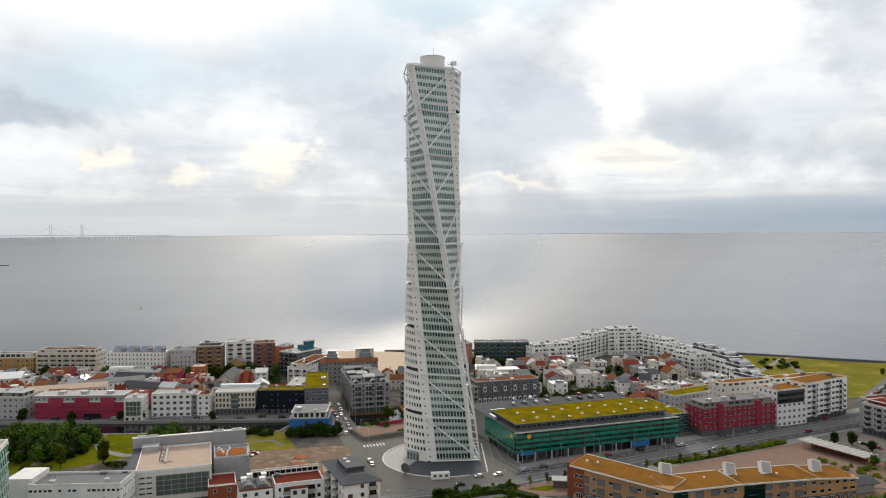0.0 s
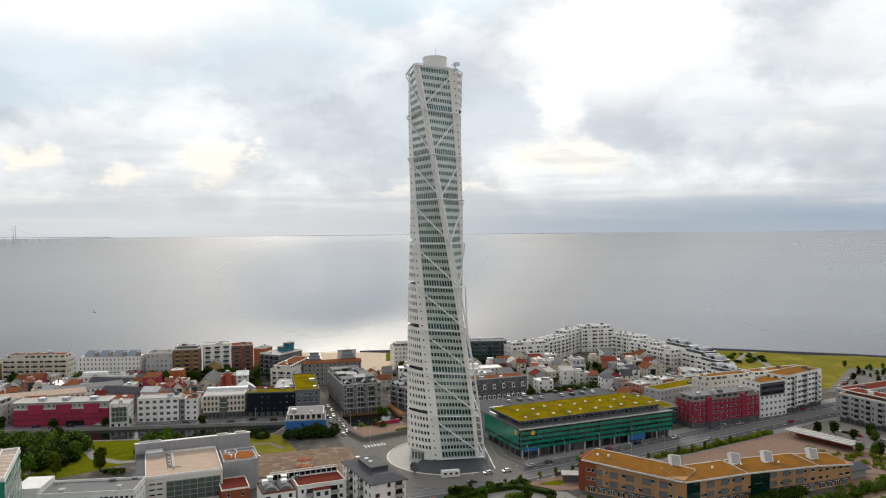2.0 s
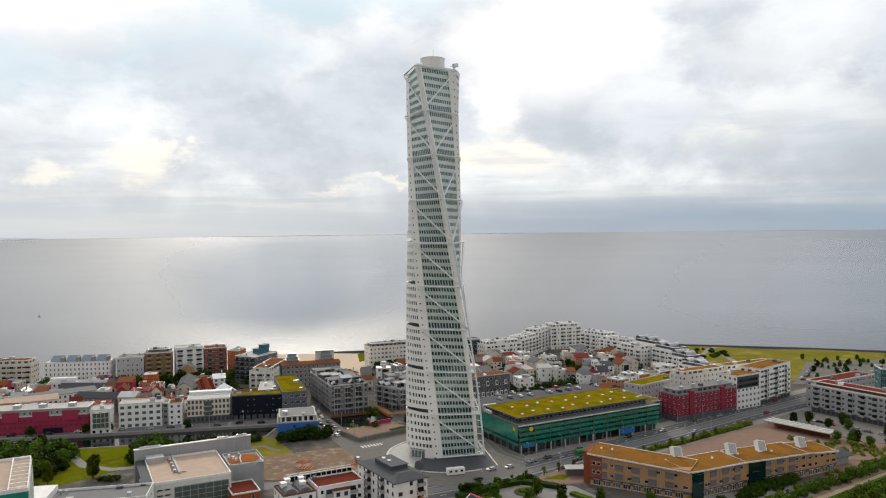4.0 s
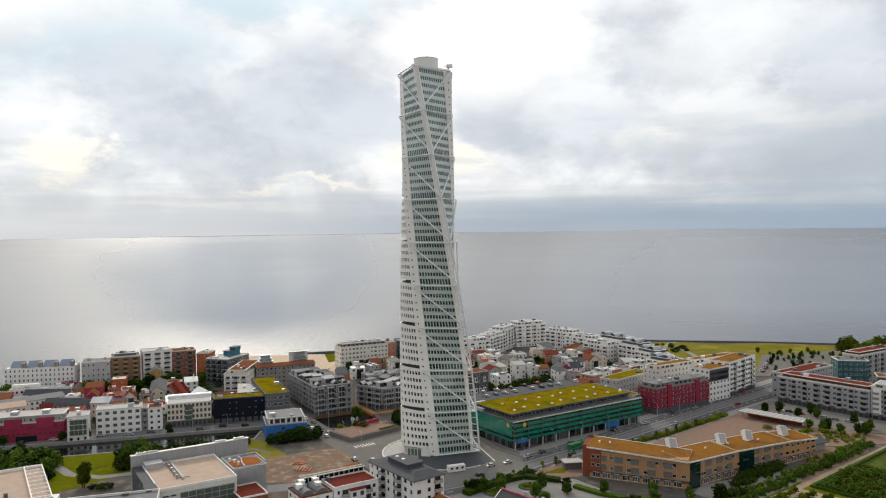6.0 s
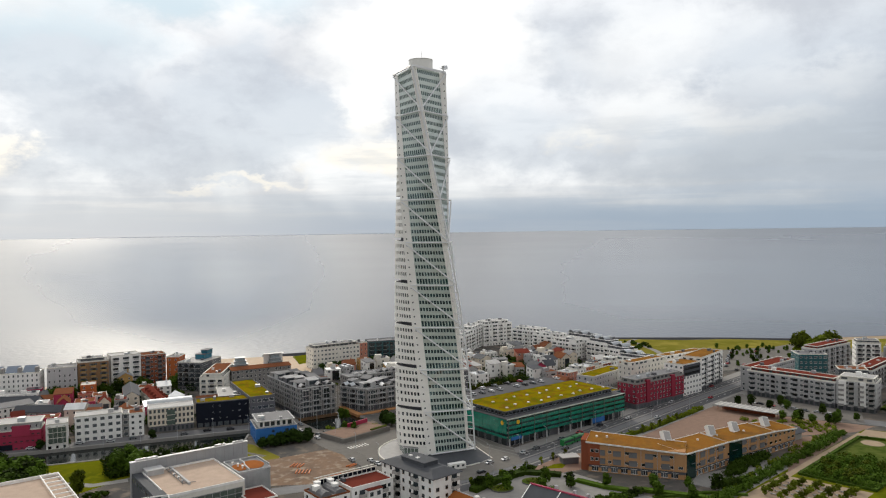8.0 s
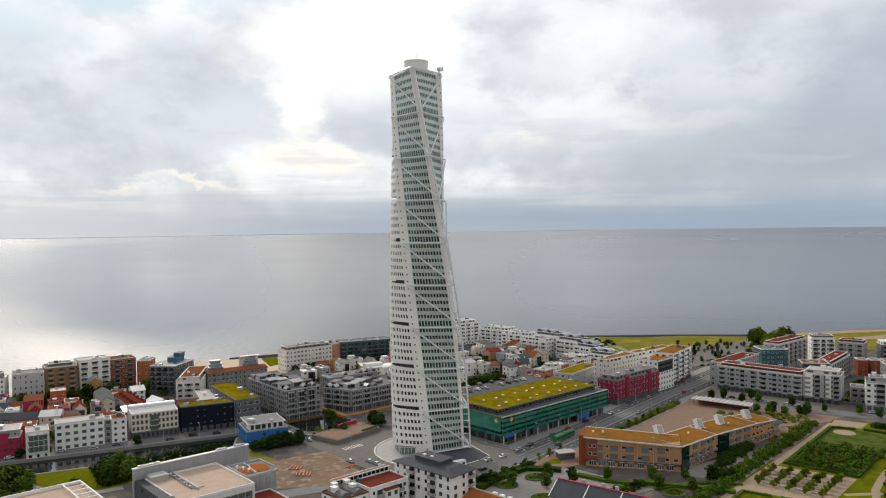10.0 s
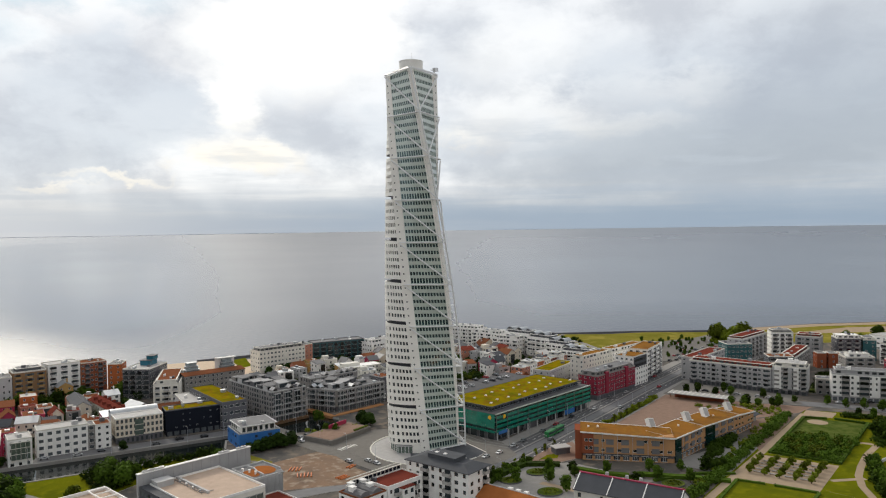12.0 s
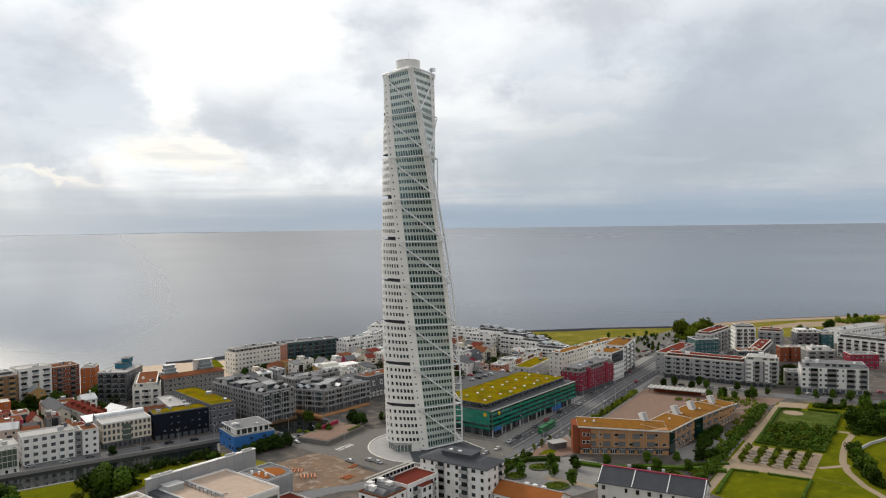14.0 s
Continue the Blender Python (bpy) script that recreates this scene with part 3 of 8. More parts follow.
slab("footpath", strip([(-177, 403), (-176, 392), (-164, 372), (-150, 364), (-136, 366)], 4.5), 0.16, "pale gravel footpath", "path", "granite")
slab("footpath", strip([(-176, 392), (-182, 372), (-186, 350)], 4.0), 0.17, "pale gravel footpath", "path", "granite")
slab("footpath", strip([(-95, 385), (-84, 388), (-76, 378)], 2.5), 0.17, "grey trodden footpath", "path", "paving")
slab("building_lot", [(-92, 368), (-66, 373), (-46, 378), (-40.5, 366), (-39, 344), (-36, 333), (-52, 327), (-82, 335)], 0.10, "bare building lot of brown earth", "lot", "dirt")
slab("plaza", [(-22, 316), (-29, 352), (-38, 388), (-6, 400), (26, 386), (40, 346), (34, 322), (0, 310)], 0.12, "pale paved plaza round the tower", "plaza", "paving", hole=COURT)
def ring(cx, cy, r0, r1, z0, z1, a0=0.0, a1=360.0, n=48, k=0):
    """A curved wall between two radii."""
    w = Shape()
    at = [radians(a0 + (a1 - a0) * i / n) for i in range(n + 1)]
    for a, b in zip(at, at[1:]):
        p, q, u, v = ((cx + r * math.cos(t), cy + r * math.sin(t)) for r, t in ((r0, a), (r0, b), (r1, a), (r1, b)))
        w.face([(*p, z1), (*u, z1), (*v, z1), (*q, z1)], k)
        w.face([(*q, z0), (*p, z0), (*p, z1), (*q, z1)][::-1], k)
        w.face([(*u, z0), (*v, z0), (*v, z1), (*u, z1)], k)
    return w


slab("court_floor", COURT, -1.7, "pale wet stone floor of the sunken round court", "court", "roofpale", "concrete", -2.0)
slab("court_floor", [(-16, 334.5), (-4, 329), (4, 327.6), (16, 329.8), (23.3, 334), (23.3, 378), (14, 382), (4, 372), (-8, 352)], -1.66, "dark granite floor round the foot of the tower", "court", "slate", "slate", -2.0)
structure("ring_wall", ring(4.5, 356, 28.6, 29.3, -2.0, 0.45, 52, 292), "low curved white wall round the sunken court", "wall", "offwhite")
structure("ring_wall", ring(4.5, 356, 24.0, 24.5, -2.0, -1.2, 120, 236), "inner curved white kerb in the sunken court", "wall", "offwhite")
structure("court_kerb", Shape().box(23.4, 333.5, -2.0, 23.9, 378.5, 0.22), "straight pale kerb of the sunken court", "kerb", "offwhite")
structure("court_ramp", Shape().prism([(-26, 357), (-9, 352), (-8.6, 353.2), (-25.8, 358.2)], -1.9, -0.4), "narrow dark bridge over the court", "bridge", "darkgrey")
for dx_ in (0.0, 4.2, 8.4):
    slab("paving_band", strip([(27 + dx_ * 0.6, 380 - dx_), (27.5 + dx_, 352), (37 + dx_ * 0.5, 333 + dx_)], 0.7), 0.13, "pale stone band across the plaza", "paving", "granite")
zebra = Shape()
for k in range(7):
    a, c = Vector((-36, 377)).lerp(Vector((-25, 381)), k / 7), Vector((1.6, 0.6))
    up = Vector((1.2, -3.6))
    zebra.face([(*p, 0.22) for p in (a, a + up, a + up + c * 0.45, a + c * 0.45)])
structure("road_marking", zebra, "white zebra crossing bars", "marking", "line")
slab("square", [(66, 318), (104, 336), (150, 358), (186, 376), (205, 342), (232, 306), (214, 302), (170, 310), (120, 305), (92, 300)], 0.08, "pinkish paved school square", "square", "pinkpaving")
slab("garden_court", [(-8, 296), (30, 308), (48, 300), (62, 262), (30, 262), (4, 262)], 0.10, "paved garden court with round beds", "court", "granite")
slab("garden_court", [(86, 270), (96, 278), (130, 282), (152, 284), (134, 266), (98, 250)], 0.10, "paved court in front of the school", "court", "granite")
slab("park_lawn", [(62, 200), (60, 236), (134, 268), (212, 300), (222, 304), (240, 285), (262, 248), (300, 178), (280, 150), (200, 150), (100, 185)], 0.09, "wide park lawn under the trees", "lawn", "grass")
slab("park_path", strip([(40, 225), (60.6, 233.8), (95.5, 248.5), (128.5, 262.2), (214.7, 299.3)], 3.4), 0.20, "straight pale gravel path", "path", "gravel")
slab("park_path", strip([(60, 233), (30, 262), (20, 285)], 3.5), 0.19, "pale gravel path", "path", "gravel")
slab("park_lawn", [(62, 229), (97, 244), (108, 219), (84, 208), (70, 200)], 0.22, "mown lawn framed by hedges", "lawn", "grass")
slab("park_terrace", [(94.5, 246.2), (130.5, 261.6), (145.5, 233.4), (108.5, 217.6)], 0.21, "pale stone terrace with rows of small trees", "terrace", "gravel")
slab("park_lawn", [(135.5, 262), (206.8, 294), (222.8, 266.8), (147.5, 234)], 0.21, "rough park field framed by a clipped hedge", "lawn", "scrub")
slab("park_lawn", [(112, 217), (152, 235), (192, 247), (206, 252), (150, 200), (118, 190)], 0.23, "mown park lawn", "lawn", "grass")
slab("park_lawn", [(135, 214), (188, 240), (226, 262), (246, 262), (270, 215), (200, 170)], 0.22, "mown park lawn with shrubs", "lawn", "grass")
slab("footpath", strip([(124.6, 223.3), (139, 217.5)], 2.6), 0.26, "pale gravel path", "path", "gravel")
slab("footpath", strip([(186, 251.5), (189, 245.5), (188, 242), (171, 236.4), (152.5, 227.8), (140.4, 221.4), (128.9, 212.7), (117.6, 200.3), (108, 184)], 3.0), 0.26, "curved pale gravel path", "path", "gravel")
slab("gravel_round", ellipse(204.5, 284, 5.0, 5.4, 28), 0.27, "round gravel patch in the field", "gravel", "gravel")
slab("school_yard", [(152, 284), (134, 266), (196, 294), (205, 303), (176, 306)], 0.12, "reddish paved school yard with planting", "yard", "pinkpaving")
slab("park_street", strip([(212, 345), (240, 309), (258, 283), (284, 236), (316, 170)], 11), 0.08, "grey asphalt street beside the park", "street", "roofgrey")
slab("park_terrace", [(222.5, 303.5), (231.2, 290.2), (218.8, 285), (209.8, 297)], 0.21, "pale gravel forecourt of the park", "terrace", "gravel")
slab("gap_lawn", [(264, 331), (330, 368), (338, 362), (270, 325)], 0.12, "grass strip between apartment blocks", "lawn", "scrub")
slab("market_square", [(186, 378), (222, 396), (250, 330), (232, 312), (214, 330)], 0.09, "broad grey paved square with trees", "square", "paving")
slab("meadow", [(212, 470), (238, 530), (216, 592), (234, 650), (262, 632), (294, 620), (332, 596), (372, 584), (430, 544), (551, 518), (690, 458), (900, 376), (1200, 250), (1500, 140), (700, 330), (470, 440), (330, 490), (262, 470)], 0.10,
     "wide yellow-green coastal meadow", "meadow", "meadow")
slab("meadow_path", strip([(245, 560), (285, 612), (296, 618)], 4), 0.20, "pale path across the meadow", "path", "granite")
slab("meadow_path", strip([(250, 470), (262, 520), (275, 560), (284, 600)], 5), 0.21, "pale path across the meadow", "path", "granite")
slab("car_park", [(262, 462), (326, 536), (376, 530), (420, 540), (440, 470), (420, 440), (330, 446)], 0.18, "grey car park with trees and grass strips", "car park", "paving")
slab("promenade", [(-100, 560), (-103, 606), (-95.5, 673), (-41, 667), (0, 654), (-20, 560), (-84, 545)], 0.10, "pale sandy seaside promenade", "promenade", "sand", "sand")
slab("promenade", [(-345, 586), (-112, 592), (-104, 604), (-240, 602.5), (-345, 594)], 0.10, "timber and stone seaside promenade", "promenade", "sand")
slab("lawn", [(-20.7, 658.5), (-6.6, 664.6), (-11.9, 625.0), (-21.3, 618.1)], 0.14, "small green lawn behind the beach", "lawn", "grass")
slab("beach_strip", strip([(430, 549), (551, 522), (690, 462), (900, 380), (1200, 254)], 16), 0.16, "brownish dry sand strip along the shore", "beach", "gravel", "gravel")
slab("dry_field", [(470, 500), (560, 494), (700, 430), (900, 350), (880, 320), (640, 420)], 0.15, "dry brownish coastal field", "field", "gravel")
slab("breakwater", strip([(-44, 676), (10, 676), (60, 676)], 1.8), 0.4, "dark stone breakwater", "breakwater", "darkgrey", "darkgrey", -3)
slab("breakwater", strip([(236, 660), (300, 630), (372, 596), (440, 556), (560, 530), (700, 470)], 2.4), 0.35, "dark boulder breakwater along the shore", "breakwater", "darkgrey", "darkgrey", -3)


# ---- the twisting tower ----
TX, TY, TURN0, TURN = 0.29, 361.1, -30.2, 91.5
SEG, BASE, LEVEL, FLOOR = 20.16, 0.95, 20.16 / 6, -1.7
TOP = BASE + 9 * SEG
TIP, CU, CV, BACK, SPINE = 20.9, 3.0, 12.4, -12.7, 24.1
NODE_U, NODE_V = 5.4, 12.65


def spin(u, v, z):
    """A point of the plan, turned with its height; the solid back part narrows slightly upwards."""
    if u < CU - 0.5:
        u, v = u * (1.06 - 0.10 * z / 190.0), v * (1.03 - 0.05 * z / 190.0)
    a = radians(TURN0 - TURN * z / 190.0)
    return Vector((u * math.cos(a) - v * math.sin(a), u * math.sin(a) + v * math.cos(a), z))


def edge_map(p, q):
    """Maps metres along the plan's edge from p to q, height and depth inwards to the twisted wall."""
    p, q = Vector(p), Vector(q)
    run = (q - p).normalized()
    inward = Vector((-run.y, run.x))

    def place(s, z, d):
        w = p + run * s + inward * d
        return spin(w.x, w.y, z)

    return place, (q - p).length


tower = thing("skyscraper", "white twisting residential skyscraper with a steel exoskeleton", "skyscraper", pose(TX, TY, 0))
R = 7.0  # rounding of the two back corners
corner = lambda cu, cv, a0: [(cu + R * math.cos(a0 + k * math.pi / 8), cv + R * math.sin(a0 + k * math.pi / 8)) for k in range(5)]  # noqa: E731
EDGE_GLASS = [((CU, -CV), (TIP, -0.9)), ((TIP, 0.9), (CU, CV))]
EDGE_TIP = ((TIP, -0.9), (TIP, 0.9))
# the solid sides bulge a little between their corners
SIDE_A = [(CU, CV), (-2.0, CV - 0.1)] + corner(BACK + R, CV - 0.7 - R, math.pi / 2)
SIDE_C = [(u, -v) for u, v in reversed(SIDE_A)]
SOLID = SIDE_A + [(BACK - 0.3, 0.0)] + SIDE_C


def pane(place, a, b, c, d, inset):
    return [place(a, c, inset), place(b, c, inset), place(b, d, inset), place(a, d, inset)]


for seg in range(9):
    z0 = BASE + seg * SEG
    lone = seg == 4
    wall, glassy, holes, slot, strip_list = Shape(), Shape(), Shape(), Shape(), []
    panes = []
    # glazed faces: band windows between two plain strips with a porthole on each floor
    for e, (p, q) in enumerate(EDGE_GLASS):
        place, length = edge_map(p, q)
        near, far = (4.6, length - 0.9) if e == 0 else (0.9, length - 4.6)
        n = 11
        w = (far - near) / n
        xs, wx = [near], set()
        for i in range(n):
            xs += [near + i * w + 0.19, near + (i + 1) * w - 0.19]
            wx.add(1 + 2 * i)
        xs.append(far)
        zs, wz = [z0], set()
        for lv in range(6):
            f = z0 + lv * LEVEL
            lo, hi = (1.0, 2.65) if lv else (0.55, 3.0)
            zs += [f + lo, f + hi]
            wz.add(1 + 2 * lv)
        zs.append(z0 + SEG)
        glassy.grid(place, xs, zs, wx, wz, 0.30)
        for i in sorted(wx):
            for j in sorted(wz):
                panes.append((pane(place, xs[i], xs[i + 1], zs[j], zs[j + 1], 0.28), 0))
        for a, b in ((0, near), (far, length)):
            strips = Shape()
            strip_list.append(strips)
            for lv in range(6):
                f = z0 + lv * LEVEL
                strips.face([place(a, f, -0.06), place(b, f, -0.06), place(b, f + LEVEL, -0.06), place(a, f + LEVEL, -0.06)])
        c = near - 2.9 if e == 0 else far + 2.9
        for lv in range(6):
            f = z0 + lv * LEVEL + 1.7
            holes.face([place(c + 0.40 * math.cos(k * math.pi / 4), f + 0.40 * math.sin(k * math.pi / 4), -0.09) for k in range(8)])
    place, length = edge_map(*EDGE_TIP)
    strips = Shape()
    strip_list.append(strips)
    for lv in range(6):
        f = z0 + lv * LEVEL
        strips.face([place(0, f, -0.03), place(length, f, -0.03), place(length, f + LEVEL, -0.03), place(0, f + LEVEL, -0.03)])
    # solid sides: punched windows on five floors
    for p, q in zip(SOLID, SOLID[1:]):
        place, length = edge_map(p, q)
        n = max(1, round(length / 1.95)) if length > 1.6 else 0
        xs, wx = [0.0], set()
        for i in range(n):
            c = (i + 0.5) * length / n
            xs += [c - 0.56, c + 0.56]
            wx.add(1 + 2 * i)
        xs.append(length)
        # a dark recessed slot runs round the foot of each block but the lowest
        low = z0 + (3.2 if seg == 0 else 2.35)
        zs, wz = [low], set()
        for lv in range(1, 6):
            f = z0 + lv * LEVEL
            wz.add(len(zs))
            zs += [f + 0.9, f + 2.55]
        zs.append(z0 + SEG)
        wall.grid(place, xs, zs, wx, wz, 0.35)
        for i in sorted(wx):
            for j in sorted(wz):
                panes.append((pane(place, xs[i], xs[i + 1], zs[j], zs[j + 1], 0.33), 1))
        if seg:
            # its lower lip rises a little towards the back
            ap, aq = (z0 + 0.55 + 0.6 * (1 - max(0.0, (e[0] - BACK) / (CU - BACK))) for e in (p, q))
            wall.face([place(0, z0, 0), place(length, z0, 0), place(length, aq, 0), place(0, ap, 0)])
            wall.face([place(0, ap, 0), place(length, aq, 0), place(length, aq, 0.6), place(0, ap, 0.6)])
            slot.face([place(0, ap, 0.6), place(length, aq, 0.6), place(length, z0, 3.0), place(0, z0, 3.0)])
            slot.face([place(0, z0, 3.0), place(length, z0, 3.0), place(length, low, 3.0), place(0, low, 3.0)])
            slot.face([place(0, low, 3.0), place(length, low, 3.0), place(length, low, 0), place(0, low, 0)])
    seg_ob = part("segment", wall.mesh("segment", "panel"), tower, "white aluminium block of five floors with square windows")
    part("glazed_face", glassy.mesh("glazed_face", "spandrel"), seg_ob, "pale green glazed wall with window bands")
    for strips in strip_list:
        part("corner_strip", strips.mesh("corner_strip", "panel"), seg_ob)
    part("porthole", holes.mesh("porthole", "black"), seg_ob, "row of dark round portholes")["kind"] = "stuff"
    if seg:
        part("recess", slot.mesh("recess", "darkgrey"), seg_ob, "dark recessed slot between two blocks")
    if lone:
        for corners, k in panes:
            s = Shape()
            s.face(corners)
            part("window", s.mesh("window", "glass" if k else "towerglass"), seg_ob)
    else:
        s = Shape()
        for corners, k in panes:
            s.face(corners, k)
        part("windows", s.mesh("windows", "towerglass", "glass"), seg_ob, "rows of dark windows")["kind"] = "stuff"

foot = Shape()
for p, q in EDGE_GLASS:
    place, length = edge_map(p, q)
    xs = [0.0] + [i * length / 11 + k for i in range(11) for k in (0.25, length / 11 - 0.25)] + [length]
    foot.grid(place, xs, [FLOOR - 0.2, FLOOR + 0.3, BASE - 0.35, BASE], set(range(1, 23, 2)), {1}, 0.25)
    gl = Shape()
    gl.face([place(0, FLOOR, 0.27), place(length, FLOOR, 0.27), place(length, BASE - 0.1, 0.27), place(0, BASE - 0.1, 0.27)])
    part("lobby_window", gl.mesh("lobby_window", "towerglass"), tower)
place, length = edge_map(*EDGE_TIP)
foot.face([place(0, FLOOR, 0), place(length, FLOOR, 0), place(length, BASE, 0), place(0, BASE, 0)])
part("plinth", foot.mesh("plinth", "panel"), tower)
lobby = Shape()
lobby.prism([tuple(spin(u, v, 0).xy) for u, v in ellipse(-3.0, 0, 6.0, 9.6, 28)], FLOOR - 0.2, 4.3, 0)
part("lobby", lobby.mesh("lobby", "sageglass"), tower, "recessed green glass entrance hall")
for v in (-CV, CV):
    leg = Shape().prism(ccw([tuple(spin(u, w, 2).xy) for u, w in ((CU - 4.2, v * 0.98), (CU, v * 0.98), (CU, v * 0.9), (CU - 4.2, v * 0.9))]), FLOOR - 0.2, 4.2)
    part("leg_wall", leg.mesh("leg_wall", "panel"), tower)
soffit = Shape()
soffit.face([tuple(spin(u, v, 4.1)) for u, v in reversed(SOLID)])
part("soffit", soffit.mesh("soffit", "concrete"), tower)
roof = Shape()
plan = SOLID + [(CU, -CV), (TIP, -0.9), (TIP, 0.9)]
roof.face([tuple(spin(u, v, TOP - 0.6)) for u, v in plan])
part("roof", roof.mesh("roof", "roofgrey"), tower)
core = Shape().tube((0, 0, TOP - 1), (0, 0, 189.8), 5.8, 32)
core.tube((0, 0, 189.8), (0, 0, 190.1), 5.95, 32)
part("core", core.mesh("core", "panel"), tower, "round white service core rising above the roof")
part("mast", Shape().tube((0.5, 0, 189), (0.5, 0, 194.5), 0.10).mesh("mast", "steel"), tower)
rail = Shape()
ends = [spin(u, v, TOP + 1.0) for u, v in plan]
for a, b in zip(ends, ends[1:] + ends[:1]):
    rail.tube(a, b, 0.22, 5)
    rail.tube(a - Vector((0, 0, 1.6)), a, 0.15, 5)
part("parapet_rail", rail.mesh("parapet_rail", "steel"), tower)

# exoskeleton: spine, ladder to the tip, horizontals and diagonals at each block
spine = Shape()
steps = 60
pts = [spin(SPINE, 0, FLOOR + (TOP - FLOOR) * i / steps) for i in range(steps + 1)]
for i, p in enumerate(pts):
    t = (pts[min(i + 1, steps)] - pts[max(i - 1, 0)]).normalized()
    u = t.cross(Vector((1, 0, 0))).normalized()
    w = t.cross(u)
    spine.v += [tuple(p + (u * math.cos(k * math.pi / 4) + w * math.sin(k * math.pi / 4)) * 0.42) for k in range(8)]
    if i:
        for k in range(8):
            n, m = 8 * i, (k + 1) % 8
            spine.f.append((n - 8 + k, n + k, n + m, n - 8 + m))
            spine.k.append(0)
part("spine", spine.mesh("spine", "steel"), tower, "white tubular steel spine following the twist")
for i in range(9 * 6 + 1):
    z = BASE + i * LEVEL
    s = Shape().tube(spin(SPINE, 0, z), spin(TIP - 0.2, 0, z), 0.17, 5)
    part("rung", s.mesh("rung", "steel"), tower)
for k in range(10):
    z = BASE + k * SEG
    for v in (-1, 1):
        s = Shape().tube(spin(SPINE, 0, z), spin(NODE_U, v * NODE_V, z), 0.33, 6)
        s.tube(spin(NODE_U, v * NODE_V, z), spin(CU + 1.2, v * (CV - 0.6), z), 0.3, 6)
        part("cross_bar", s.mesh("cross_bar", "steel"), tower)
        if k < 9:
            a, b = (SPINE, 0.0, z + 0.6), (NODE_U, v * NODE_V, z + SEG - 0.8)
            s = Shape()
            line = [spin(a[0] + (b[0] - a[0]) * i / 8, a[1] + (b[1] - a[1]) * i / 8, a[2] + (b[2] - a[2]) * i / 8) for i in range(9)]
            s.tube(line[0], line[-1], 0.36, 7)
            part("diagonal", s.mesh("diagonal", "steel"), tower, "white diagonal steel brace")
crane = part("cleaning_crane", Shape().box(-1.2, -0.8, 0, 1.2, 0.8, 1.7).mesh("cleaning_crane", "metal"), tower, "small window-cleaning crane on the roof", pose(9.9, -7.0, TOP + 2.5, 0, -8, 20))
part("arm", Shape().tube((-2.6, 0.8, 0.9), (-0.5, 0, 0.2), 0.16).tube((-0.9, 0.6, -2.6), (-0.6, 0.2, 0.3), 0.3).box(-2.2, 0, -2.7, 0.4, 1.6, -1.6).mesh("arm", "metal"), crane)

# glazed lobby under the raised western edge
LOBBY = [(-13.3, -6.0), (-7.6, -9.9), (-5.0, -5.0), (-13.0, 2.5)]
lobby = part("lobby", Shape().prism(LOBBY, FLOOR, 3.4).mesh("lobby", "sageglass"), tower, "green glazed entrance lobby")
part("lobby_roof", Shape().prism([(-13.7, -6.3), (-7.4, -10.5), (-4.6, -4.8), (-13.3, 2.9)], 3.4, 3.75).mesh("lobby_roof", "lightgrey"), lobby)
for i in range(8):
    p, q = (Vector(LOBBY[0]), Vector(LOBBY[1])) if i < 4 else (Vector(LOBBY[3]), Vector(LOBBY[0]))
    m2 = p.lerp(q, (i % 4) / 4)
    part("lobby_mullion", Shape().tube((m2.x, m2.y, FLOOR), (m2.x, m2.y, 3.4), 0.12, 5).mesh("lobby_mullion", "steel"), lobby)


# ---- buildings ----
WINDOW_MESH = {}


def window_mesh(w, h, frame_mat="white"):
    key = (round(w, 2), round(h, 2), frame_mat)
    if key not in WINDOW_MESH:
        s = Shape()
        t = min(0.09, w * 0.08)
        s.box(-w / 2, 0.0, 0, w / 2, 0.06, h, 0)
        for x0, z0, x1, z1 in ((-w / 2, 0, w / 2, t), (-w / 2, h - t, w / 2, h), (-w / 2, t, -w / 2 + t, h - t), (w / 2 - t, t, w / 2, h - t)):
            s.box(x0, -0.05, z0, x1, 0.0, z1, 1)
        WINDOW_MESH[key] = s.mesh("window", "glass", frame_mat)
    return WINDOW_MESH[key]


BALCONY_MESH = {}


def balcony_mesh(w, d, rail_mat):
    key = (round(w, 1), round(d, 1), rail_mat)
    if key not in BALCONY_MESH:
        s = Shape().box(-w / 2, -d, -0.2, w / 2, 0, 0.0, 0)
        h, t = w / 2, 0.08
        outer = [(-h, 0), (-h, -d), (h, -d), (h, 0)]
        inner = [(h - t, 0), (h - t, -d + t), (-h + t, -d + t), (-h + t, 0)]
        ring = outer + inner
        n = len(s.v)
        s.v += [(x, y, z) for z in (0.0, 1.05) for x, y in ring]
        for i in range(8):
            j = (i + 1) % 8
            s.f.append((n + i, n + j, n + 8 + j, n + 8 + i))
            s.k.append(1)
        for i in range(3):
            s.f.append((n + 8 + i, n + 8 + i + 1, n + 8 + 6 - i, n + 8 + 7 - i))
            s.k.append(1)
        s.box(-w / 2 + 0.25, -0.07, 0.05, w / 2 - 0.25, -0.02, 2.25, 2)
        BALCONY_MESH[key] = s.mesh("balcony", "concrete", rail_mat, "glass")
    return BALCONY_MESH[key]


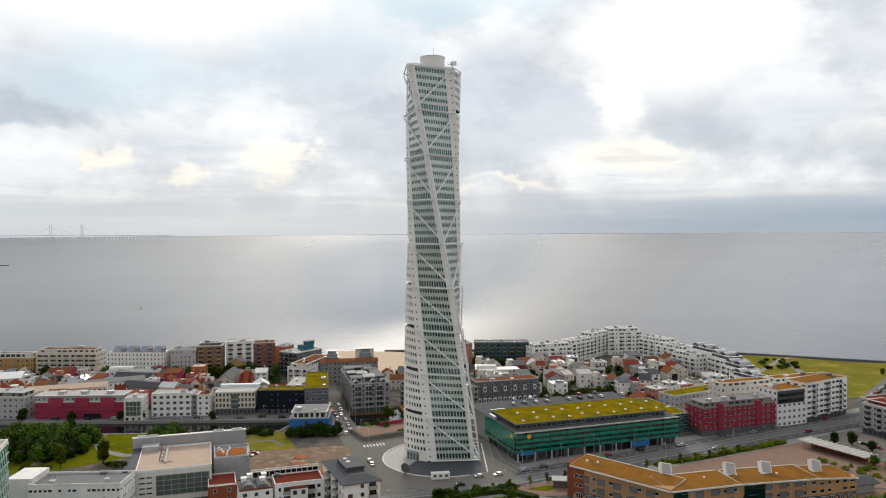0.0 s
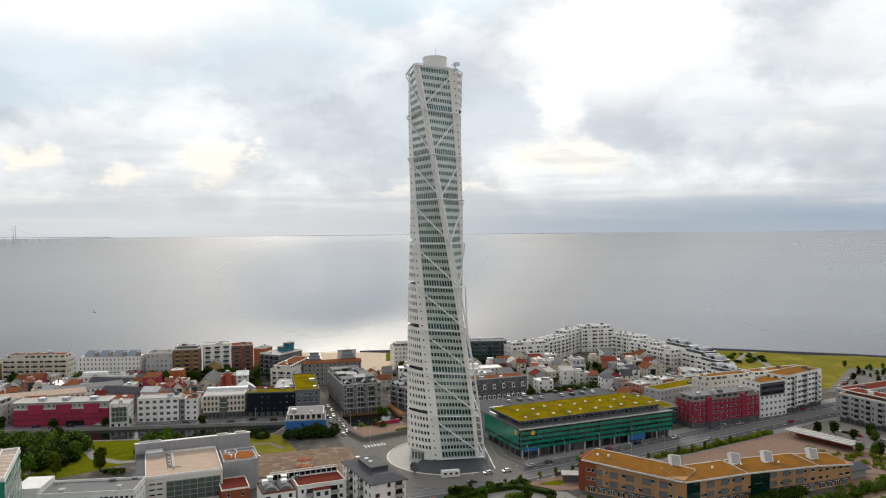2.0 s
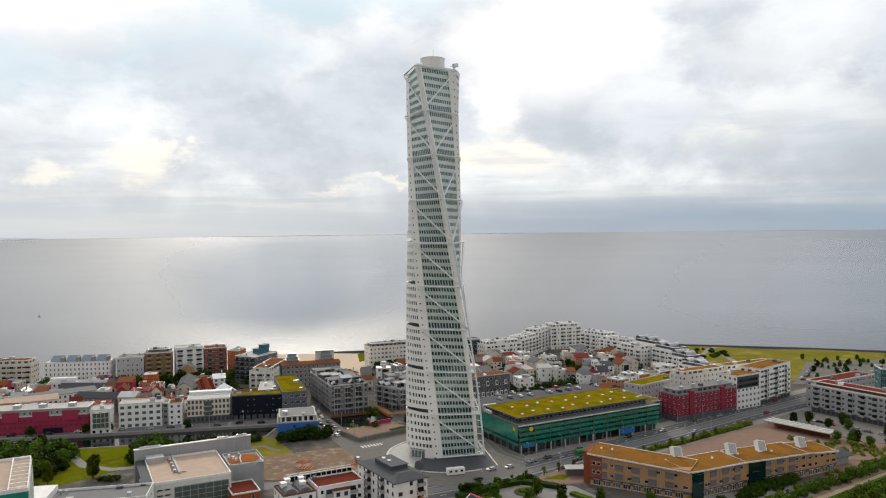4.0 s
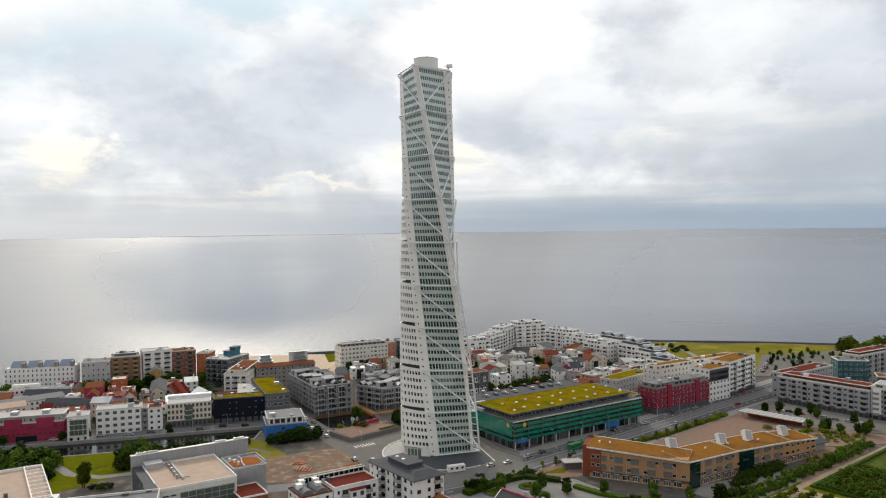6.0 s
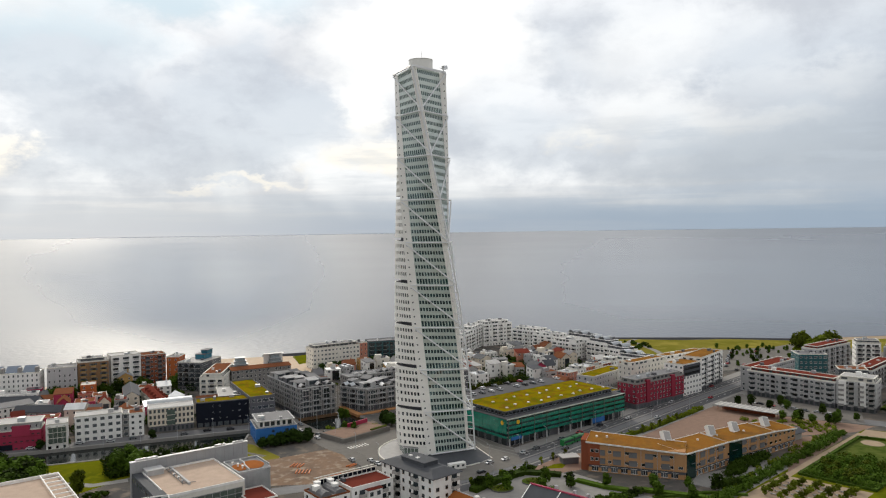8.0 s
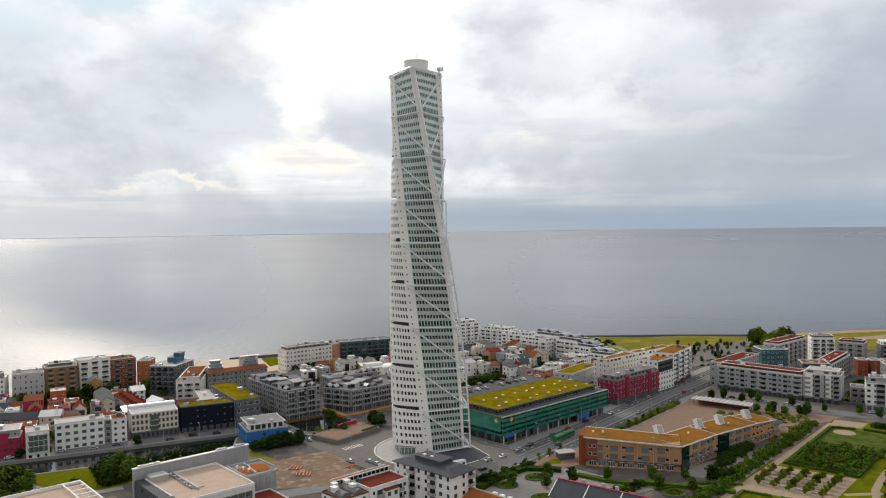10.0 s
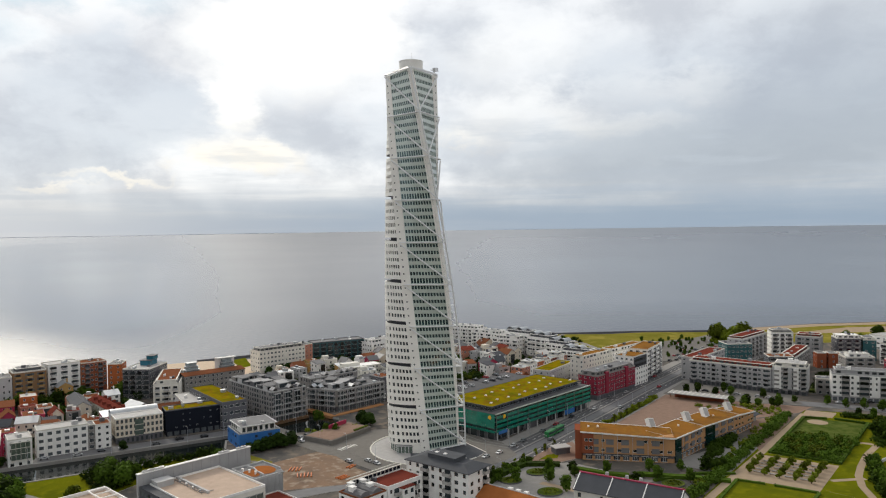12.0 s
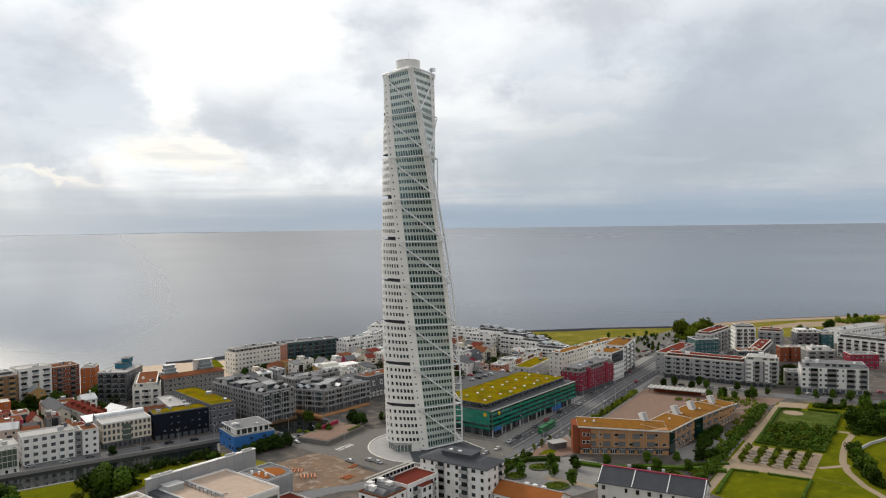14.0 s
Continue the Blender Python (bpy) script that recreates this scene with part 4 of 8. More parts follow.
def tier(parent, x0, y0, x1, y1, z0, z1, wall, floors, bay=3.0, win=(1.3, 1.5), sill=0.9, sides="swe", frames="white", skip=0.0, rnd=None, name="wall", label="", ground=None):
    """A box of storeys between two heights, with window openings through the walls of the given sides, a window in each."""
    s = Shape()
    rnd = rnd or random.Random(1)
    H = (z1 - z0) / floors
    todo = []
    for side, (ox, oy), run, length in (("s", (x0, y0), (1, 0), x1 - x0), ("e", (x1, y0), (0, 1), y1 - y0), ("n", (x1, y1), (-1, 0), x1 - x0), ("w", (x0, y1), (0, -1), y1 - y0)):
        inward = (-run[1], run[0])

        def place(a, z, d, ox=ox, oy=oy, run=run, inward=inward):
            return (ox + run[0] * a + inward[0] * d, oy + run[1] * a + inward[1] * d, z)

        n = int((length - 1.0) / bay) if side in sides else 0
        if n < 1:
            s.face([place(0, z0, 0), place(length, z0, 0), place(length, z1, 0), place(0, z1, 0)])
            continue
        xs, wx, zs, wz = [0.0], [], [z0], []
        for i in range(n):
            c = length / n * (i + 0.5)
            w = min(win[0] * (1.0 if skip < 0.03 else rnd.choice((0.75, 1.0, 1.0, 1.3))), length / n - 0.3)
            wx.append(len(xs))
            xs += [c - w / 2, c + w / 2]
        xs.append(length)
        for j in range(floors):
            f = z0 + j * H
            h = min(win[1], H - sill - 0.3)
            wz.append(len(zs))
            zs += [f + sill, f + sill + h]
        zs.append(z1)
        gone = {(i, j) for i in wx for j in wz if rnd.random() < skip}
        s.grid(place, xs, zs, set(wx), set(wz), 0.22, 0, lambda i, j: (i, j) in gone)
        for i in wx:
            for j in wz:
                if (i, j) in gone:
                    continue
                w, h = xs[i + 1] - xs[i], zs[j + 1] - zs[j]
                px, py, pz = place((xs[i] + xs[i + 1]) / 2, zs[j], 0.14)
                turn = {"s": 0, "e": 90, "n": 180, "w": -90}[side]
                todo.append((window_mesh(w, h, frames), pose(px, py, pz, 0, 0, turn)))
    s.face([(x0, y0, z1), (x1, y0, z1), (x1, y1, z1), (x0, y1, z1)])
    body = part(name, s.mesh(name, wall), parent, label)
    spot = body.matrix_world.translation if parent is None else (parent.parent or parent).matrix_world.translation
    if math.hypot(spot.x + 90, spot.y - 10) < 432 and spot.x < 262:
        for me, m in todo:
            part("window", me, body, "", m)
    elif todo:
        # too far off to pick apart singly
        both = Shape()
        for me, m in todo:
            n = len(both.v)
            both.v += [tuple(m @ v.co) for v in me.vertices]
            for f in me.polygons:
                both.f.append(tuple(n + i for i in f.vertices))
                both.k.append(f.material_index)
        # greyer than the near panes: haze put into the glass colour
        rows = part("windows", both.mesh("windows", "greyglass", frames), body, "rows of small windows greyed for distance haze")
        rows["kind"] = "stuff"
    return body


def flat_roof(parent, x0, y0, x1, y1, z, roof, edge="offwhite", high=0.55, units=0, rnd=None, over=0.0, label=""):
    t = 0.3
    s = Shape().box(x0 + t, y0 + t, z, x1 - t, y1 - t, z + 0.15)
    part("roof", s.mesh("roof", roof), parent, label)
    s = Shape()
    a, b, c, d = x0 - over, y0 - over, x1 + over, y1 + over
    s.box(a, b, z - 0.05, c, b + t + over, z + high).box(a, d - t - over, z - 0.05, c, d, z + high)
    s.box(a, b + t + over, z - 0.05, a + t + over, d - t - over, z + high).box(c - t - over, b + t + over, z - 0.05, c, d - t - over, z + high)
    part("parapet", s.mesh("parapet", edge), parent)
    rnd = rnd or random.Random(2)
    for _ in range(units):
        w, d2, h = rnd.uniform(0.8, 3.0), rnd.uniform(0.8, 2.2), rnd.uniform(0.5, 1.8)
        x, y = rnd.uniform(x0 + 1.2, max(x0 + 1.3, x1 - w - 1.2)), rnd.uniform(y0 + 1, max(y0 + 1.1, y1 - d2 - 1))
        u = Shape().box(x, y, z + 0.1, x + w, y + d2, z + 0.15 + h).box(x - 0.08, y - 0.08, z + 0.15 + h, x + w + 0.08, y + d2 + 0.08, z + 0.25 + h)
        part("roof_unit", u.mesh("roof_unit", rnd.choice(("zinc", "lightgrey", "darkgrey", "white"))), parent)


def gable_roof(parent, x0, y0, x1, y1, z, rise, roof, along="x", wall="white", over=0.4, label=""):
    s = Shape()
    t = 0.22
    if along == "x":
        ym = (y0 + y1) / 2
        for ya, yb in ((y0 - over, ym), (y1 + over, ym)):
            za = z - over * rise / (ym - y0)
            lo = [(x0 - over, ya, za), (x1 + over, ya, za), (x1 + over, yb, z + rise), (x0 - over, yb, z + rise)]
            up = [(p[0], p[1], p[2] + t) for p in lo]
            if ya > yb:
                lo, up = lo[::-1], up[::-1]
            s.face(up)
            s.face(lo[::-1])
            for i in range(4):
                j = (i + 1) % 4
                s.face([lo[i], lo[j], up[j], up[i]])
        ends = [[(x0, y0, z), (x0, ym, z + rise), (x0, y1, z)], [(x1, y0, z), (x1, y1, z), (x1, ym, z + rise)]]
    else:
        xm = (x0 + x1) / 2
        for xa, xb in ((x0 - over, xm), (x1 + over, xm)):
            za = z - over * rise / (xm - x0)
            lo = [(xa, y0 - over, za), (xb, y0 - over, z + rise), (xb, y1 + over, z + rise), (xa, y1 + over, za)]
            up = [(p[0], p[1], p[2] + t) for p in lo]
            if xa > xb:
                lo, up = lo[::-1], up[::-1]
            s.face(up)
            s.face(lo[::-1])
            for i in range(4):
                j = (i + 1) % 4
                s.face([lo[i], lo[j], up[j], up[i]])
        ends = [[(x0, y0, z), (x1, y0, z), (xm, y0, z + rise)], [(x0, y1, z), (xm, y1, z + rise), (x1, y1, z)]]
    part("roof", s.mesh("roof", roof), parent, label)
    for e in ends:
        g = Shape()
        g.face(e)
        part("gable", g.mesh("gable", wall), parent)


def site(A, B):
    """The pose of a building whose front runs from A to B, and the front's length."""
    a, b = Vector(A), Vector(B)
    d = b - a
    return pose(a.x, a.y, 0, 0, 0, math.degrees(math.atan2(d.y, d.x))), d.length


def balconies(parent, xs, zs, y=0.0, w=2.6, d=1.3, rail="lightgrey", turn=0, x_side=None):
    for x in xs:
        for z in zs:
            m = pose(x, y, z) if x_side is None else pose(x_side, x, z, 0, 0, turn)
            part("balcony", balcony_mesh(w, d, rail), parent, "", m)


def apartment(label, A, B, depth, H, wall, roof, floors, bay=2.6, win=(1.3, 1.6), edge="offwhite", units=3, seed=0, top=None, balc=0, group="", sides="swe", name="apartment_building", frames="white", base=None, skip=0.06, rail="lightgrey", category="apartment building"):
    """A flat-roofed block of flats: storeys, perhaps a base and a set-back top floor, balconies and roof units."""
    m, L = site(A, B)
    rnd = random.Random(seed * 7 + 3)
    b = thing(name, label, category, m, group)
    z = 0.0
    if base:
        tier(b, 0.25, 0.25, L - 0.25, depth - 0.25, -0.5, 3.2, base, 1, bay, (bay - 0.7, 2.3), 0.6, sides, "darkgrey", 0, rnd, "ground_floor")
        z = 3.2
    tier(b, 0, 0, L, depth, z - (0 if base else 0.5), H, wall, floors - (1 if base else 0), bay, win, 0.9, sides, frames, skip, rnd)
    if top:
        flat_roof(b, 0, 0, L, depth, H, "roofgrey", edge, 0.9, 0)
        i, h, wm = top
        tier(b, i, i, L - i, depth - i, H, H + h, wm, 1, bay * 1.2, (bay * 0.8, h - 1.0), 0.5, sides, "darkgrey", 0.2, rnd, "top_floor")
        flat_roof(b, i, i, L - i, depth - i, H + h, roof, edge, 0.3, units, rnd, 0.4)
    else:
        flat_roof(b, 0, 0, L, depth, H, roof, edge, 0.6, units, rnd)
    if balc:
        fl = floors
        n = max(1, int(L / balc))
        balconies(b, [L / n * (i + 0.5) for i in range(n)], [H / fl * k for k in range(1, fl)], 0.0, 3.0, 1.3, rail)
    return b


# -- along the canal --
row = "houses along the canal"
apartment("grey four-storey canal house with pale roof", (-268, 440), (-237, 437), 13, 12.5, "lightgrey", "roofpale", 4, 3.2, seed=1, group=row, top=(1.5, 2.6, "grey"))
b = apartment("crimson canal-side block with a pale grey top floor", (-231, 437), (-180, 437), 13, 9.6, "crimson", "roofpale", 3, 2.4, (1.5, 0.8), seed=2, group=row, frames="crimson", skip=0.02)
# flat black sheet paints the shade inside the entrance arcade
part("arcade", Shape().box(28, -0.12, 0.2, 38, -0.02, 3.0).mesh("arcade", "black"), b, "black panel painting the shade of an open entrance arcade")
for z in (3.3, 6.5):
    part("string_course", Shape().box(0, -0.14, z, 51, -0.02, z + 0.22).mesh("string_course", "maroon"), b)
tier(b, 0.8, 0.6, 50.2, 12, 9.6, 13.4, "lightgrey", 1, 2.6, (1.1, 1.5), 1.0, "swe", "white", 0.1, None, "top_floor")
for x in (8, 23, 38):
    part("bay", Shape().box(x, -0.7, 7.0, x + 8, 0.7, 12.2).mesh("bay", "crimson"), b)
flat_roof(b, 0.3, 0.2, 50.7, 12.6, 13.4, "roofpale", "offwhite", 0.35, 0, None, 0.5)
for x in (12, 25, 40):
    part("roof_hood", Shape().box(x, 3, 13.5, x + 3.4, 7, 15.4).mesh("roof_hood", "zinc"), b, "zinc stair hood")
b = apartment("narrow white house with a green glass front", (-177, 430), (-167, 431), 13, 12.6, "white", "roofpale", 4, 3.0, seed=3, group=row, units=2)
part("glass_bay", Shape().box(1.2, -0.8, 3.2, 9.2, 0.3, 11.4).mesh("glass_bay", "sageglass"), b, "green glazed bay")
for z in (3.1, 5.9, 8.6, 11.3):
    part("bay_band", Shape().box(1.1, -0.9, z, 9.3, 0.3, z + 0.25).mesh("bay_band", "offwhite"), b)
for x in (1.2, 3.2, 5.2, 7.2, 9.1):
    part("bay_mullion", Shape().box(x, -0.88, 3.2, x + 0.12, -0.8, 11.4).mesh("bay_mullion", "offwhite"), b)
apartment("white rendered house with regular square windows", (-165, 440), (-142.5, 441.5), 12, 13, "white", "roofpale", 4, 3.4, (2.0, 1.6), seed=4, group=row, units=2, skip=0.0, frames="darkgrey")
apartment("narrow grey glazed stairwell bay between houses", (-142.4, 442.6), (-139.2, 442.8), 9, 12, "grey", "roofgrey", 4, 2.2, (1.7, 2.0), seed=5, group=row, units=0)
apartment("white corner house with an orange-brown roof", (-139.1, 441.8), (-131.8, 442.3), 11, 11.8, "white", "terracotta", 4, 2.7, (1.4, 1.5), seed=6, group=row, units=1, skip=0)
b = apartment("beige canal house with tall dark window bays", (-129.6, 445), (-106.2, 446.5), 12, 12.6, "cream", "roofpale", 4, 2.0, (1.25, 2.1), edge="white", seed=7, group=row, units=0, skip=0.0, base="darkgrey", sides="swe", frames="brown")
part("glass_bay", Shape().box(9.4, -0.25, 3.4, 13.6, 0.3, 11.6).mesh("glass_bay", "sageglass"), b, "full-height glazed stairwell")
for z in (5.8, 8.6):
    part("bay_band", Shape().box(9.4, -0.32, z, 13.6, -0.25, z + 0.3).mesh("bay_band", "cream"), b)
vault = Shape()
for i in range(8):
    a0, a1 = math.pi * i / 8, math.pi * (i + 1) / 8
    p, q = (17 - 3.4 * math.cos(a0), 12.4 + 2.2 * math.sin(a0)), (17 - 3.4 * math.cos(a1), 12.4 + 2.2 * math.sin(a1))
    vault.face([(0, p[0], p[1]), (0, q[0], q[1]), (24, q[0], q[1]), (24, p[0], p[1])][::-1])
vault.box(0, 13.6, -0.5, 24, 20.4, 12.4)
part("vaulted_wing", vault.mesh("vaulted_wing", "zinc"), b, "rear wing under a curved zinc vault")
b = apartment("black panelled canal house with a sedum roof", (-105, 446), (-76.5, 446), 12, 13.4, "black", "sedum", 4, 3.2, (1.0, 0.7), edge="darkgrey", seed=8, group=row, units=3, skip=0.45, frames="lightgrey", base="black")
b = apartment("dark grey wing with glazed balconies and a sedum roof", (-76.3, 442.5), (-62.5, 444.5), 52, 14.8, "darkgrey", "sedum", 4, 3.0, (2.4, 1.7), edge="darkgrey", seed=9, group=row, units=2)
apartment("grey terrace behind the black house", (-92, 462), (-78, 462), 34, 11.5, "lightgrey", "roofpale", 4, 3.0, seed=10, units=3)

# -- the blue house --
m, L = site((-77.5, 402), (-56.5, 403))
b = thing("blue_house", "bright blue cube house with a white set-back top floor", "house", m)
tier(b, 0, 0, L, 20, -0.5, 7.4, "blue", 2, 3.2, (2.0, 1.5), 1.2, "swe", "blue", 0.4, random.Random(5))
flat_roof(b, 0, 0, L, 20, 7.4, "roofgrey", "lightgrey", 0.4)
tier(b, 1.6, 1.8, L - 2.0, 18, 7.4, 10.6, "white", 1, 2.6, (2.1, 2.3), 0.4, "swe", "darkgrey", 0.1, random.Random(6), "top_floor")
flat_roof(b, 1.0, 1.0, L - 1.2, 19, 10.6, "roofgrey", "lightgrey", 0.25, 3, random.Random(8), 0.3)

# -- grey apartment courts by the basin --
court = "grey apartment court"


def courtyard_block(label, A, B, depth, H, seed, upper=True, group=court):
    m, L = site(A, B)
    rnd = random.Random(seed)
    b = thing("apartment_building", label, "apartment building", m, group)
    tier(b, 0.4, 0.4, L - 0.4, depth, -3.5, 3.0, "darkgrey", 2, 2.6, (1.9, 2.0), 0.5, "swe", "darkgrey", 0, rnd, "ground_floor")
    tier(b, 0, 0, L, depth, 3.0, H, "grey", max(2, round((H - 3) / 3.1)), 2.6, (1.7, 2.0), 0.5, "swe", "lightgrey", 0.05, rnd)
    flat_roof(b, 0, 0, L, depth, H, "roofgrey", "lightgrey", 0.5, 6, rnd)
    # glazed loggias standing proud of the front
    for x in np.arange(2.0, L - 4, 6.4):
        part("loggia", Shape().box(x, -0.9, 3.4, x + 3.6, 0.2, H - 1.2).mesh("loggia", "glass"), b, "glazed loggia")
        for z in np.arange(3.3, H - 1, 3.1):
            part("loggia_floor", Shape().box(x - 0.15, -1.05, z, x + 3.75, 0.2, z + 0.35).mesh("loggia_floor", "lightgrey"), b)
        part("column", Shape().tube((x, -1.0, -3), (x, -1.0, H - 1), 0.18).mesh("column", "lightgrey"), b)
    # slender steel frames before the front, some bays with gabled metal dormers above
    for x in np.arange(0.4, L, 3.2):
        part("steel_post", Shape().tube((x, -1.5, -3), (x, -1.5, H + 0.4), 0.09, 5).mesh("steel_post", "lightgrey"), b)
    for z in (3.2, 6.3, 9.4):
        if z < H:
            part("steel_rail", Shape().tube((0.2, -1.5, z + 1.0), (L - 0.2, -1.5, z + 1.0), 0.06, 4).mesh("steel_rail", "lightgrey"), b)
            part("walkway", Shape().box(0.2, -1.6, z - 0.1, L - 0.2, -0.9, z + 0.08).mesh("walkway", "palegrey"), b)
    for x in np.arange(1.2, L - 4, 5.2):
        if rnd.random() < 0.4:
            continue
        x += rnd.uniform(-0.8, 0.8)
        d = Shape()
        for s_, y_ in ((0, 0.2), (1, 4.0)):
            d.face([(x, y_, H), (x + 3.4, y_, H), (x + 3.4, y_, H + 1.2), (x + 1.7, y_, H + 2.5), (x, y_, H + 1.2)][::1 if s_ == 0 else -1])
        d.face([(x, 0.2, H), (x, 0.2, H + 1.2), (x, 4.0, H + 1.2), (x, 4.0, H)])
        d.face([(x + 3.4, 0.2, H), (x + 3.4, 4.0, H), (x + 3.4, 4.0, H + 1.2), (x + 3.4, 0.2, H + 1.2)])
        part("dormer", d.mesh("dormer", "grey"), b)
        r = Shape()
        r.face([(x - 0.2, 0.0, H + 1.1), (x + 1.7, 0.0, H + 2.6), (x + 1.7, 4.2, H + 2.6), (x - 0.2, 4.2, H + 1.1)])
        r.face([(x + 3.6, 0.0, H + 1.1), (x + 3.6, 4.2, H + 1.1), (x + 1.7, 4.2, H + 2.6), (x + 1.7, 0.0, H + 2.6)])
        part("dormer_roof", r.mesh("dormer_roof", rnd.choice(("roofgrey", "palegrey", "zinc"))), b)
        part("dormer_window", Shape().box(x + 0.6, 0.1, H + 0.2, x + 2.8, 0.2, H + 1.5).mesh("dormer_window", "glass"), b)
    # uneven penthouses with tilted metal roofs and dormer fronts
    if upper:
        y = 6.0
        while y < depth - 4.5:
            x = 0.8
            while x < L - 4:
                w, dd, h = min(rnd.uniform(3.6, 6.5), L - 0.8 - x), rnd.uniform(4, 5.6), rnd.uniform(1.6, 3.0)
                if rnd.random() < 0.85:
                    part("penthouse", Shape().box(x, y, H, x + w, y + dd, H + h).mesh("penthouse", rnd.choice(("grey", "darkgrey", "lightgrey"))), b)
                    lift = rnd.uniform(-0.5, 1.3)
                    t = Shape()
                    lo = [(x - 0.3, y - 0.4, H + h), (x + w + 0.3, y - 0.4, H + h), (x + w + 0.3, y + dd + 0.3, H + h + lift), (x - 0.3, y + dd + 0.3, H + h + lift)]
                    up = [(p, q, r + 0.2) for p, q, r in lo]
                    t.face(up)
                    t.face(lo[::-1])
                    for i in range(4):
                        t.face([lo[i], lo[(i + 1) % 4], up[(i + 1) % 4], up[i]])
                    part("penthouse_roof", t.mesh("penthouse_roof", rnd.choice(("palegrey", "roofgrey", "roofgrey", "slate", "roofgrey"))), b, "tilted metal roof")
                    part("penthouse_window", Shape().box(x + 0.5, y - 0.08, H + 0.4, x + w - 0.5, y + 0.05, H + h - 0.3).mesh("penthouse_window", "glass"), b)
                x += w + rnd.uniform(0.6, 2.2)
            y += rnd.uniform(6.5, 8.0)
    return b


courtyard_block("grey glazed apartment block standing at the water basin", (-48.9, 444), (-26.6, 449.5), 50, 17.0, 21)
courtyard_block("grey terraced apartments with tilted zinc roofs", (-21, 464), (-8.5, 448), 24, 12.6, 22)
courtyard_block("grey terraced apartments with tilted zinc roofs", (-8.2, 447.7), (27, 457.5), 16, 12.4, 23)
courtyard_block("grey apartments closing the court", (-10, 490), (26, 498), 12, 12.5, 24, False)
m, L = site((-36, 384), (-6, 400))
b = thing("sunken_garden", "low walled terrace paved in dull red beside the tower", "terrace", m)
part("wall", Shape().prism([(0, 0), (32, 0), (32, 19), (0, 19)], -0.5, 2.4).mesh("wall", "paving"), b)
part("terrace_floor", Shape().box(1, 1, 2.4, 31, 18, 2.55).mesh("terrace_floor", "pinkpaving"), b, "dull red terrace floor")
part("red_wall", Shape().box(16, 15.5, 2.55, 30, 16.0, 4.6).mesh("red_wall", "crimson"), b, "low crimson screen wall")
part("planter", Shape().box(20, 1.2, 2.5, 31, 2.4, 3.2).mesh("planter", "scrub"), b)
slab("boardwalk", strip([(-20.5, 463), (-14.6, 438.6), (-9, 440.5), (22, 450)], 3.6), 0.5, "orange-brown timber boardwalk", "boardwalk", "timber", "timber", -1)
slab("boardwalk", [(-49.6, 443.8), (-26.2, 449.6), (-25.8, 447.2), (-49.4, 441.4)], 0.3, "timber deck at the basin edge", "boardwalk", "wood", "wood", -1)

# -- by the beach --
m, L = site((-80, 530), (-40, 536))
b = thing("apartment_building", "grey block with a rust-red roof and glass-house penthouses", "apartment building", m)
tier(b, 0, 0, L, 14, -0.5, 15, "grey", 5, 2.8, (1.5, 1.7), 0.8, "swe", "white", 0.05, random.Random(31))
gable_roof(b, 0, 0, L, 14, 15, 1.2, "terracotta", "x", "grey", 0.5, "low rust-red roof")
for x in (4, 28):
    for k in range(3):
        part("glass_house", Shape().box(x + k * 0.6, 9 + k * 0.5, 15 + k * 2.2, x + 9 - k * 0.8, 14, 17 + k * 2.2).mesh("glass_house", "paleglass"), b, "stepped glazed penthouse")
        part("glass_house_roof", Shape().box(x - 0.4 + k * 0.6, 8.4 + k * 0.5, 17 + k * 2.2, x + 9.6 - k * 0.8, 14.5, 17.25 + k * 2.2).mesh("glass_house_roof", "zinc"), b)
part("roof_screen", Shape().box(25.0, 13.2, 15.2, 38.5, 13.6, 22.6).box(25.0, 9.6, 22.3, 38.5, 13.6, 22.6).mesh("roof_screen", "white"), b, "white screen over the penthouse")
apartment("white-grey stepped terrace with a brown roof", (-101, 518), (-86, 514), 42, 14, "offwhite", "terracotta", 4, 3.0, (1.4, 1.6), seed=33, units=3, top=(2, 2.4, "offwhite"), balc=5)
b = apartment("dark apartment block with stacked glass terraces", (-114, 556), (-99, 546), 26, 19, "darkgrey", "roofpale", 6, 2.8, (2.1, 1.7), seed=34, units=4, balc=4.5, rail="glass")
part("blue_top", Shape().box(5, 14, 19, 12, 24, 22.4).box(8, 17, 22.4, 12.5, 24, 25).mesh("blue_top", "blueglass"), b, "blue glazed rooftop studio")
part("terrace_roof", Shape().box(4.4, 13.4, 22.4, 12.6, 24.5, 22.65).box(7.5, 16.5, 25, 13, 24.5, 25.25).mesh("terrace_roof", "darkgrey"), b)

# -- the waterfront row --
row = "seafront row"
apartment("ochre seafront house with roof terraces", (-345, 566), (-300, 566), 14, 14, "ochre", "roofgrey", 4, 3.0, seed=41, group=row, top=(3, 3, "cream"))
apartment("cream seafront block with a tiled ridge", (-298, 566), (-252, 564), 14, 17.5, "cream", "terracotta", 5, 3.2, (2.0, 1.4), seed=42, group=row, units=6, balc=5, top=(2, 2.6, "cream"), rail="cream")
b = apartment("white seafront block with solar panels and an ochre base", (-241, 556), (-198, 553), 14, 19, "white", "zinc", 6, 2.6, (1.0, 1.7), seed=43, group=row, units=3, base="ochre", skip=0.0)
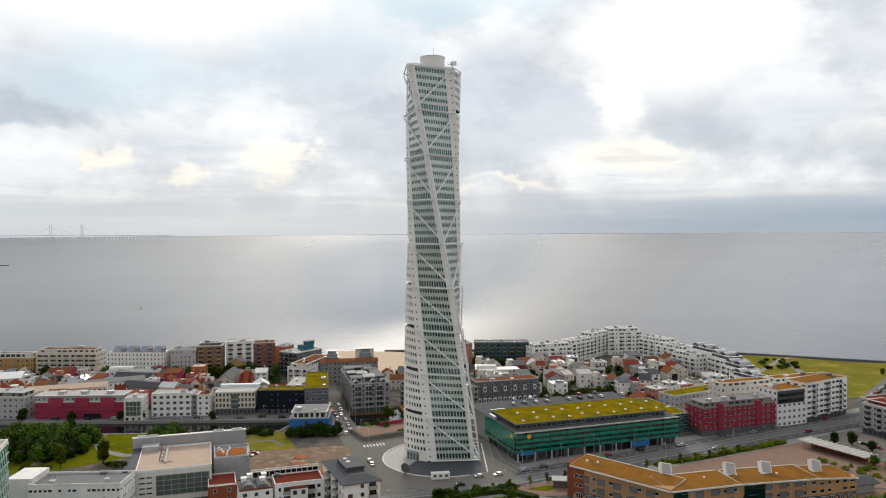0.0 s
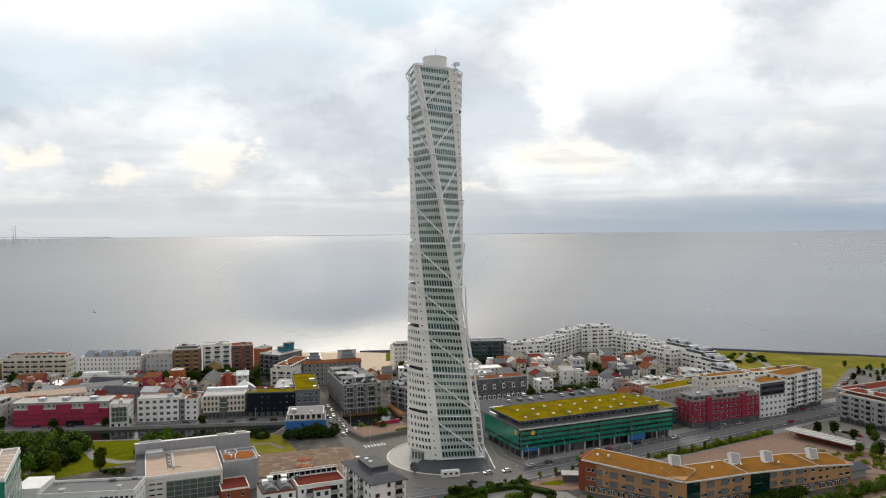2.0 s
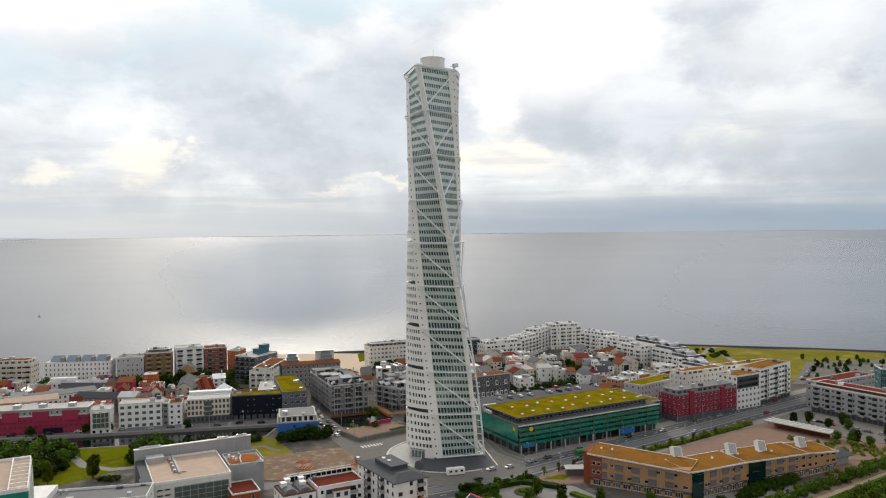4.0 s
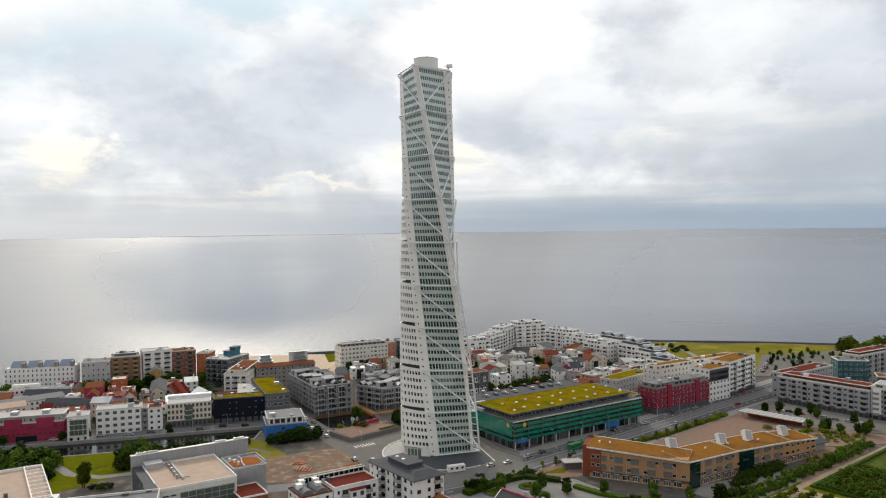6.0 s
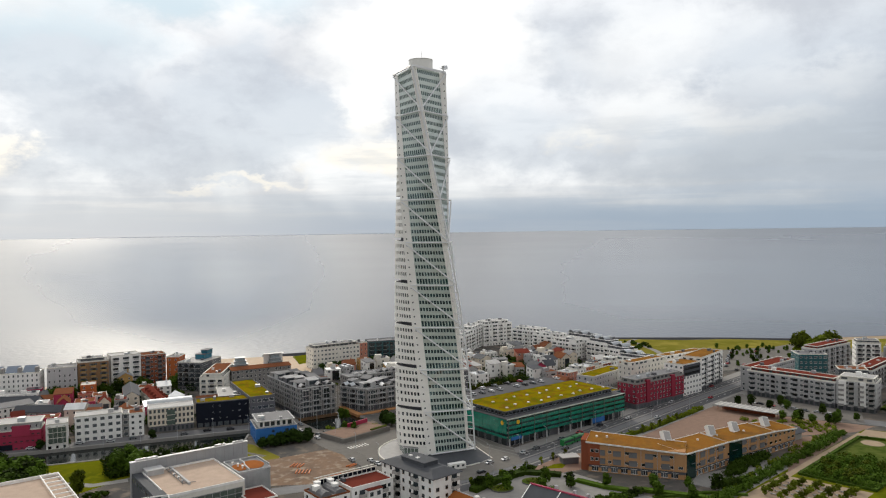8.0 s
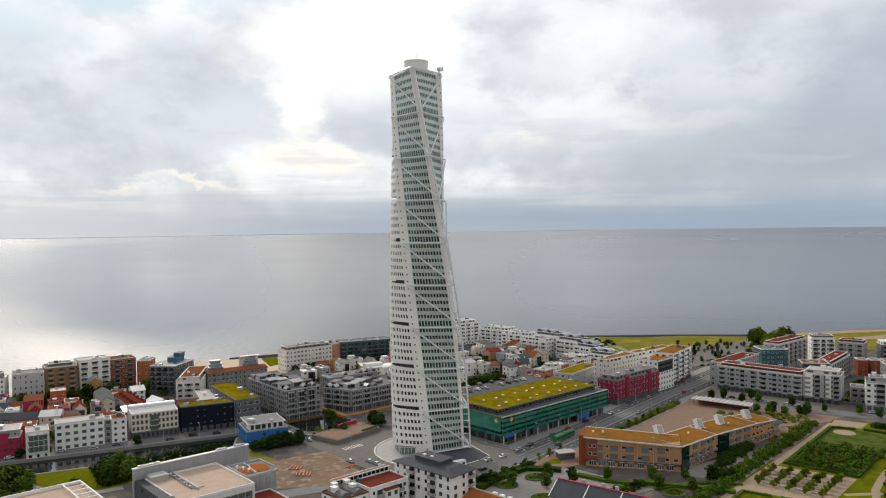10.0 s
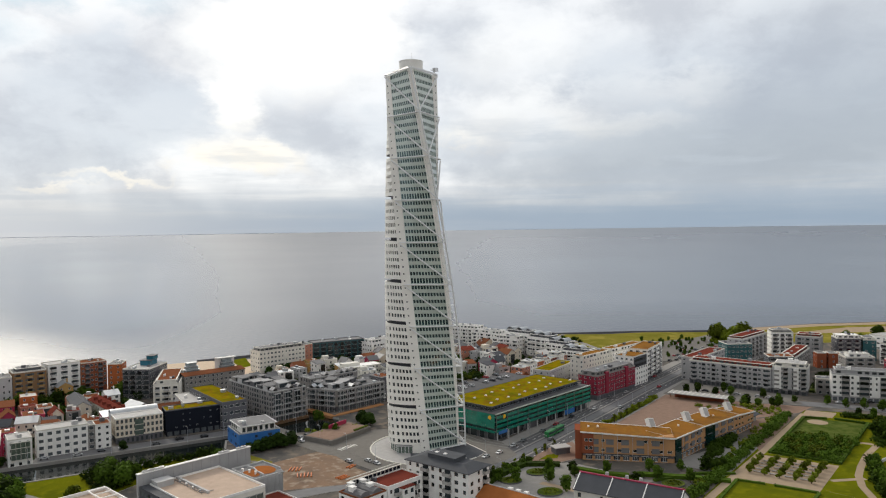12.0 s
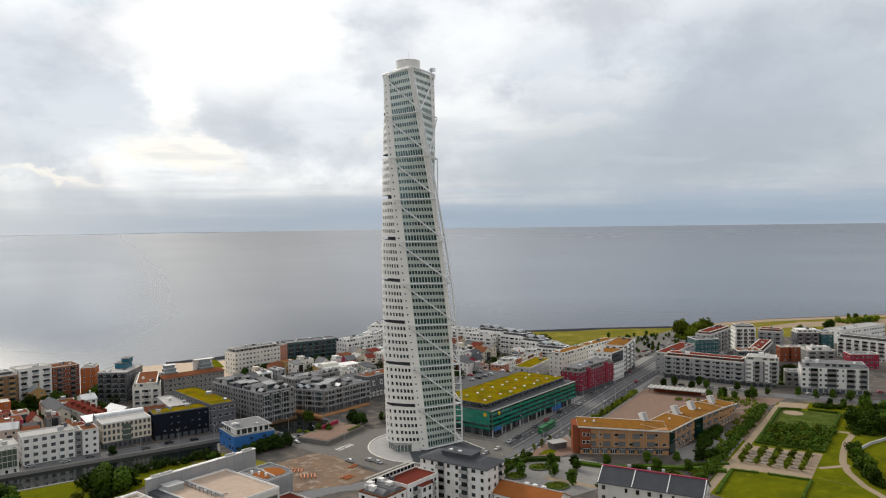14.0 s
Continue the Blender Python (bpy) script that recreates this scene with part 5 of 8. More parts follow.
for k in range(4):
    s = Shape()
    x = 3 + 10 * k
    s.face([(x, 2, 19.6), (x + 8, 2, 19.6), (x + 8, 9, 23), (x, 9, 23)])
    s.face([(x, 2, 19.4), (x, 9, 22.8), (x + 8, 9, 22.8), (x + 8, 2, 19.4)])
    part("solar_panel", s.mesh("solar_panel", "solar"), b, "tilted glassy solar panel")
    part("dormer", Shape().box(x + 7.5, 1, 19, x + 9.3, 6, 22.6).mesh("dormer", "grey"), b)
apartment("light grey seafront block with a lead roof", (-194, 556), (-176.3, 558), 14, 20.5, "lightgrey", "roofgrey", 6, 2.7, (1.1, 1.6), seed=44, group=row, base="darkgrey")
apartment("brown timber-clad seafront block", (-176, 559), (-157.5, 562), 14, 22.5, "brown", "roofgrey", 7, 2.6, (1.6, 1.6), seed=45, group=row, top=(2.5, 2.2, "darkgrey"), frames="ochre", balc=6, rail="ochre")
apartment("white rendered seafront block with small balconies", (-156.5, 568), (-137.8, 573), 14, 24, "white", "roofpale", 7, 2.8, (1.2, 1.5), seed=46, group=row, balc=6.2)
apartment("brick-red seafront block with dark balconies", (-137.4, 573), (-121.6, 576), 14, 22.5, "brick", "terracotta", 7, 2.5, (1.5, 1.6), seed=47, group=row, balc=5.5, rail="darkgrey")
apartment("vivid orange-red seafront house with flat roof", (-121.2, 575), (-113, 572), 13, 20, "orange", "roofgrey", 6, 2.6, (1.2, 1.5), seed=48, group=row)
apartment("beige seafront block with set-back top floors", (-15, 590), (24, 599), 14, 16, "offwhite", "roofgrey", 5, 2.9, (1.6, 1.5), seed=49, group=row, units=5, top=(2, 2.5, "grey"))
apartment("salmon plastered stair block", (24, 599), (31, 602), 13, 17, "salmon", "roofgrey", 5, 3.2, seed=50, group=row, units=1)
apartment("dark teal glazed seafront block", (33, 606), (77, 605), 14, 16.5, "teal", "roofgrey", 5, 2.7, (2.0, 1.8), edge="darkgrey", seed=51, group=row, units=6, balc=5.4, frames="darkgrey", rail="glass", skip=0.02)

# -- white terraces round the headland --
row = "white headland terraces"
for i, (A, B, d, H, fl) in enumerate((((78, 592), (112, 602), 15, 14.0, 4), ((112, 604), (134, 626), 15, 15, 5), ((134, 628), (152, 648), 16, 17.5, 6), ((150, 642), (180, 646), 18, 19.5, 6),
                                      ((172, 628), (186, 600), 15, 16, 5), ((178, 600), (190, 572), 15, 14.5, 5), ((182, 572), (192, 548), 14, 12.5, 4))):
    apartment("white rendered terrace house with deep balconies", A, B, d, H, "white", "roofpale", fl, 2.7, (1.3, 1.6), edge="white", seed=60 + i, group=row, units=6, top=(2.5, 2.4, "white"), balc=6.2, rail="white", skip=0.12)
for i, (A, B, d, H) in enumerate((((196, 574), (204, 548), 15, 16), ((200, 546), (206, 522), 15, 15), ((200, 520), (205, 498), 14, 13), ((196, 496), (206, 472), 13, 10.5))):
    b = apartment("white seafront terrace with dark metal roof shells", A, B, d, H, "white", "slate", 4, 2.7, (1.4, 1.6), edge="white", seed=70 + i, group=row, units=3, top=(2.2, 2.4, "darkgrey"), balc=4.8, rail="white")
    for k in range(2):
        s = Shape()
        x = 4 + 10 * k
        for j in range(6):
            a0, a1 = math.pi * j / 6, math.pi * (j + 1) / 6
            p, q = (x - 3.2 * math.cos(a0), H + 2.4 + 2.4 * math.sin(a0)), (x - 3.2 * math.cos(a1), H + 2.4 + 2.4 * math.sin(a1))
            s.face([(p[0], 3, p[1]), (p[0], d - 2, p[1]), (q[0], d - 2, q[1]), (q[0], 3, q[1])])
        part("roof_shell", s.mesh("roof_shell", "zinc"), b, "curved zinc roof shell")

# -- the green glass centre with its moss roof --
m, L = site((37.5, 346.5), (122.5, 374.5))
b = thing("office_building", "green glass office building with a yellow-green moss roof", "office building", m)
tier(b, 1.5, 1.5, L - 1, 36, -0.5, 4.6, "darkgrey", 1, 5.0, (4.3, 4.0), 0.5, "swe", "lightgrey", 0.05, random.Random(3), "shop_front", "dark shop front with tall windows")
core_s = Shape().box(0.6, 0.6, 4.2, L - 0.6, 36, 13.6)
part("inner_wall", core_s.mesh("inner_wall", "teal"), b)
for k in range(4):
    z = 4.6 + k * 2.4
    part("floor_band", Shape().box(0.2, 0.25, z, L - 0.2, 0.62, z + 0.55).box(0.22, 0.62, z, 0.6, 36, z + 0.55).mesh("floor_band", "spandrel"), b, "pale floor band behind glass")
n = 30
for i in range(n):
    for k in range(4):
        x0, x1, z0 = L * i / n, L * (i + 1) / n - 0.08, 4.2 + 2.36 * k
        jut = 0.05 * ((i * 7 + k * 3) % 3)
        part("glass_panel", Shape().box(x0, -0.45 - jut, z0, x1, -0.38 - jut, z0 + 1.3).mesh("glass_panel", "greenglass"), b)
        part("window", Shape().box(x0, -0.30 - jut, z0 + 1.3, x1, -0.24 - jut, z0 + 2.28).mesh("window", "deepglass"), b)
for i in range(11):
    x = L * i / 10
    part("glazing_post", Shape().box(x - 0.12, -0.95, 4.0, x + 0.12, -0.7, 13.9).mesh("glazing_post", "sageglass"), b)
for i in range(12):
    y0 = 0.2 + 36 * i / 12
    for k in range(4):
        z0 = 4.2 + 2.36 * k
        part("glass_panel", Shape().box(-0.45, y0, z0, -0.38, y0 + 2.9, z0 + 1.2).mesh("glass_panel", "greenglass"), b)
        part("window", Shape().box(-0.44, y0, z0 + 1.2, -0.36, y0 + 2.9, z0 + 2.3).mesh("window", "greenglass" if (i * 5 + k * 3) % 5 else "deepglass"), b)
part("fascia", Shape().box(-0.6, -0.65, 13.6, L + 0.2, -0.2, 14.1).mesh("fascia", "spandrel"), b, "pale green top edge")
for i in range(11):
    x = 1.2 + i * (L - 2.4) / 10
    part("pillar", Shape().tube((x, -0.2, -0.5), (x, -0.2, 4.3), 0.36, 10).mesh("pillar", "lightgrey"), b)
part("deck", Shape().box(0, 0, 13.6, L, 62, 13.9).mesh("deck", "asphalt"), b, "grey roof deck")
part("rear_wall", Shape().box(2, 36, -0.5, L - 4, 62, 13.6).mesh("rear_wall", "grey"), b)
tier(b, 2.6, 4.6, L - 5, 34.5, 13.9, 16.2, "slate", 1, 2.6, (2.2, 1.4), 0.5, "swe", "zinc", 0, random.Random(4), "attic", "grey metal attic floor with ribbon windows")
part("moss_roof", Shape().box(2.5, 4.5, 16.2, L - 4.4, 35.0, 16.5).mesh("moss_roof", "sedum"), b, "yellow-green moss roof")
part("roof_edge", Shape().box(2.1, 4.1, 16.05, L - 4.1, 4.5, 16.6).box(2.1, 35.0, 16.05, L - 4.1, 35.4, 16.6).box(2.1, 4.5, 16.05, 2.5, 35.0, 16.6).box(L - 4.4, 4.5, 16.05, L - 4.1, 35.0, 16.6).mesh("roof_edge", "slate"), b)
for k in range(20):
    x, y = 8 + (k // 2) * 8.3 + (3.4 if k % 2 else 0), 12 + 13 * (k % 2) + 1.3 * (k % 3)
    part("skylight", Shape().box(x, y - 3, 16.45, x + 1.2, y - 1.8, 16.9).box(x + 0.15, y - 2.85, 16.9, x + 1.05, y - 1.95, 17.05).mesh("skylight", "white"), b, "small white roof dome")
part("sign_disc", Shape().tube((6.6, -0.82, 11.8), (6.6, -0.70, 11.8), 1.05, 20).mesh("sign_disc", "yellow"), b, "round yellow sign")
part("sign_disc", Shape().tube((-0.62, 3.2, 11.8), (-0.50, 3.2, 11.8), 1.05, 20).mesh("sign_disc", "yellow"), b, "round yellow sign")
part("shop_sign", Shape().box(2, -0.7, 3.2, 9, -0.55, 4.8).mesh("shop_sign", "blue"), b, "blue shop sign")
part("shop_sign", Shape().box(62, -0.7, 1.4, 72, -0.55, 4.0).mesh("shop_sign", "blue"), b, "blue shop sign")
part("roof_plant", Shape().box(0.6, 26, 13.9, 2.0, 33, 15.4).box(4.0, 37.5, 13.9, 12.0, 40, 15.6).mesh("roof_plant", "zinc"), b)

# -- east of it --
b = apartment("deep red block with grey set-back top floor", (139, 386.5), (183, 400), 14, 14.6, "maroon", "roofgrey", 5, 3.0, (1.5, 1.4), edge="grey", seed=81, base="darkgrey", top=(1.8, 2.4, "grey"), units=4, skip=0.02)
for x in (9, 33):
    part("stair_tower", Shape().box(x, -0.8, 3.2, x + 3.2, 1, 16.4).mesh("stair_tower", "maroon"), b)
b = apartment("white block with charcoal upper floors and a moss-brown roof", (186.5, 405), (206, 412), 14, 19.5, "white", "orangesedum", 6, 2.9, (1.7, 1.5), seed=82, units=2, skip=0)
part("upper_cladding", Shape().box(-0.12, -0.14, 12.2, 19, -0.02, 19.3).mesh("upper_cladding", "slate"), b)
for z in (13, 16.2):
    part("window_band", Shape().box(1, -0.22, z, 18, -0.12, z + 1.5).mesh("window_band", "glass"), b)
apartment("tall white block with long dark window bands", (206.6, 412.4), (239, 431), 14, 21.5, "white", "orangesedum", 7, 3.6, (2.8, 1.5), seed=83, units=2, balc=11, base="darkgrey")
apartment("white rear block with a brown sedum roof", (166, 432), (202, 443), 11, 15.5, "offwhite", "orangesedum", 5, 3.2, seed=84, units=2, top=(1.5, 2.4, "offwhite"))
apartment("white rear block with a brown sedum roof", (203, 444), (246, 456), 11, 15.5, "white", "orangesedum", 5, 3.2, seed=85, units=2, top=(1.5, 2.4, "white"))
b = apartment("low link building with a moss roof", (124, 394), (136, 398), 38, 9.6, "teal", "sedum", 3, 3.0, (2.4, 1.6), edge="lightgrey", seed=86, units=1)
b = apartment("low block with a yellow-green moss roof", (141, 437), (178, 457), 13, 9.8, "lightgrey", "sedum", 3, 3.2, seed=87, units=1)
colours = ("salmon", "white", "orange", "cream", "red", "white", "salmon")
for i in range(7):
    p, q = Vector((137, 463)).lerp(Vector((203, 492)), i / 7), Vector((137, 463)).lerp(Vector((203, 492)), (i + 1) / 7 - 0.004)
    apartment(f"{'red' if colours[i] == 'red' else 'pale' if colours[i] in ('white', 'cream') else 'orange-pink'} terraced house with a zinc roof", tuple(p), tuple(q), 10, 8.2 + 0.5 * (i % 3), colours[i], "zinc", 3, 3.0, seed=90 + i, units=2, group="coloured terraced houses", name="terraced_house", category="house", top=(1.5, 2.2, "lightgrey") if i % 2 else None)

# -- grey quarter by the square --
row = "grey quarter"
b = apartment("long grey apartment block with balconies and a red attic", (226.5, 394), (245.3, 343.5), 14, 15, "palegrey", "red", 5, 2.9, (1.6, 1.5), seed=101, group=row, units=3, balc=6.6, rail="palegrey", base="darkgrey", top=(2, 2.2, "red"))
b = apartment("pale end block with wide balconies", (245.5, 343), (255.8, 325.4), 15, 17, "lightgrey", "roofpale", 6, 3.2, (1.6, 1.5), seed=102, group=row, units=2, balc=5.0, rail="grey", base="darkgrey", top=(1.6, 2.4, "offwhite"))
part("white_bay", Shape().box(1.2, -0.5, 3.2, 5.2, 0.2, 17.2).mesh("white_bay", "white"), b, "white rendered bay of the facade")
part("white_bay", Shape().box(12.2, -0.5, 3.2, 15.2, 0.2, 17.2).mesh("white_bay", "white"), b, "white rendered bay of the facade")
WINGS = (("pale wing under a red roof", (236, 394.5), (283, 411.5), 12, 15.4, "palegrey", "red", 5, 0, None), ("dark glazed courtyard wing", (292, 417), (309, 408.5), 16, 17, "teal", "roofgrey", 5, 0, None),
         ("tall pale wing with a red roof", (310, 417.5), (355, 431), 12, 19, "lightgrey", "red", 6, 7, (1.4, 2.0, "red")), ("white and grey wing with balconies", (356, 427), (369, 417), 13, 19.5, "white", "roofgrey", 6, 4.4, (1.2, 2.0, "darkgrey")),
         ("pale wing with a red attic", (369.5, 415.5), (377, 399), 12, 17, "palegrey", "red", 5, 5, (1.2, 2.2, "red")), ("charcoal terrace block with a rust roof", (275, 368), (288, 358), 13, 16.5, "slate", "terracotta", 5, 4.4, None),
         ("pale courtyard wing with a red attic", (297, 363.5), (342, 384), 11, 14, "lightgrey", "red", 5, 6, (1.4, 2.2, "red")), ("charcoal block with a white attic", (384, 390), (397.5, 378.6), 13, 17, "darkgrey", "white", 5, 4.5, (1.0, 2.4, "white")),
         ("dark green glazed block", (398, 377.4), (405, 371), 12, 16, "teal", "roofgrey", 5, 0, (1.0, 2.0, "offwhite")), ("white and grey block with a dark attic", (399, 365), (400, 322), 14, 15, "white", "roofgrey", 5, 5.4, (1.6, 2.6, "darkgrey")),
         ("deep red rendered house", (355, 331), (370.5, 318.6), 12, 10.6, "maroon", "roofgrey", 3, 0, None), ("low grey block with a pale stair head", (337, 352.5), (353, 341), 13, 12, "grey", "roofpale", 4, 5, (3.0, 2.4, "white")))
for i, (about, A, B, d, H, w, r, fl, bal, attic) in enumerate(WINGS):
    apartment(about, A, B, d, H, w, r, fl, 3.0, (1.6, 1.5), seed=110 + i, group=row, units=3, balc=bal, rail="grey", top=attic)
b = apartment("white and grey apartment block with stacked balconies", (258.1, 311.1), (281.8, 281.1), 14, 16, "white", "roofgrey", 5, 3.0, (1.4, 1.6), seed=121, group=row, units=4, edge="lightgrey", base="lightgrey", top=(2.0, 2.6, "palegrey"))
for x, w in ((7.5, 4.4), (17.5, 5.4), (28.0, 4.4), (35.4, 4.0)):
    part("recess_panel", Shape().box(x - w / 2, -0.16, 3.3, x + w / 2, 0.1, 15.6).mesh("recess_panel", "grey"), b, "grey panel behind the balconies")
    balconies(b, [x], [3.4, 6.5, 9.7, 12.9], -0.1, w, 1.5, "grey")
    for z in (3.9, 7.1, 10.3, 13.4):
        part("balcony_window", Shape().box(x - w / 2 + 0.6, -0.24, z, x + w / 2 - 0.6, -0.15, z + 1.9).mesh("balcony_window", "glass"), b)
apartment("low grey side wing with flat roof", (266, 326.5), (271.5, 319.9), 10, 9.5, "grey", "roofgrey", 3, 3.0, seed=122, group=row, units=1, balc=4.0, rail="grey")
for i in range(3):
    p = Vector((343, 378.5)).lerp(Vector((362, 363.4)), i / 3)
    q = Vector((343, 378.5)).lerp(Vector((362, 363.4)), (i + 0.8) / 3)
    apartment("small brick-red cube house with flat roof", tuple(p), tuple(q), 9, 11, "brick", "roofgrey", 3, 2.8, seed=126 + i, units=0, group="red cube houses", name="cube_house", category="house")
apartment("long low white hall with a pale roof", (459, 394), (527, 390), 16, 11.5, "white", "roofpale", 3, 4.0, (2.6, 1.4), seed=131, group=row, units=3)

# -- dark house with white bays behind the tower --
b = apartment("dark grey block with white projecting bays", (26, 459), (66, 470), 12, 14.5, "darkgrey", "terracotta", 4, 2.7, (1.6, 1.7), seed=141, units=4, edge="lightgrey")
for i in range(12):
    x = 1.2 + 3.3 * i
    for k in range(1 + i % 2):
        z = 1.6 + 3.4 * ((i * 2 + k * 2) % 4)
        part("white_bay", Shape().box(x, -0.8, z, x + 1.7, 0.2, z + 2.9).box(x + 0.25, -0.84, z + 0.7, x + 1.45, -0.8, z + 2.5, 1).mesh("white_bay", "white", "greyglass"), b, "white projecting bay")


# ---- small houses of the inner quarter ----
def small_house(label, x, y, w, d, h, wall, roof, kind, turn=0, seed=0, group="small houses of the inner quarter"):
    rnd = random.Random(seed)
    b = thing("house", label, "house", pose(x, y, 0, 0, 0, turn), group)
    tier(b, -w / 2, -d / 2, w / 2, d / 2, -0.4, h, wall, max(2, round(h / 3)), 2.7, (1.2, 1.5), 0.8, "swe", "white" if wall not in ("white", "offwhite") else "darkgrey", 0.2, rnd)
    pick = rnd.random()
    if pick < 0.30 and w < 20:
        part("glazed_bay", Shape().box(-w * 0.12, -d / 2 - 0.5, 0.3, w * 0.34, -d / 2 + 0.1, h - 0.6).mesh("glazed_bay", "glass"), b, "dark glazed bay")
    elif pick < 0.55 and w < 20:
        part("balcony", balcony_mesh(3.0, 1.3, "white"), b, "", pose(w * 0.15, -d / 2, h * 0.45))
    if kind == "flat":
        flat_roof(b, -w / 2, -d / 2, w / 2, d / 2, h, roof, wall, 0.35, rnd.choice((1, 2, 3)), rnd)
        if rnd.random() < 0.45:
            part("roof_room", Shape().box(-w / 2 + 0.6, -0.5, h, -w / 2 + 0.6 + w * 0.45, d / 2 - 0.6, h + 2.3).mesh("roof_room", wall), b)
    elif kind == "mono":
        s = Shape()
        t, r = 0.25, 1.6
        lo = [(-w / 2 - 0.3, -d / 2 - 0.3, h), (w / 2 + 0.3, -d / 2 - 0.3, h), (w / 2 + 0.3, d / 2 + 0.3, h + r), (-w / 2 - 0.3, d / 2 + 0.3, h + r)]
        up = [(a, c, e + t) for a, c, e in lo]
        s.face(up)
        s.face(lo[::-1])
        for i in range(4):
            s.face([lo[i], lo[(i + 1) % 4], up[(i + 1) % 4], up[i]])
        part("roof", s.mesh("roof", roof), b)
        g = Shape()
        g.face([(-w / 2, d / 2, h), (w / 2, d / 2, h), (w / 2, d / 2, h + r), (-w / 2, d / 2, h + r)])
        g.face([(-w / 2, -d / 2, h), (-w / 2, d / 2, h), (-w / 2, d / 2, h + r)])
        g.face([(w / 2, -d / 2, h), (w / 2, d / 2, h + r), (w / 2, d / 2, h)])
        part("gable", g.mesh("gable", wall), b)
    else:
        gable_roof(b, -w / 2, -d / 2, w / 2, d / 2, h, rnd.uniform(2.2, 3.4), roof, kind, wall)
        if rnd.random() < 0.5:
            part("chimney", Shape().box(w * 0.2, 0.2, h + 0.5, w * 0.2 + 0.7, 0.9, h + 4.2).mesh("chimney", wall), b)
    return b


small_house("cream gabled house with a pale metal roof", -148, 566, 9, 12, 11, "ochre", "zinc", "y", 8, 201)
small_house("long house under a black slate roof", -142, 522, 9, 34, 8.5, "cream", "slate", "y", 4, 202)
b = small_house("long house under a bright red roof with dormers", -127, 508, 9, 46, 7.5, "offwhite", "red", "y", 12, 203)
for k in range(5):
    for x in (-3.6, 1.8):
        part("dormer", Shape().box(x, -18 + 8 * k, 8.2, x + 1.8, -16.2 + 8 * k, 10.1).mesh("dormer", "red"), b)
small_house("grey-white gabled house with a glazed roof", -113, 494, 10, 16, 7.5, "lightgrey", "zinc", "y", 20, 204)
small_house("white gabled house with a zinc roof", -123, 538, 8, 12, 8, "white", "zinc", "x", 8, 205)
small_house("low grey house with a brown roof", -98, 478, 12, 10, 8, "grey", "terracotta", "x", 0, 206)
small_house("red house with a red roof terrace", -166, 500, 11, 13, 9.5, "crimson", "terracotta", "flat", 3, 207)
small_house("orange rendered house with white balconies", -168, 540, 9, 11, 12, "orange", "offwhite", "flat", 3, 208)
small_house("crimson cube house with a sloping roof", -180, 522, 10, 11, 11, "crimson", "terracotta", "mono", 0, 209)
b = small_house("long crimson house with a rust-red roof", -196, 458, 44, 10, 11, "crimson", "terracotta", "flat", 1, 210)
small_house("long white house with a beige gravelled roof", -232, 478, 46, 9, 9.5, "offwhite", "gravelroof", "mono", 20, 211)
small_house("long white house with a grey sloping roof", -213, 500, 40, 8, 9, "white", "roofgrey", "mono", 28, 212)
small_house("cream house with a bright metal roof", -292, 520, 16, 18, 9, "cream", "zinc", "mono", 20, 213)
small_house("grey house with a dark slate roof", -188, 488, 26, 9, 8.5, "grey", "slate", "x", -18, 214)
small_house("grey house with a dark slate roof", -206, 520, 28, 9, 8, "lightgrey", "slate", "x", -14, 215)
small_house("white terraced houses with balconies", -214, 538, 36, 9, 9.5, "white", "roofpale", "flat", 0, 216)

rnd = random.Random(77)
WALLS_WEST = ("white", "offwhite", "cream", "lightgrey", "cream", "crimson", "salmon", "grey", "ochre", "crimson", "white", "salmon")
roofs = ("terracotta", "zinc", "red", "slate", "red", "roofgrey", "terracotta")
ROOFS_EAST = ("zinc", "roofpale", "terracotta", "red", "slate", "roofgrey", "terracotta")
colour_word = dict(white="white", offwhite="off-white", lightgrey="light grey", palegrey="pale grey", cream="cream", crimson="crimson", salmon="salmon pink", grey="grey", ochre="ochre")
roof_word = dict(terracotta="brick-red roof", zinc="zinc roof", roofpale="pale roof", slate="slate roof", red="red roof", roofgrey="grey roof")
taken = [(-148, 566, 9), (-142, 522, 14), (-128, 508, 16), (-113, 494, 10), (-123, 538, 8), (-98, 478, 9), (-166, 500, 9), (-168, 540, 9), (-180, 522, 9), (-196, 458, 12), (-178, 458, 8), (-214, 458, 10),
         (-232, 478, 14), (-216, 470, 9), (-248, 484, 9), (-213, 500, 14), (-292, 520, 12), (-188, 488, 11), (-206, 520, 12), (-214, 538, 12), (-85, 480, 24), (-118, 464, 10), (-100, 535, 22)]


WALLS_EAST = ("white", "offwhite", "cream", "palegrey", "cream", "salmon", "ochre", "palegrey", "white", "crimson")


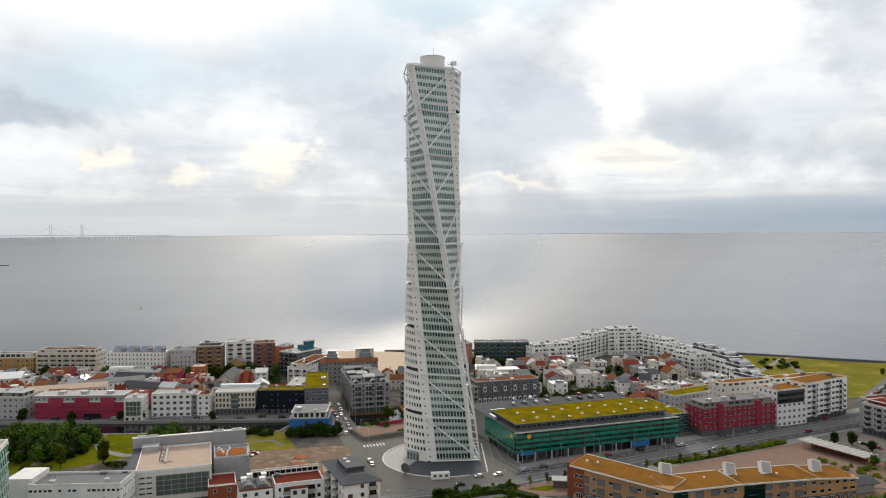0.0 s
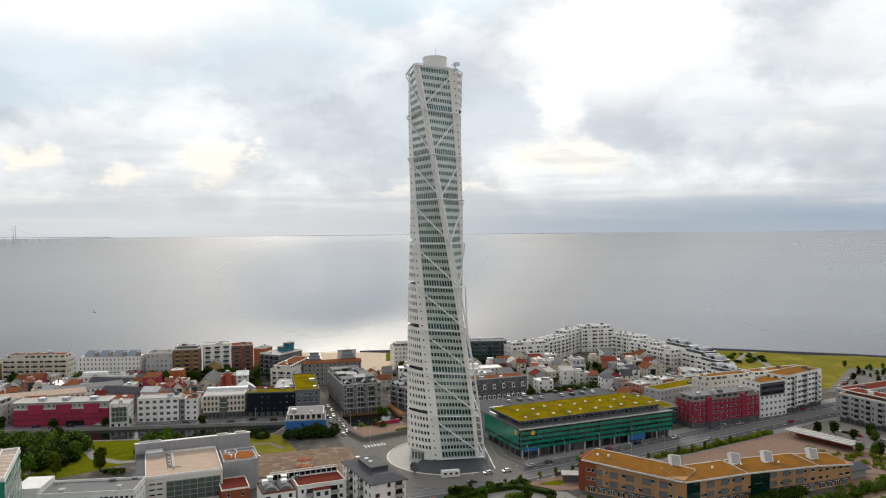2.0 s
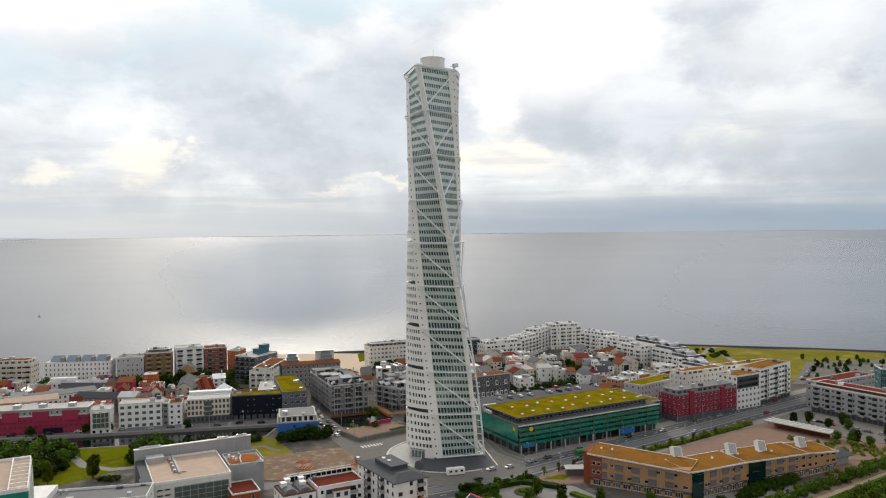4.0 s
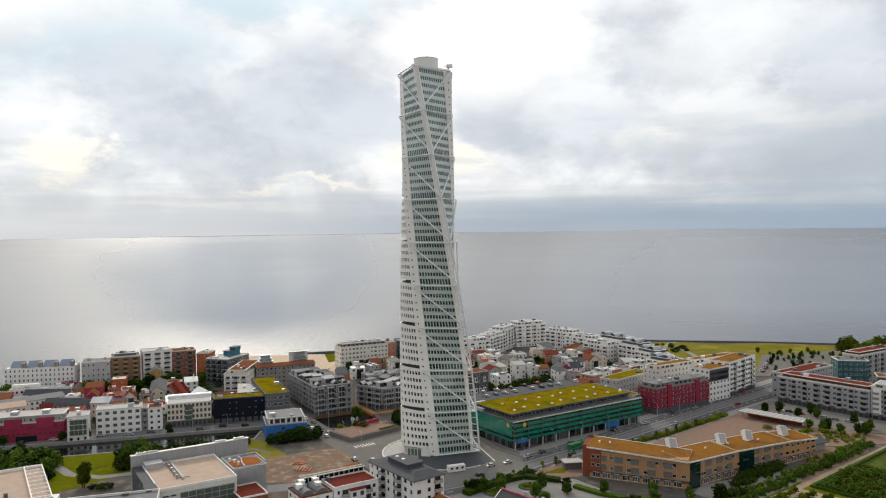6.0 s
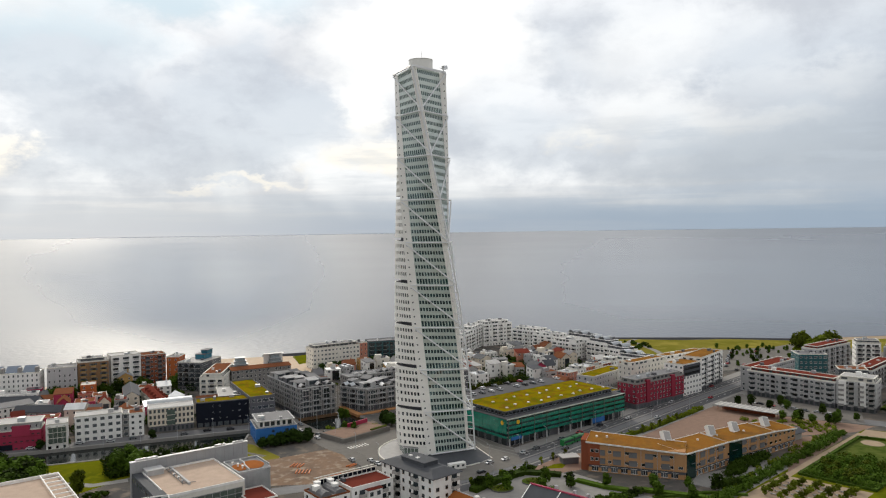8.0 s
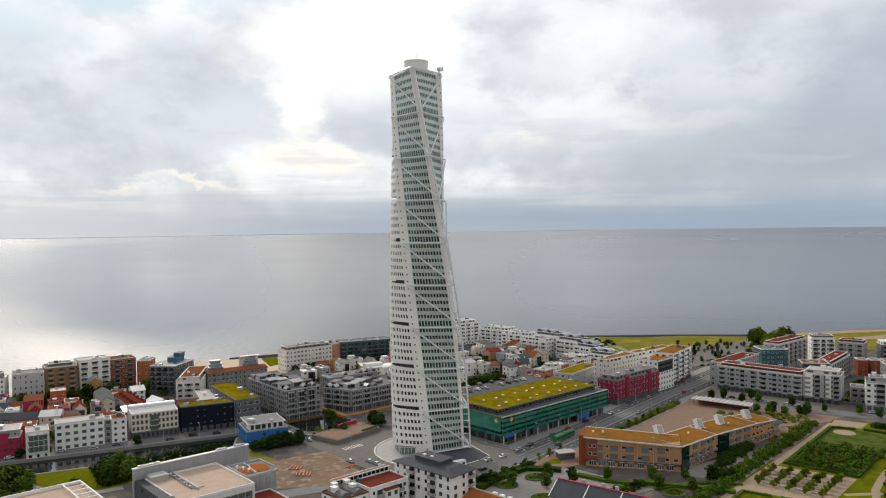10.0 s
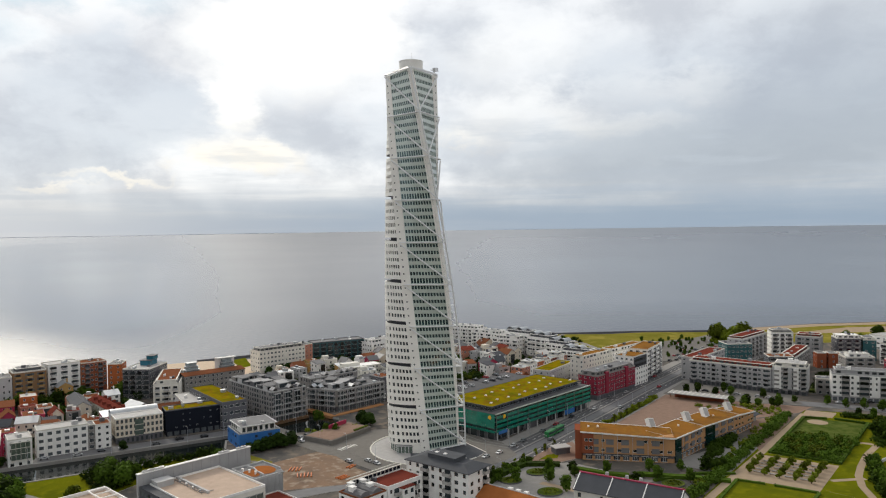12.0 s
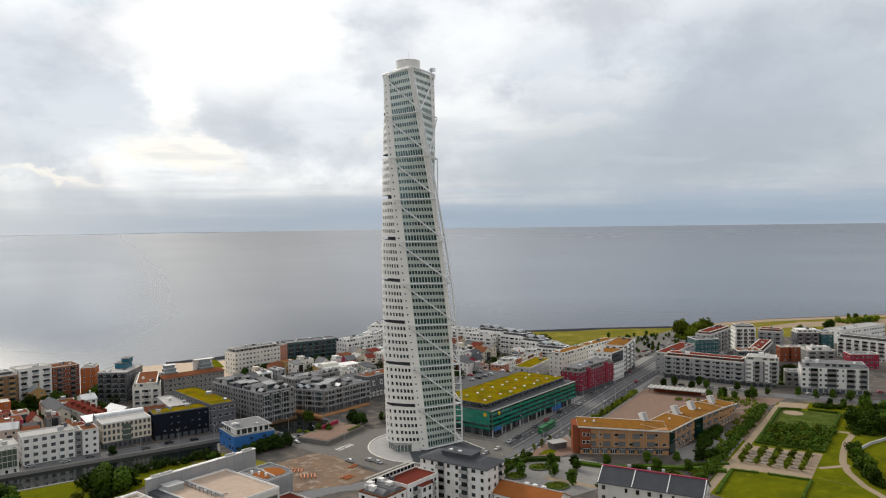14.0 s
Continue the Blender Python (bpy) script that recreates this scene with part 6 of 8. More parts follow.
def scatter(count, x0, x1, y0, y1, seed, tall=(6.5, 10.5), gap=9.0, walls=WALLS_WEST):
    rnd = random.Random(seed)
    made = 0
    for _ in range(count * 40):
        if made >= count:
            break
        x, y = rnd.uniform(x0, x1), rnd.uniform(y0, y1)
        if any((x - a) ** 2 + (y - c) ** 2 < (r + gap * 0.62) ** 2 for a, c, r in taken):
            continue
        w, d = rnd.uniform(6, 11), rnd.uniform(7, 12)
        wl, rf, kind = rnd.choice(walls), rnd.choice(roofs if walls is WALLS_WEST else ROOFS_EAST), rnd.choice(("flat", "flat", "x", "y", "mono"))
        if kind == "flat":
            rf = rnd.choice(("roofpale", "roofgrey", "terracotta", "zinc", "red" if walls is WALLS_WEST else "zinc"))
        small_house(f"{colour_word[wl]} rendered house with a {roof_word[rf]}", x, y, w, d, rnd.uniform(*tall), wl, rf, kind, rnd.choice((0, 4, 8, 14, -10)), seed + made)
        taken.append((x, y, max(w, d) * 0.5))
        made += 1


scatter(72, -330, -104, 458, 552, 300, (6.0, 10.0), 5.5)
scatter(56, 34, 190, 482, 592, 400, (6.0, 9.5), 5.5, WALLS_EAST)
scatter(12, -34, 36, 505, 582, 500, (6, 9), 7, WALLS_EAST)
scatter(14, -560, -345, 445, 600, 600, (8, 13), 14)
small_house("white hall with a pale flat roof", 46, 540, 30, 12, 8, "offwhite", "white", "flat", 8, 700)
small_house("row of small houses with steep red roofs", 108, 446, 16, 10, 6, "brick", "red", "x", 20, 701)
small_house("row of small houses with steep red roofs", 126, 452, 12, 10, 6, "brick", "terracotta", "y", 20, 702)

# ---- foreground blocks ----
# white office with a gravel roof behind a high screen wall
m, L = site((-119, 299.5), (-91.2, 307.8))
b = thing("office_building", "white panelled office with a beige gravel roof terrace", "office building", m)
tier(b, 0, 0, L, 34, -0.5, 12.2, "offwhite", 4, 4.4, (1.6, 0.35), 1.3, "", "darkgrey", 0.1, random.Random(9))
flat_roof(b, 0, 0, L, 34, 12.2, "gravelroof", "white", 0.9, 0)
part("glazing", Shape().box(7.6, -0.12, 2.2, L - 0.9, 0.1, 10.4).mesh("glazing", "sageglass"), b, "large glazed front")
for k in range(5):
    part("mullion", Shape().box(7.6, -0.25, 2.2 + k * 2.0, L - 0.9, -0.12, 2.36 + k * 2.0).mesh("mullion", "palegrey"), b)
for k in range(8):
    part("glazing_bar", Shape().box(7.6 + k * 2.9, -0.2, 2.4, 7.72 + k * 2.9, -0.12, 10.2).mesh("glazing_bar", "lightgrey"), b)
for i in range(2):
    for k in range(5):
        part("slit_window", Shape().box(1.4 + 2.7 * i, -0.08, 1.2 + k * 2.1, 3.5 + 2.7 * i, 0.05, 1.7 + k * 2.1).mesh("slit_window", "black"), b)
for k in range(6):
    part("panel_joint", Shape().box(0.2, -0.03, 1.0 + k * 2.1, 7.4, 0.0, 1.05 + k * 2.1).mesh("panel_joint", "grey"), b)
for k in range(4):
    part("slit_window", Shape().box(L - 0.02, 4 + 7 * k, 8.2, L + 0.06, 8.5 + 7 * k, 8.9).mesh("slit_window", "black"), b)
part("screen_wall", Shape().box(-4, 35.2, -0.5, 44.3, 36.4, 17.0).mesh("screen_wall", "palegrey"), b, "tall pale grey screen wall")
part("screen_cap", Shape().box(-4.2, 35.0, 17.0, 44.5, 36.6, 17.3).mesh("screen_cap", "white"), b)
for k in range(12):
    part("panel_joint", Shape().box(-2 + 4 * k, 35.15, 12, -1.92 + 4 * k, 35.2, 17.0).mesh("panel_joint", "grey"), b)
part("stair_tower", Shape().box(-4.6, -1.2, -0.5, -0.1, 6, 13.6).mesh("stair_tower", "slate"), b, "dark clad stair tower")
for k in range(6):
    for x in (-4.3, -2.2):
        part("dark_panel", Shape().box(x, -1.28, 0.6 + k * 2.1, x + 1.7, -1.2, 2.2 + k * 2.1).mesh("dark_panel", "darkgrey"), b)
part("side_wing", Shape().box(-3.6, 6.2, -0.5, -0.1, 35.0, 12.6).mesh("side_wing", "slate"), b, "dark clad side wing")
for k in range(9):
    part("side_window", Shape().box(-3.68, 8 + 3 * k, 9.6, -3.6, 9.6 + 3 * k, 11.4).mesh("side_window", "greyglass"), b)
part("inner_parapet", Shape().box(10.4, 9, 12.3, 11.2, 34, 13.3).mesh("inner_parapet", "lightgrey"), b)
part("roof_store", Shape().box(0.5, 28.5, 12.3, 7, 33.6, 14.4).box(0.3, 28.3, 14.4, 7.2, 33.8, 14.6).mesh("roof_store", "lightgrey"), b)
for k in range(4):
    part("roof_vent", Shape().tube((9.4, 13 + 5.1 * k, 12.3), (9.4, 13 + 5.1 * k, 13.2), 0.3, 8).tube((9.4, 13 + 5.1 * k, 13.2), (9.4, 13 + 5.1 * k, 13.35), 0.45, 8).mesh("roof_vent", "zinc"), b)
part("roof_pipe", Shape().tube((9.0, 11, 12.7), (9.0, 32, 12.7), 0.16, 6).tube((9.0, 11, 12.7), (13.5, 10.2, 12.7), 0.16, 6).mesh("roof_pipe", "grey"), b)
for k in range(9):
    part("roof_post", Shape().tube((8.4, 10 + 2.6 * k, 12.3), (8.4, 10 + 2.6 * k, 14.6), 0.06, 4).mesh("roof_post", "darkgrey"), b)
for x in (-2, 2, 30, 38):
    part("roof_frame", Shape().box(x, 35.3, 17.3, x + 4.6, 35.45, 17.95).box(x, 36.1, 17.3, x + 4.6, 36.25, 17.95).mesh("roof_frame", "metal"), b)
m, L = site((-92.6, 316.4), (-78.5, 320.6))
b = thing("annexe", "corrugated grey metal annexe with a sunken brown roof court", "annexe", m)
body = Shape()
outline = [(0, 0), (L - 5, 0)] + [(L - 5 + 5 * math.sin(k * math.pi / 12), 5 - 5 * math.cos(k * math.pi / 12)) for k in range(1, 7)] + [(L, 18), (0, 18)]
body.prism(outline, -0.5, 12.2)
part("wall", body.mesh("wall", "zinc"), b)
ribs = Shape()
for (ax, ay), (bx, by) in zip(outline, outline[1:]):
    n = max(1, int(math.hypot(bx - ax, by - ay) / 0.6))
    for k in range(n):
        x, y = ax + (bx - ax) * k / n, ay + (by - ay) * k / n
        ribs.tube((x, y, -0.3), (x, y, 12.2), 0.13, 5)
part("corrugation", ribs.mesh("corrugation", "zinc"), b, "upright metal corrugation")["kind"] = "stuff"
part("parapet", Shape().box(0, 0, 12.2, L - 4.5, 0.35, 13.0).box(0, 17.6, 12.2, L, 18, 13.0).box(0, 0.35, 12.2, 0.35, 17.6, 13.0).box(L - 0.35, 4.5, 12.2, L, 17.6, 13.0).mesh("parapet", "lightgrey"), b)
part("roof", Shape().box(0.5, 0.5, 12.2, L - 0.9, 17.5, 12.35).mesh("roof", "roofgrey"), b)
part("roof_court", Shape().prism(ellipse(L * 0.62, 8.6, 4.4, 5.6), 12.3, 12.5).mesh("roof_court", "rust"), b, "oval rust-brown roof court")
part("roof_court", Shape().prism(ellipse(L * 0.22, 8.0, 2.6, 4.4), 12.3, 12.52).mesh("roof_court", "rust"), b, "oval rust-brown roof court")
part("inner_wall", Shape().prism(strip([(5.0, 2), (5.6, 8), (6.8, 12), (6.4, 16)], 0.5), 12.3, 13.2).mesh("inner_wall", "lightgrey"), b, "curved grey wall between the roof courts")
for x, y in ((3.2, 9.5), (3.8, 6.0), (2.0, 12.5)):
    part("vent_cap", Shape().tube((x, y, 12.4), (x, y, 13.5), 0.35, 8).tube((x, y, 13.5), (x, y, 13.8), 0.55, 8).mesh("vent_cap", "white"), b)
apartment("low building with a dull red roof and walls", (-90, 298.5), (-79.6, 301.6), 15, 6.6, "brick", "red", 2, 4.0, seed=151, units=0, edge="white", name="low_building", category="building")

# low white office and its taller glazed neighbour
m, L = site((-152, 282), (-118, 283))
b = thing("office_building", "low white office with ribbon windows and a grey flat roof", "office building", m)
tier(b, 0, 0, L, 15, -0.5, 13.0, "white", 4, 1.7, (1.1, 0.9), 1.3, "swe", "darkgrey", 0.25, random.Random(12))
flat_roof(b, 0, 0, L, 15, 13.0, "roofgrey", "white", 1.0, 3, random.Random(13))
part("plant_room", Shape().box(-9, 2, -0.5, 0.5, 16, 15.5).mesh("plant_room", "white"), b)
for x in (2.5, 4.5):
    part("vent_pipe", Shape().tube((x, 12, 13), (x, 12, 14.4), 0.4, 8).mesh("vent_pipe", "zinc"), b)

m, L = site((-177, 220), (-139, 232))
b = thing("office_tower", "tall green-glazed office with pale diagonal bracing", "office building", m)
tier(b, 0, 0, L, 35, -0.5, 34.8, "greenglass", 10, 2.4, (2.1, 2.9), 0.3, "n", "white", 0.0, random.Random(16), "wall")
for k in range(11):
    part("floor_edge", Shape().box(L, -0.1, k * 3.45, L + 0.25, 35.1, k * 3.45 + 0.3).box(-0.1, 35, k * 3.45, L, 35.25, k * 3.45 + 0.3).mesh("floor_edge", "lightgrey"), b)
for k in range(12):
    part("brace", Shape().tube((L + 0.4, 3 * k - 4 if k else 0, 34), (L + 0.4, 3 * k + 6, 6), 0.13, 5).mesh("brace", "white"), b)
    part("brace", Shape().tube((L - 3 * k, 35.4, 34), (L - 3 * k - 8, 35.4, 6), 0.13, 5).mesh("brace", "white"), b)
flat_roof(b, 0, 0, L, 35, 34.8, "gravelroof", "white", 1.1, 3, random.Random(17))
for k in range(9):
    part("roof_beam", Shape().box(L - 5, 2 + 4 * k, 35.6, L - 0.3, 2.3 + 4 * k, 35.9).mesh("roof_beam", "white"), b)
part("roof_beam", Shape().box(L - 5.2, 0.3, 35.6, L - 4.9, 34.7, 35.95).mesh("roof_beam", "white"), b)

# white house with a dark hipped roof, near the crossing
m, L = site((-42.4, 286.4), (-31.2, 259.2))
b = thing("apartment_building", "white rendered house with corner balconies and a dark grey roof", "apartment building", m)
tier(b, 0, 0, L, 13, -0.5, 20.4, "white", 7, 3.4, (1.3, 1.5), 0.9, "swe", "brown", 0.12, random.Random(14))
s = Shape()
z0, z1, o = 20.4, 22.0, 0.7
lo = [(-o, -o, z0), (L + o, -o, z0), (L + o, 13 + o, z0), (-o, 13 + o, z0)]
hi = [(4.5, 3.5, z1), (L - 4.5, 3.5, z1), (L - 4.5, 9.5, z1), (4.5, 9.5, z1)]
for i in range(4):
    j = (i + 1) % 4
    s.face([lo[i], lo[j], hi[j], hi[i]])
s.face(hi)
s.face([(x, y, z - 0.25) for x, y, z in lo[::-1]])
for i in range(4):
    j = (i + 1) % 4
    s.face([(lo[i][0], lo[i][1], z0 - 0.25), (lo[j][0], lo[j][1], z0 - 0.25), lo[j], lo[i]])
part("roof", s.mesh("roof", "slate"), b, "dark grey sheet-metal hipped roof")
part("roof_house", Shape().box(8, 3.2, z1 - 1.0, 21, 9.8, z1 + 1.3).box(7.7, 2.9, z1 + 1.3, 21.3, 10.1, z1 + 1.5).mesh("roof_house", "slate"), b)
for x in (10, 14):
    part("roof_hatch", Shape().box(x, 5, z1 + 1.4, x + 1.2, 6.2, z1 + 1.8).mesh("roof_hatch", "white"), b)
balconies(b, [9.5, 20], [2.99 * k for k in range(1, 7)], 0.0, 3.2, 1.4, "concrete")
balconies(b, [10.2], [2.99 * k for k in range(1, 7)], 0.0, 3.0, 1.4, "concrete", 90, L)
b = apartment("white house with a wide dull red roof", (-57.6, 270.9), (-40.8, 276.3), 11.5, 16.4, "white", "red", 5, 3.0, (1.4, 1.5), edge="white", seed=152, units=1, name="house", category="house", balc=8, rail="concrete")
part("front_bay", Shape().box(5.5, -2.2, -0.5, 11.5, 0.2, 15.2).mesh("front_bay", "white"), b)
part("bay_roof", Shape().box(5.3, -2.4, 15.2, 11.7, 0.2, 15.45).mesh("bay_roof", "red"), b)
for z in (3.4, 6.6, 9.8, 13.0):
    for x in (6.2, 9.2):
        part("bay_window", Shape().box(x, -2.26, z, x + 1.4, -2.18, z + 1.5).mesh("bay_window", "glass"), b)
b = apartment("white house with grey curved roofs, white rooflights and brick-red edges", (-69.4, 267.0), (-58.2, 270.7), 12, 15.6, "white", "roofgrey", 5, 3.0, (1.3, 1.5), seed=153, units=0, edge="terracotta", name="house", category="house")
for x0, x1, y0 in ((1.0, 5.4, 1.5), (6.2, 10.6, 1.0)):
    v = Shape()
    for k in range(6):
        a0, a1 = math.pi * k / 6, math.pi * (k + 1) / 6
        xm, rr = (x0 + x1) / 2, (x1 - x0) / 2
        p, q = (xm - rr * math.cos(a0), 15.7 + 1.7 * math.sin(a0)), (xm - rr * math.cos(a1), 15.7 + 1.7 * math.sin(a1))
        v.face([(p[0], y0, p[1]), (p[0], 10.5, p[1]), (q[0], 10.5, q[1]), (q[0], y0, q[1])][::-1])
    v.face([((x0 + x1) / 2 - (x1 - x0) / 2 * math.cos(math.pi * k / 6), y0, 15.7 + 1.7 * math.sin(math.pi * k / 6)) for k in range(7)])
    part("curved_roof", v.mesh("curved_roof", "roofgrey"), b, "grey barrel roof")
for x, y in ((1.2, 6.0), (3.6, 9.5), (7.6, 4.0), (8.6, 9.0)):
    part("rooflight", Shape().box(x, y, 16.6, x + 1.8, y + 2.2, 18.2).box(x - 0.15, y - 0.15, 18.2, x + 1.95, y + 2.35, 18.4).mesh("rooflight", "white"), b)
m, L = site((-68, 279.6), (-44.4, 287.2))
b = thing("roof_gallery", "long dark roof gallery of slender posts under a pale coping", "gallery", m)
part("base", Shape().box(-0.3, -1.5, -0.5, L + 0.3, 2.6, 16.3).mesh("base", "offwhite"), b)
for k in range(13):
    x = 0.2 + k * (L - 0.5) / 12
    part("post", Shape().box(x, 0, 16.3, x + 0.22, 0.22, 18.3).mesh("post", "offwhite"), b)
part("beam", Shape().box(-0.3, -0.15, 18.3, L + 0.3, 0.35, 18.6).box(-0.3, 2.2, 18.3, L + 0.3, 2.6, 18.6).mesh("beam", "offwhite"), b)
part("glazing", Shape().box(0, 0.4, 16.3, L, 0.5, 18.3).mesh("glazing", "black"), b, "dark glazing between the posts")
m, L = site((-27.0, 260.2), (-18.4, 236.8))
b = thing("hall", "white hall under a rust-orange pitched roof", "hall", m)
tier(b, 0, 0, L, 12, -0.5, 11.0, "white", 3, 3.4, (1.4, 1.5), 0.9, "swe", "brown", 0.1, random.Random(154))
gable_roof(b, 0, 0, L, 12, 11.0, 3.0, "rust", "x", "white", 0.5, "rust-orange roof")
part("ridge", Shape().box(-0.5, 5.8, 14.0, L + 0.5, 6.2, 14.35).mesh("ridge", "lightgrey"), b)
for x in (9, 12.5, 16):
    part("rooflight", Shape().box(x, 6.4, 13.4, x + 1.6, 7.8, 14.5).mesh("rooflight", "white"), b)

# terrace of three under a slate roof
m, L = site((-17.9, 216.4), (-2.5, 187.2))
b = thing("terraced_house", "pale brick terrace under a dark slate roof with red ridge", "house", m)
tier(b, 0, 0, L, 11, -0.5, 25.4, "offwhite", 8, 3.4, (1.2, 1.5), 0.9, "swe", "brown", 0.1, random.Random(15))
gable_roof(b, 0, 0, L, 11, 25.4, 3.6, "slate", "x", "white", 0.4, "dark slate roof")
for k in (0, 1 / 3, 2 / 3, 1):
    s = Shape()
    x = k * L
    s.face([(x - 0.17, -0.5, 25.5), (x + 0.17, -0.5, 25.5), (x + 0.17, 5.5, 29.47), (x - 0.17, 5.5, 29.47)])
    s.face([(x - 0.17, 11.5, 25.5), (x - 0.17, 5.5, 29.47), (x + 0.17, 5.5, 29.47), (x + 0.17, 11.5, 25.5)])
    part("party_wall", s.mesh("party_wall", "white"), b)
part("ridge", Shape().box(-0.4, 5.3, 29.15, L + 0.4, 6.0, 29.5).mesh("ridge", "crimson"), b)
for x in (8, 14.5, 19):
    part("chimney", Shape().box(x, 6.4, 27.5, x + 0.9, 7.3, 30.2).mesh("chimney", "lightgrey"), b)

# ---- the school with its dry orange roof ----
b = thing("school_building", "tan brick school with a rust-orange sedum roof", "school", pose(0, 0, 0))
fronts = [(55.5, 300.5), (87, 274.5), (116, 283.5), (150, 291), (168, 296)]
depths = [13, 13, 13, 12, 10]
heights = [13.2, 11.4, 10.8, 10.2, 8.6]
for i in range(4):
    p, q = Vector(fronts[i]), Vector(fronts[i + 1])
    m, L = site(fronts[i], fronts[i + 1])
    holder = part("wing", Shape().box(0, 0.3, -0.5, L, 0.6, 2).mesh("wing", "tanbrick"), b, "brick wing", m)
    H = (heights[i] + heights[i + 1]) / 2
    tier(holder, 0, 0, L, depths[i], 3.2, H - 0.3, "tanbrick", 2, 3.4, (2.1, 1.3), 1.1, "swe" if i == 0 else "sw", "white", 0.1, random.Random(20 + i)).name = "brick_wall"
    g = Shape().box(0.3, 0.4, -0.5, L, depths[i], 3.2)
    part("ground_floor", g.mesh("ground_floor", "darkgrey"), holder)
    for x in np.arange(1.5, L - 2.5, 4.2):
        part("shop_window", Shape().box(x, 0.25, 0.5, x + 2.8, 0.42, 2.6).mesh("shop_window", "greyglass"), holder)
        part("window_bar", Shape().box(x - 0.1, 0.18, 0.4, x + 2.9, 0.26, 0.55).box(x - 0.1, 0.18, 2.55, x + 2.9, 0.26, 2.7).box(x + 0.9, 0.18, 0.55, x + 1.0, 0.26, 2.55).box(x + 1.9, 0.18, 0.55, x + 2.0, 0.26, 2.55).mesh("window_bar", "white"), holder)
    part("plinth_band", Shape().box(0, -0.1, 3.0, L, 0.05, 3.3).mesh("plinth_band", "slate"), holder)
    if i < 3:
        for x in np.arange(5.6, L - 4, 6.8):
            for z in (3.9, 7.6):
                part("sun_blind", Shape().box(x - 1.7, -0.22, z, x + 1.7, -0.02, z + 2.3).box(x - 1.8, -0.5, z + 2.3, x + 1.8, -0.02, z + 2.42).mesh("sun_blind", "roofgrey"), holder, "blue-grey sun blind")
        for x in np.arange(9.0, L - 1, 6.8):
            part("downpipe", Shape().tube((x, -0.12, 0), (x, -0.12, H), 0.09, 5).mesh("downpipe", "zinc"), holder)
    if i == 0:
        part("red_end", Shape().box(-0.2, -0.25, 3.2, 5, 13.2, H + 0.2).mesh("red_end", "brick"), holder, "dark red brick end")
        part("stair_block", Shape().box(-3.4, 1.6, -0.5, -0.2, 12.6, H + 0.9).box(-3.6, 1.4, H + 0.9, 0.0, 12.8, H + 1.2).mesh("stair_block", "brick"), holder, "dark red brick stair block")
        for z in (4.4, 8.0):
            for x in (1.0, 3.0):
                part("end_window", window_mesh(1.5, 1.5), holder, "", pose(x + 0.75, -0.26, z + 0.75))
    if i == 1:
        part("stair_glass", Shape().box(1, -0.3, 0, 7, 0.4, H).mesh("stair_glass", "deepglass"), holder, "tall dark glazed stairwell")
    if i == 2:
        part("stair_glass", Shape().box(2, -0.3, 0, 11, 0.4, H - 0.5).mesh("stair_glass", "deepglass"), holder, "tall dark glazed stairwell")
    r = Shape()
    o = 1.0
    z0, z1 = heights[i] + 0.2, heights[i + 1] + 0.2
    n = depths[i]
    d0 = 0.0 if i else o
    deck = [(-d0, -o, z0), (L, -o, z1), (L, n + o, z1 + 0.9), (-d0, n + o, z0 + 0.9)]
    r.face(deck)
    r.face([(x, y, z - 0.3) for x, y, z in deck[::-1]])
    part("roof", r.mesh("roof", "orangesedum"), holder, "rust-orange sedum roof")
    e = Shape()
    for j in range(4):
        a, c = deck[j], deck[(j + 1) % 4]
        e.face([(a[0], a[1], a[2] - 0.5), (c[0], c[1], c[2] - 0.5), (c[0], c[1], c[2] + 0.18), (a[0], a[1], a[2] + 0.18)])
    e.tube(deck[0], deck[1], 0.22, 5)
    e.tube(deck[2], deck[3], 0.2, 5)
    part("roof_edge", e.mesh("roof_edge", "white"), holder)
# gusset between the first two wings
wedge = Shape()
wedge.face([(87, 274.5, 11.62), (91.3, 286.9, 12.5), (95.2, 284.6, 12.5)])
part("roof_gusset", wedge.mesh("roof_gusset", "orangesedum"), b)
for x, y, z in ((90, 291, 11.6), (116, 293, 10.9), (131, 295, 10.6), (153, 299, 9.8)):
    h = part("roof_hood", Shape().box(-2.3, -1.0, -0.6, 2.3, 1.0, 5.0).mesh("roof_hood", "white"), b, "leaning white roof light", pose(x, y, z, -30, 12, 10))
    part("glass", Shape().box(-1.9, -1.08, 0.4, 1.9, -1.0, 4.6).mesh("glass", "roofpale"), h)
for x, y, z in ((62, 304, 13.6), (66, 302, 13.6), (104, 288, 11.6), (118, 292, 11.2), (135, 294, 10.8)):
    part("roof_vent", Shape().tube((x, y, z - 0.5), (x, y, z + 0.8), 0.5, 8).mesh("roof_vent", "white"), b)
m, L = site((166, 300), (182, 304))
b = thing("pavilion", "small grey pavilion with a folded dark roof", "pavilion", m)
part("wall", Shape().box(0, 0, -0.3, 14, 8, 4).mesh("wall", "concrete"), b)
gable_roof(b, -1, -1, 15, 9, 4, 1.4, "slate", "x", "grey", 0.6)
m, L = site((49.6, 312.8), (56.4, 311.6))
b = thing("kiosk", "small grey flat-roofed kiosk beside the road", "kiosk", m)
part("wall", Shape().box(0, 0, -0.3, 7.5, 5, 3).mesh("wall", "darkgrey"), b)
part("roof", Shape().box(-0.6, -0.6, 3, 8.1, 5.6, 3.3).mesh("roof", "roofpale"), b)

# long canopy on the square
m, L = site((180.5, 368.6), (196.5, 337))
b = thing("bus_canopy", "long pale bus canopy with white ribs", "canopy", m)
part("roof", Shape().box(0, -1.5, 3.4, L, 8, 3.7).mesh("roof", "roofpale"), b)
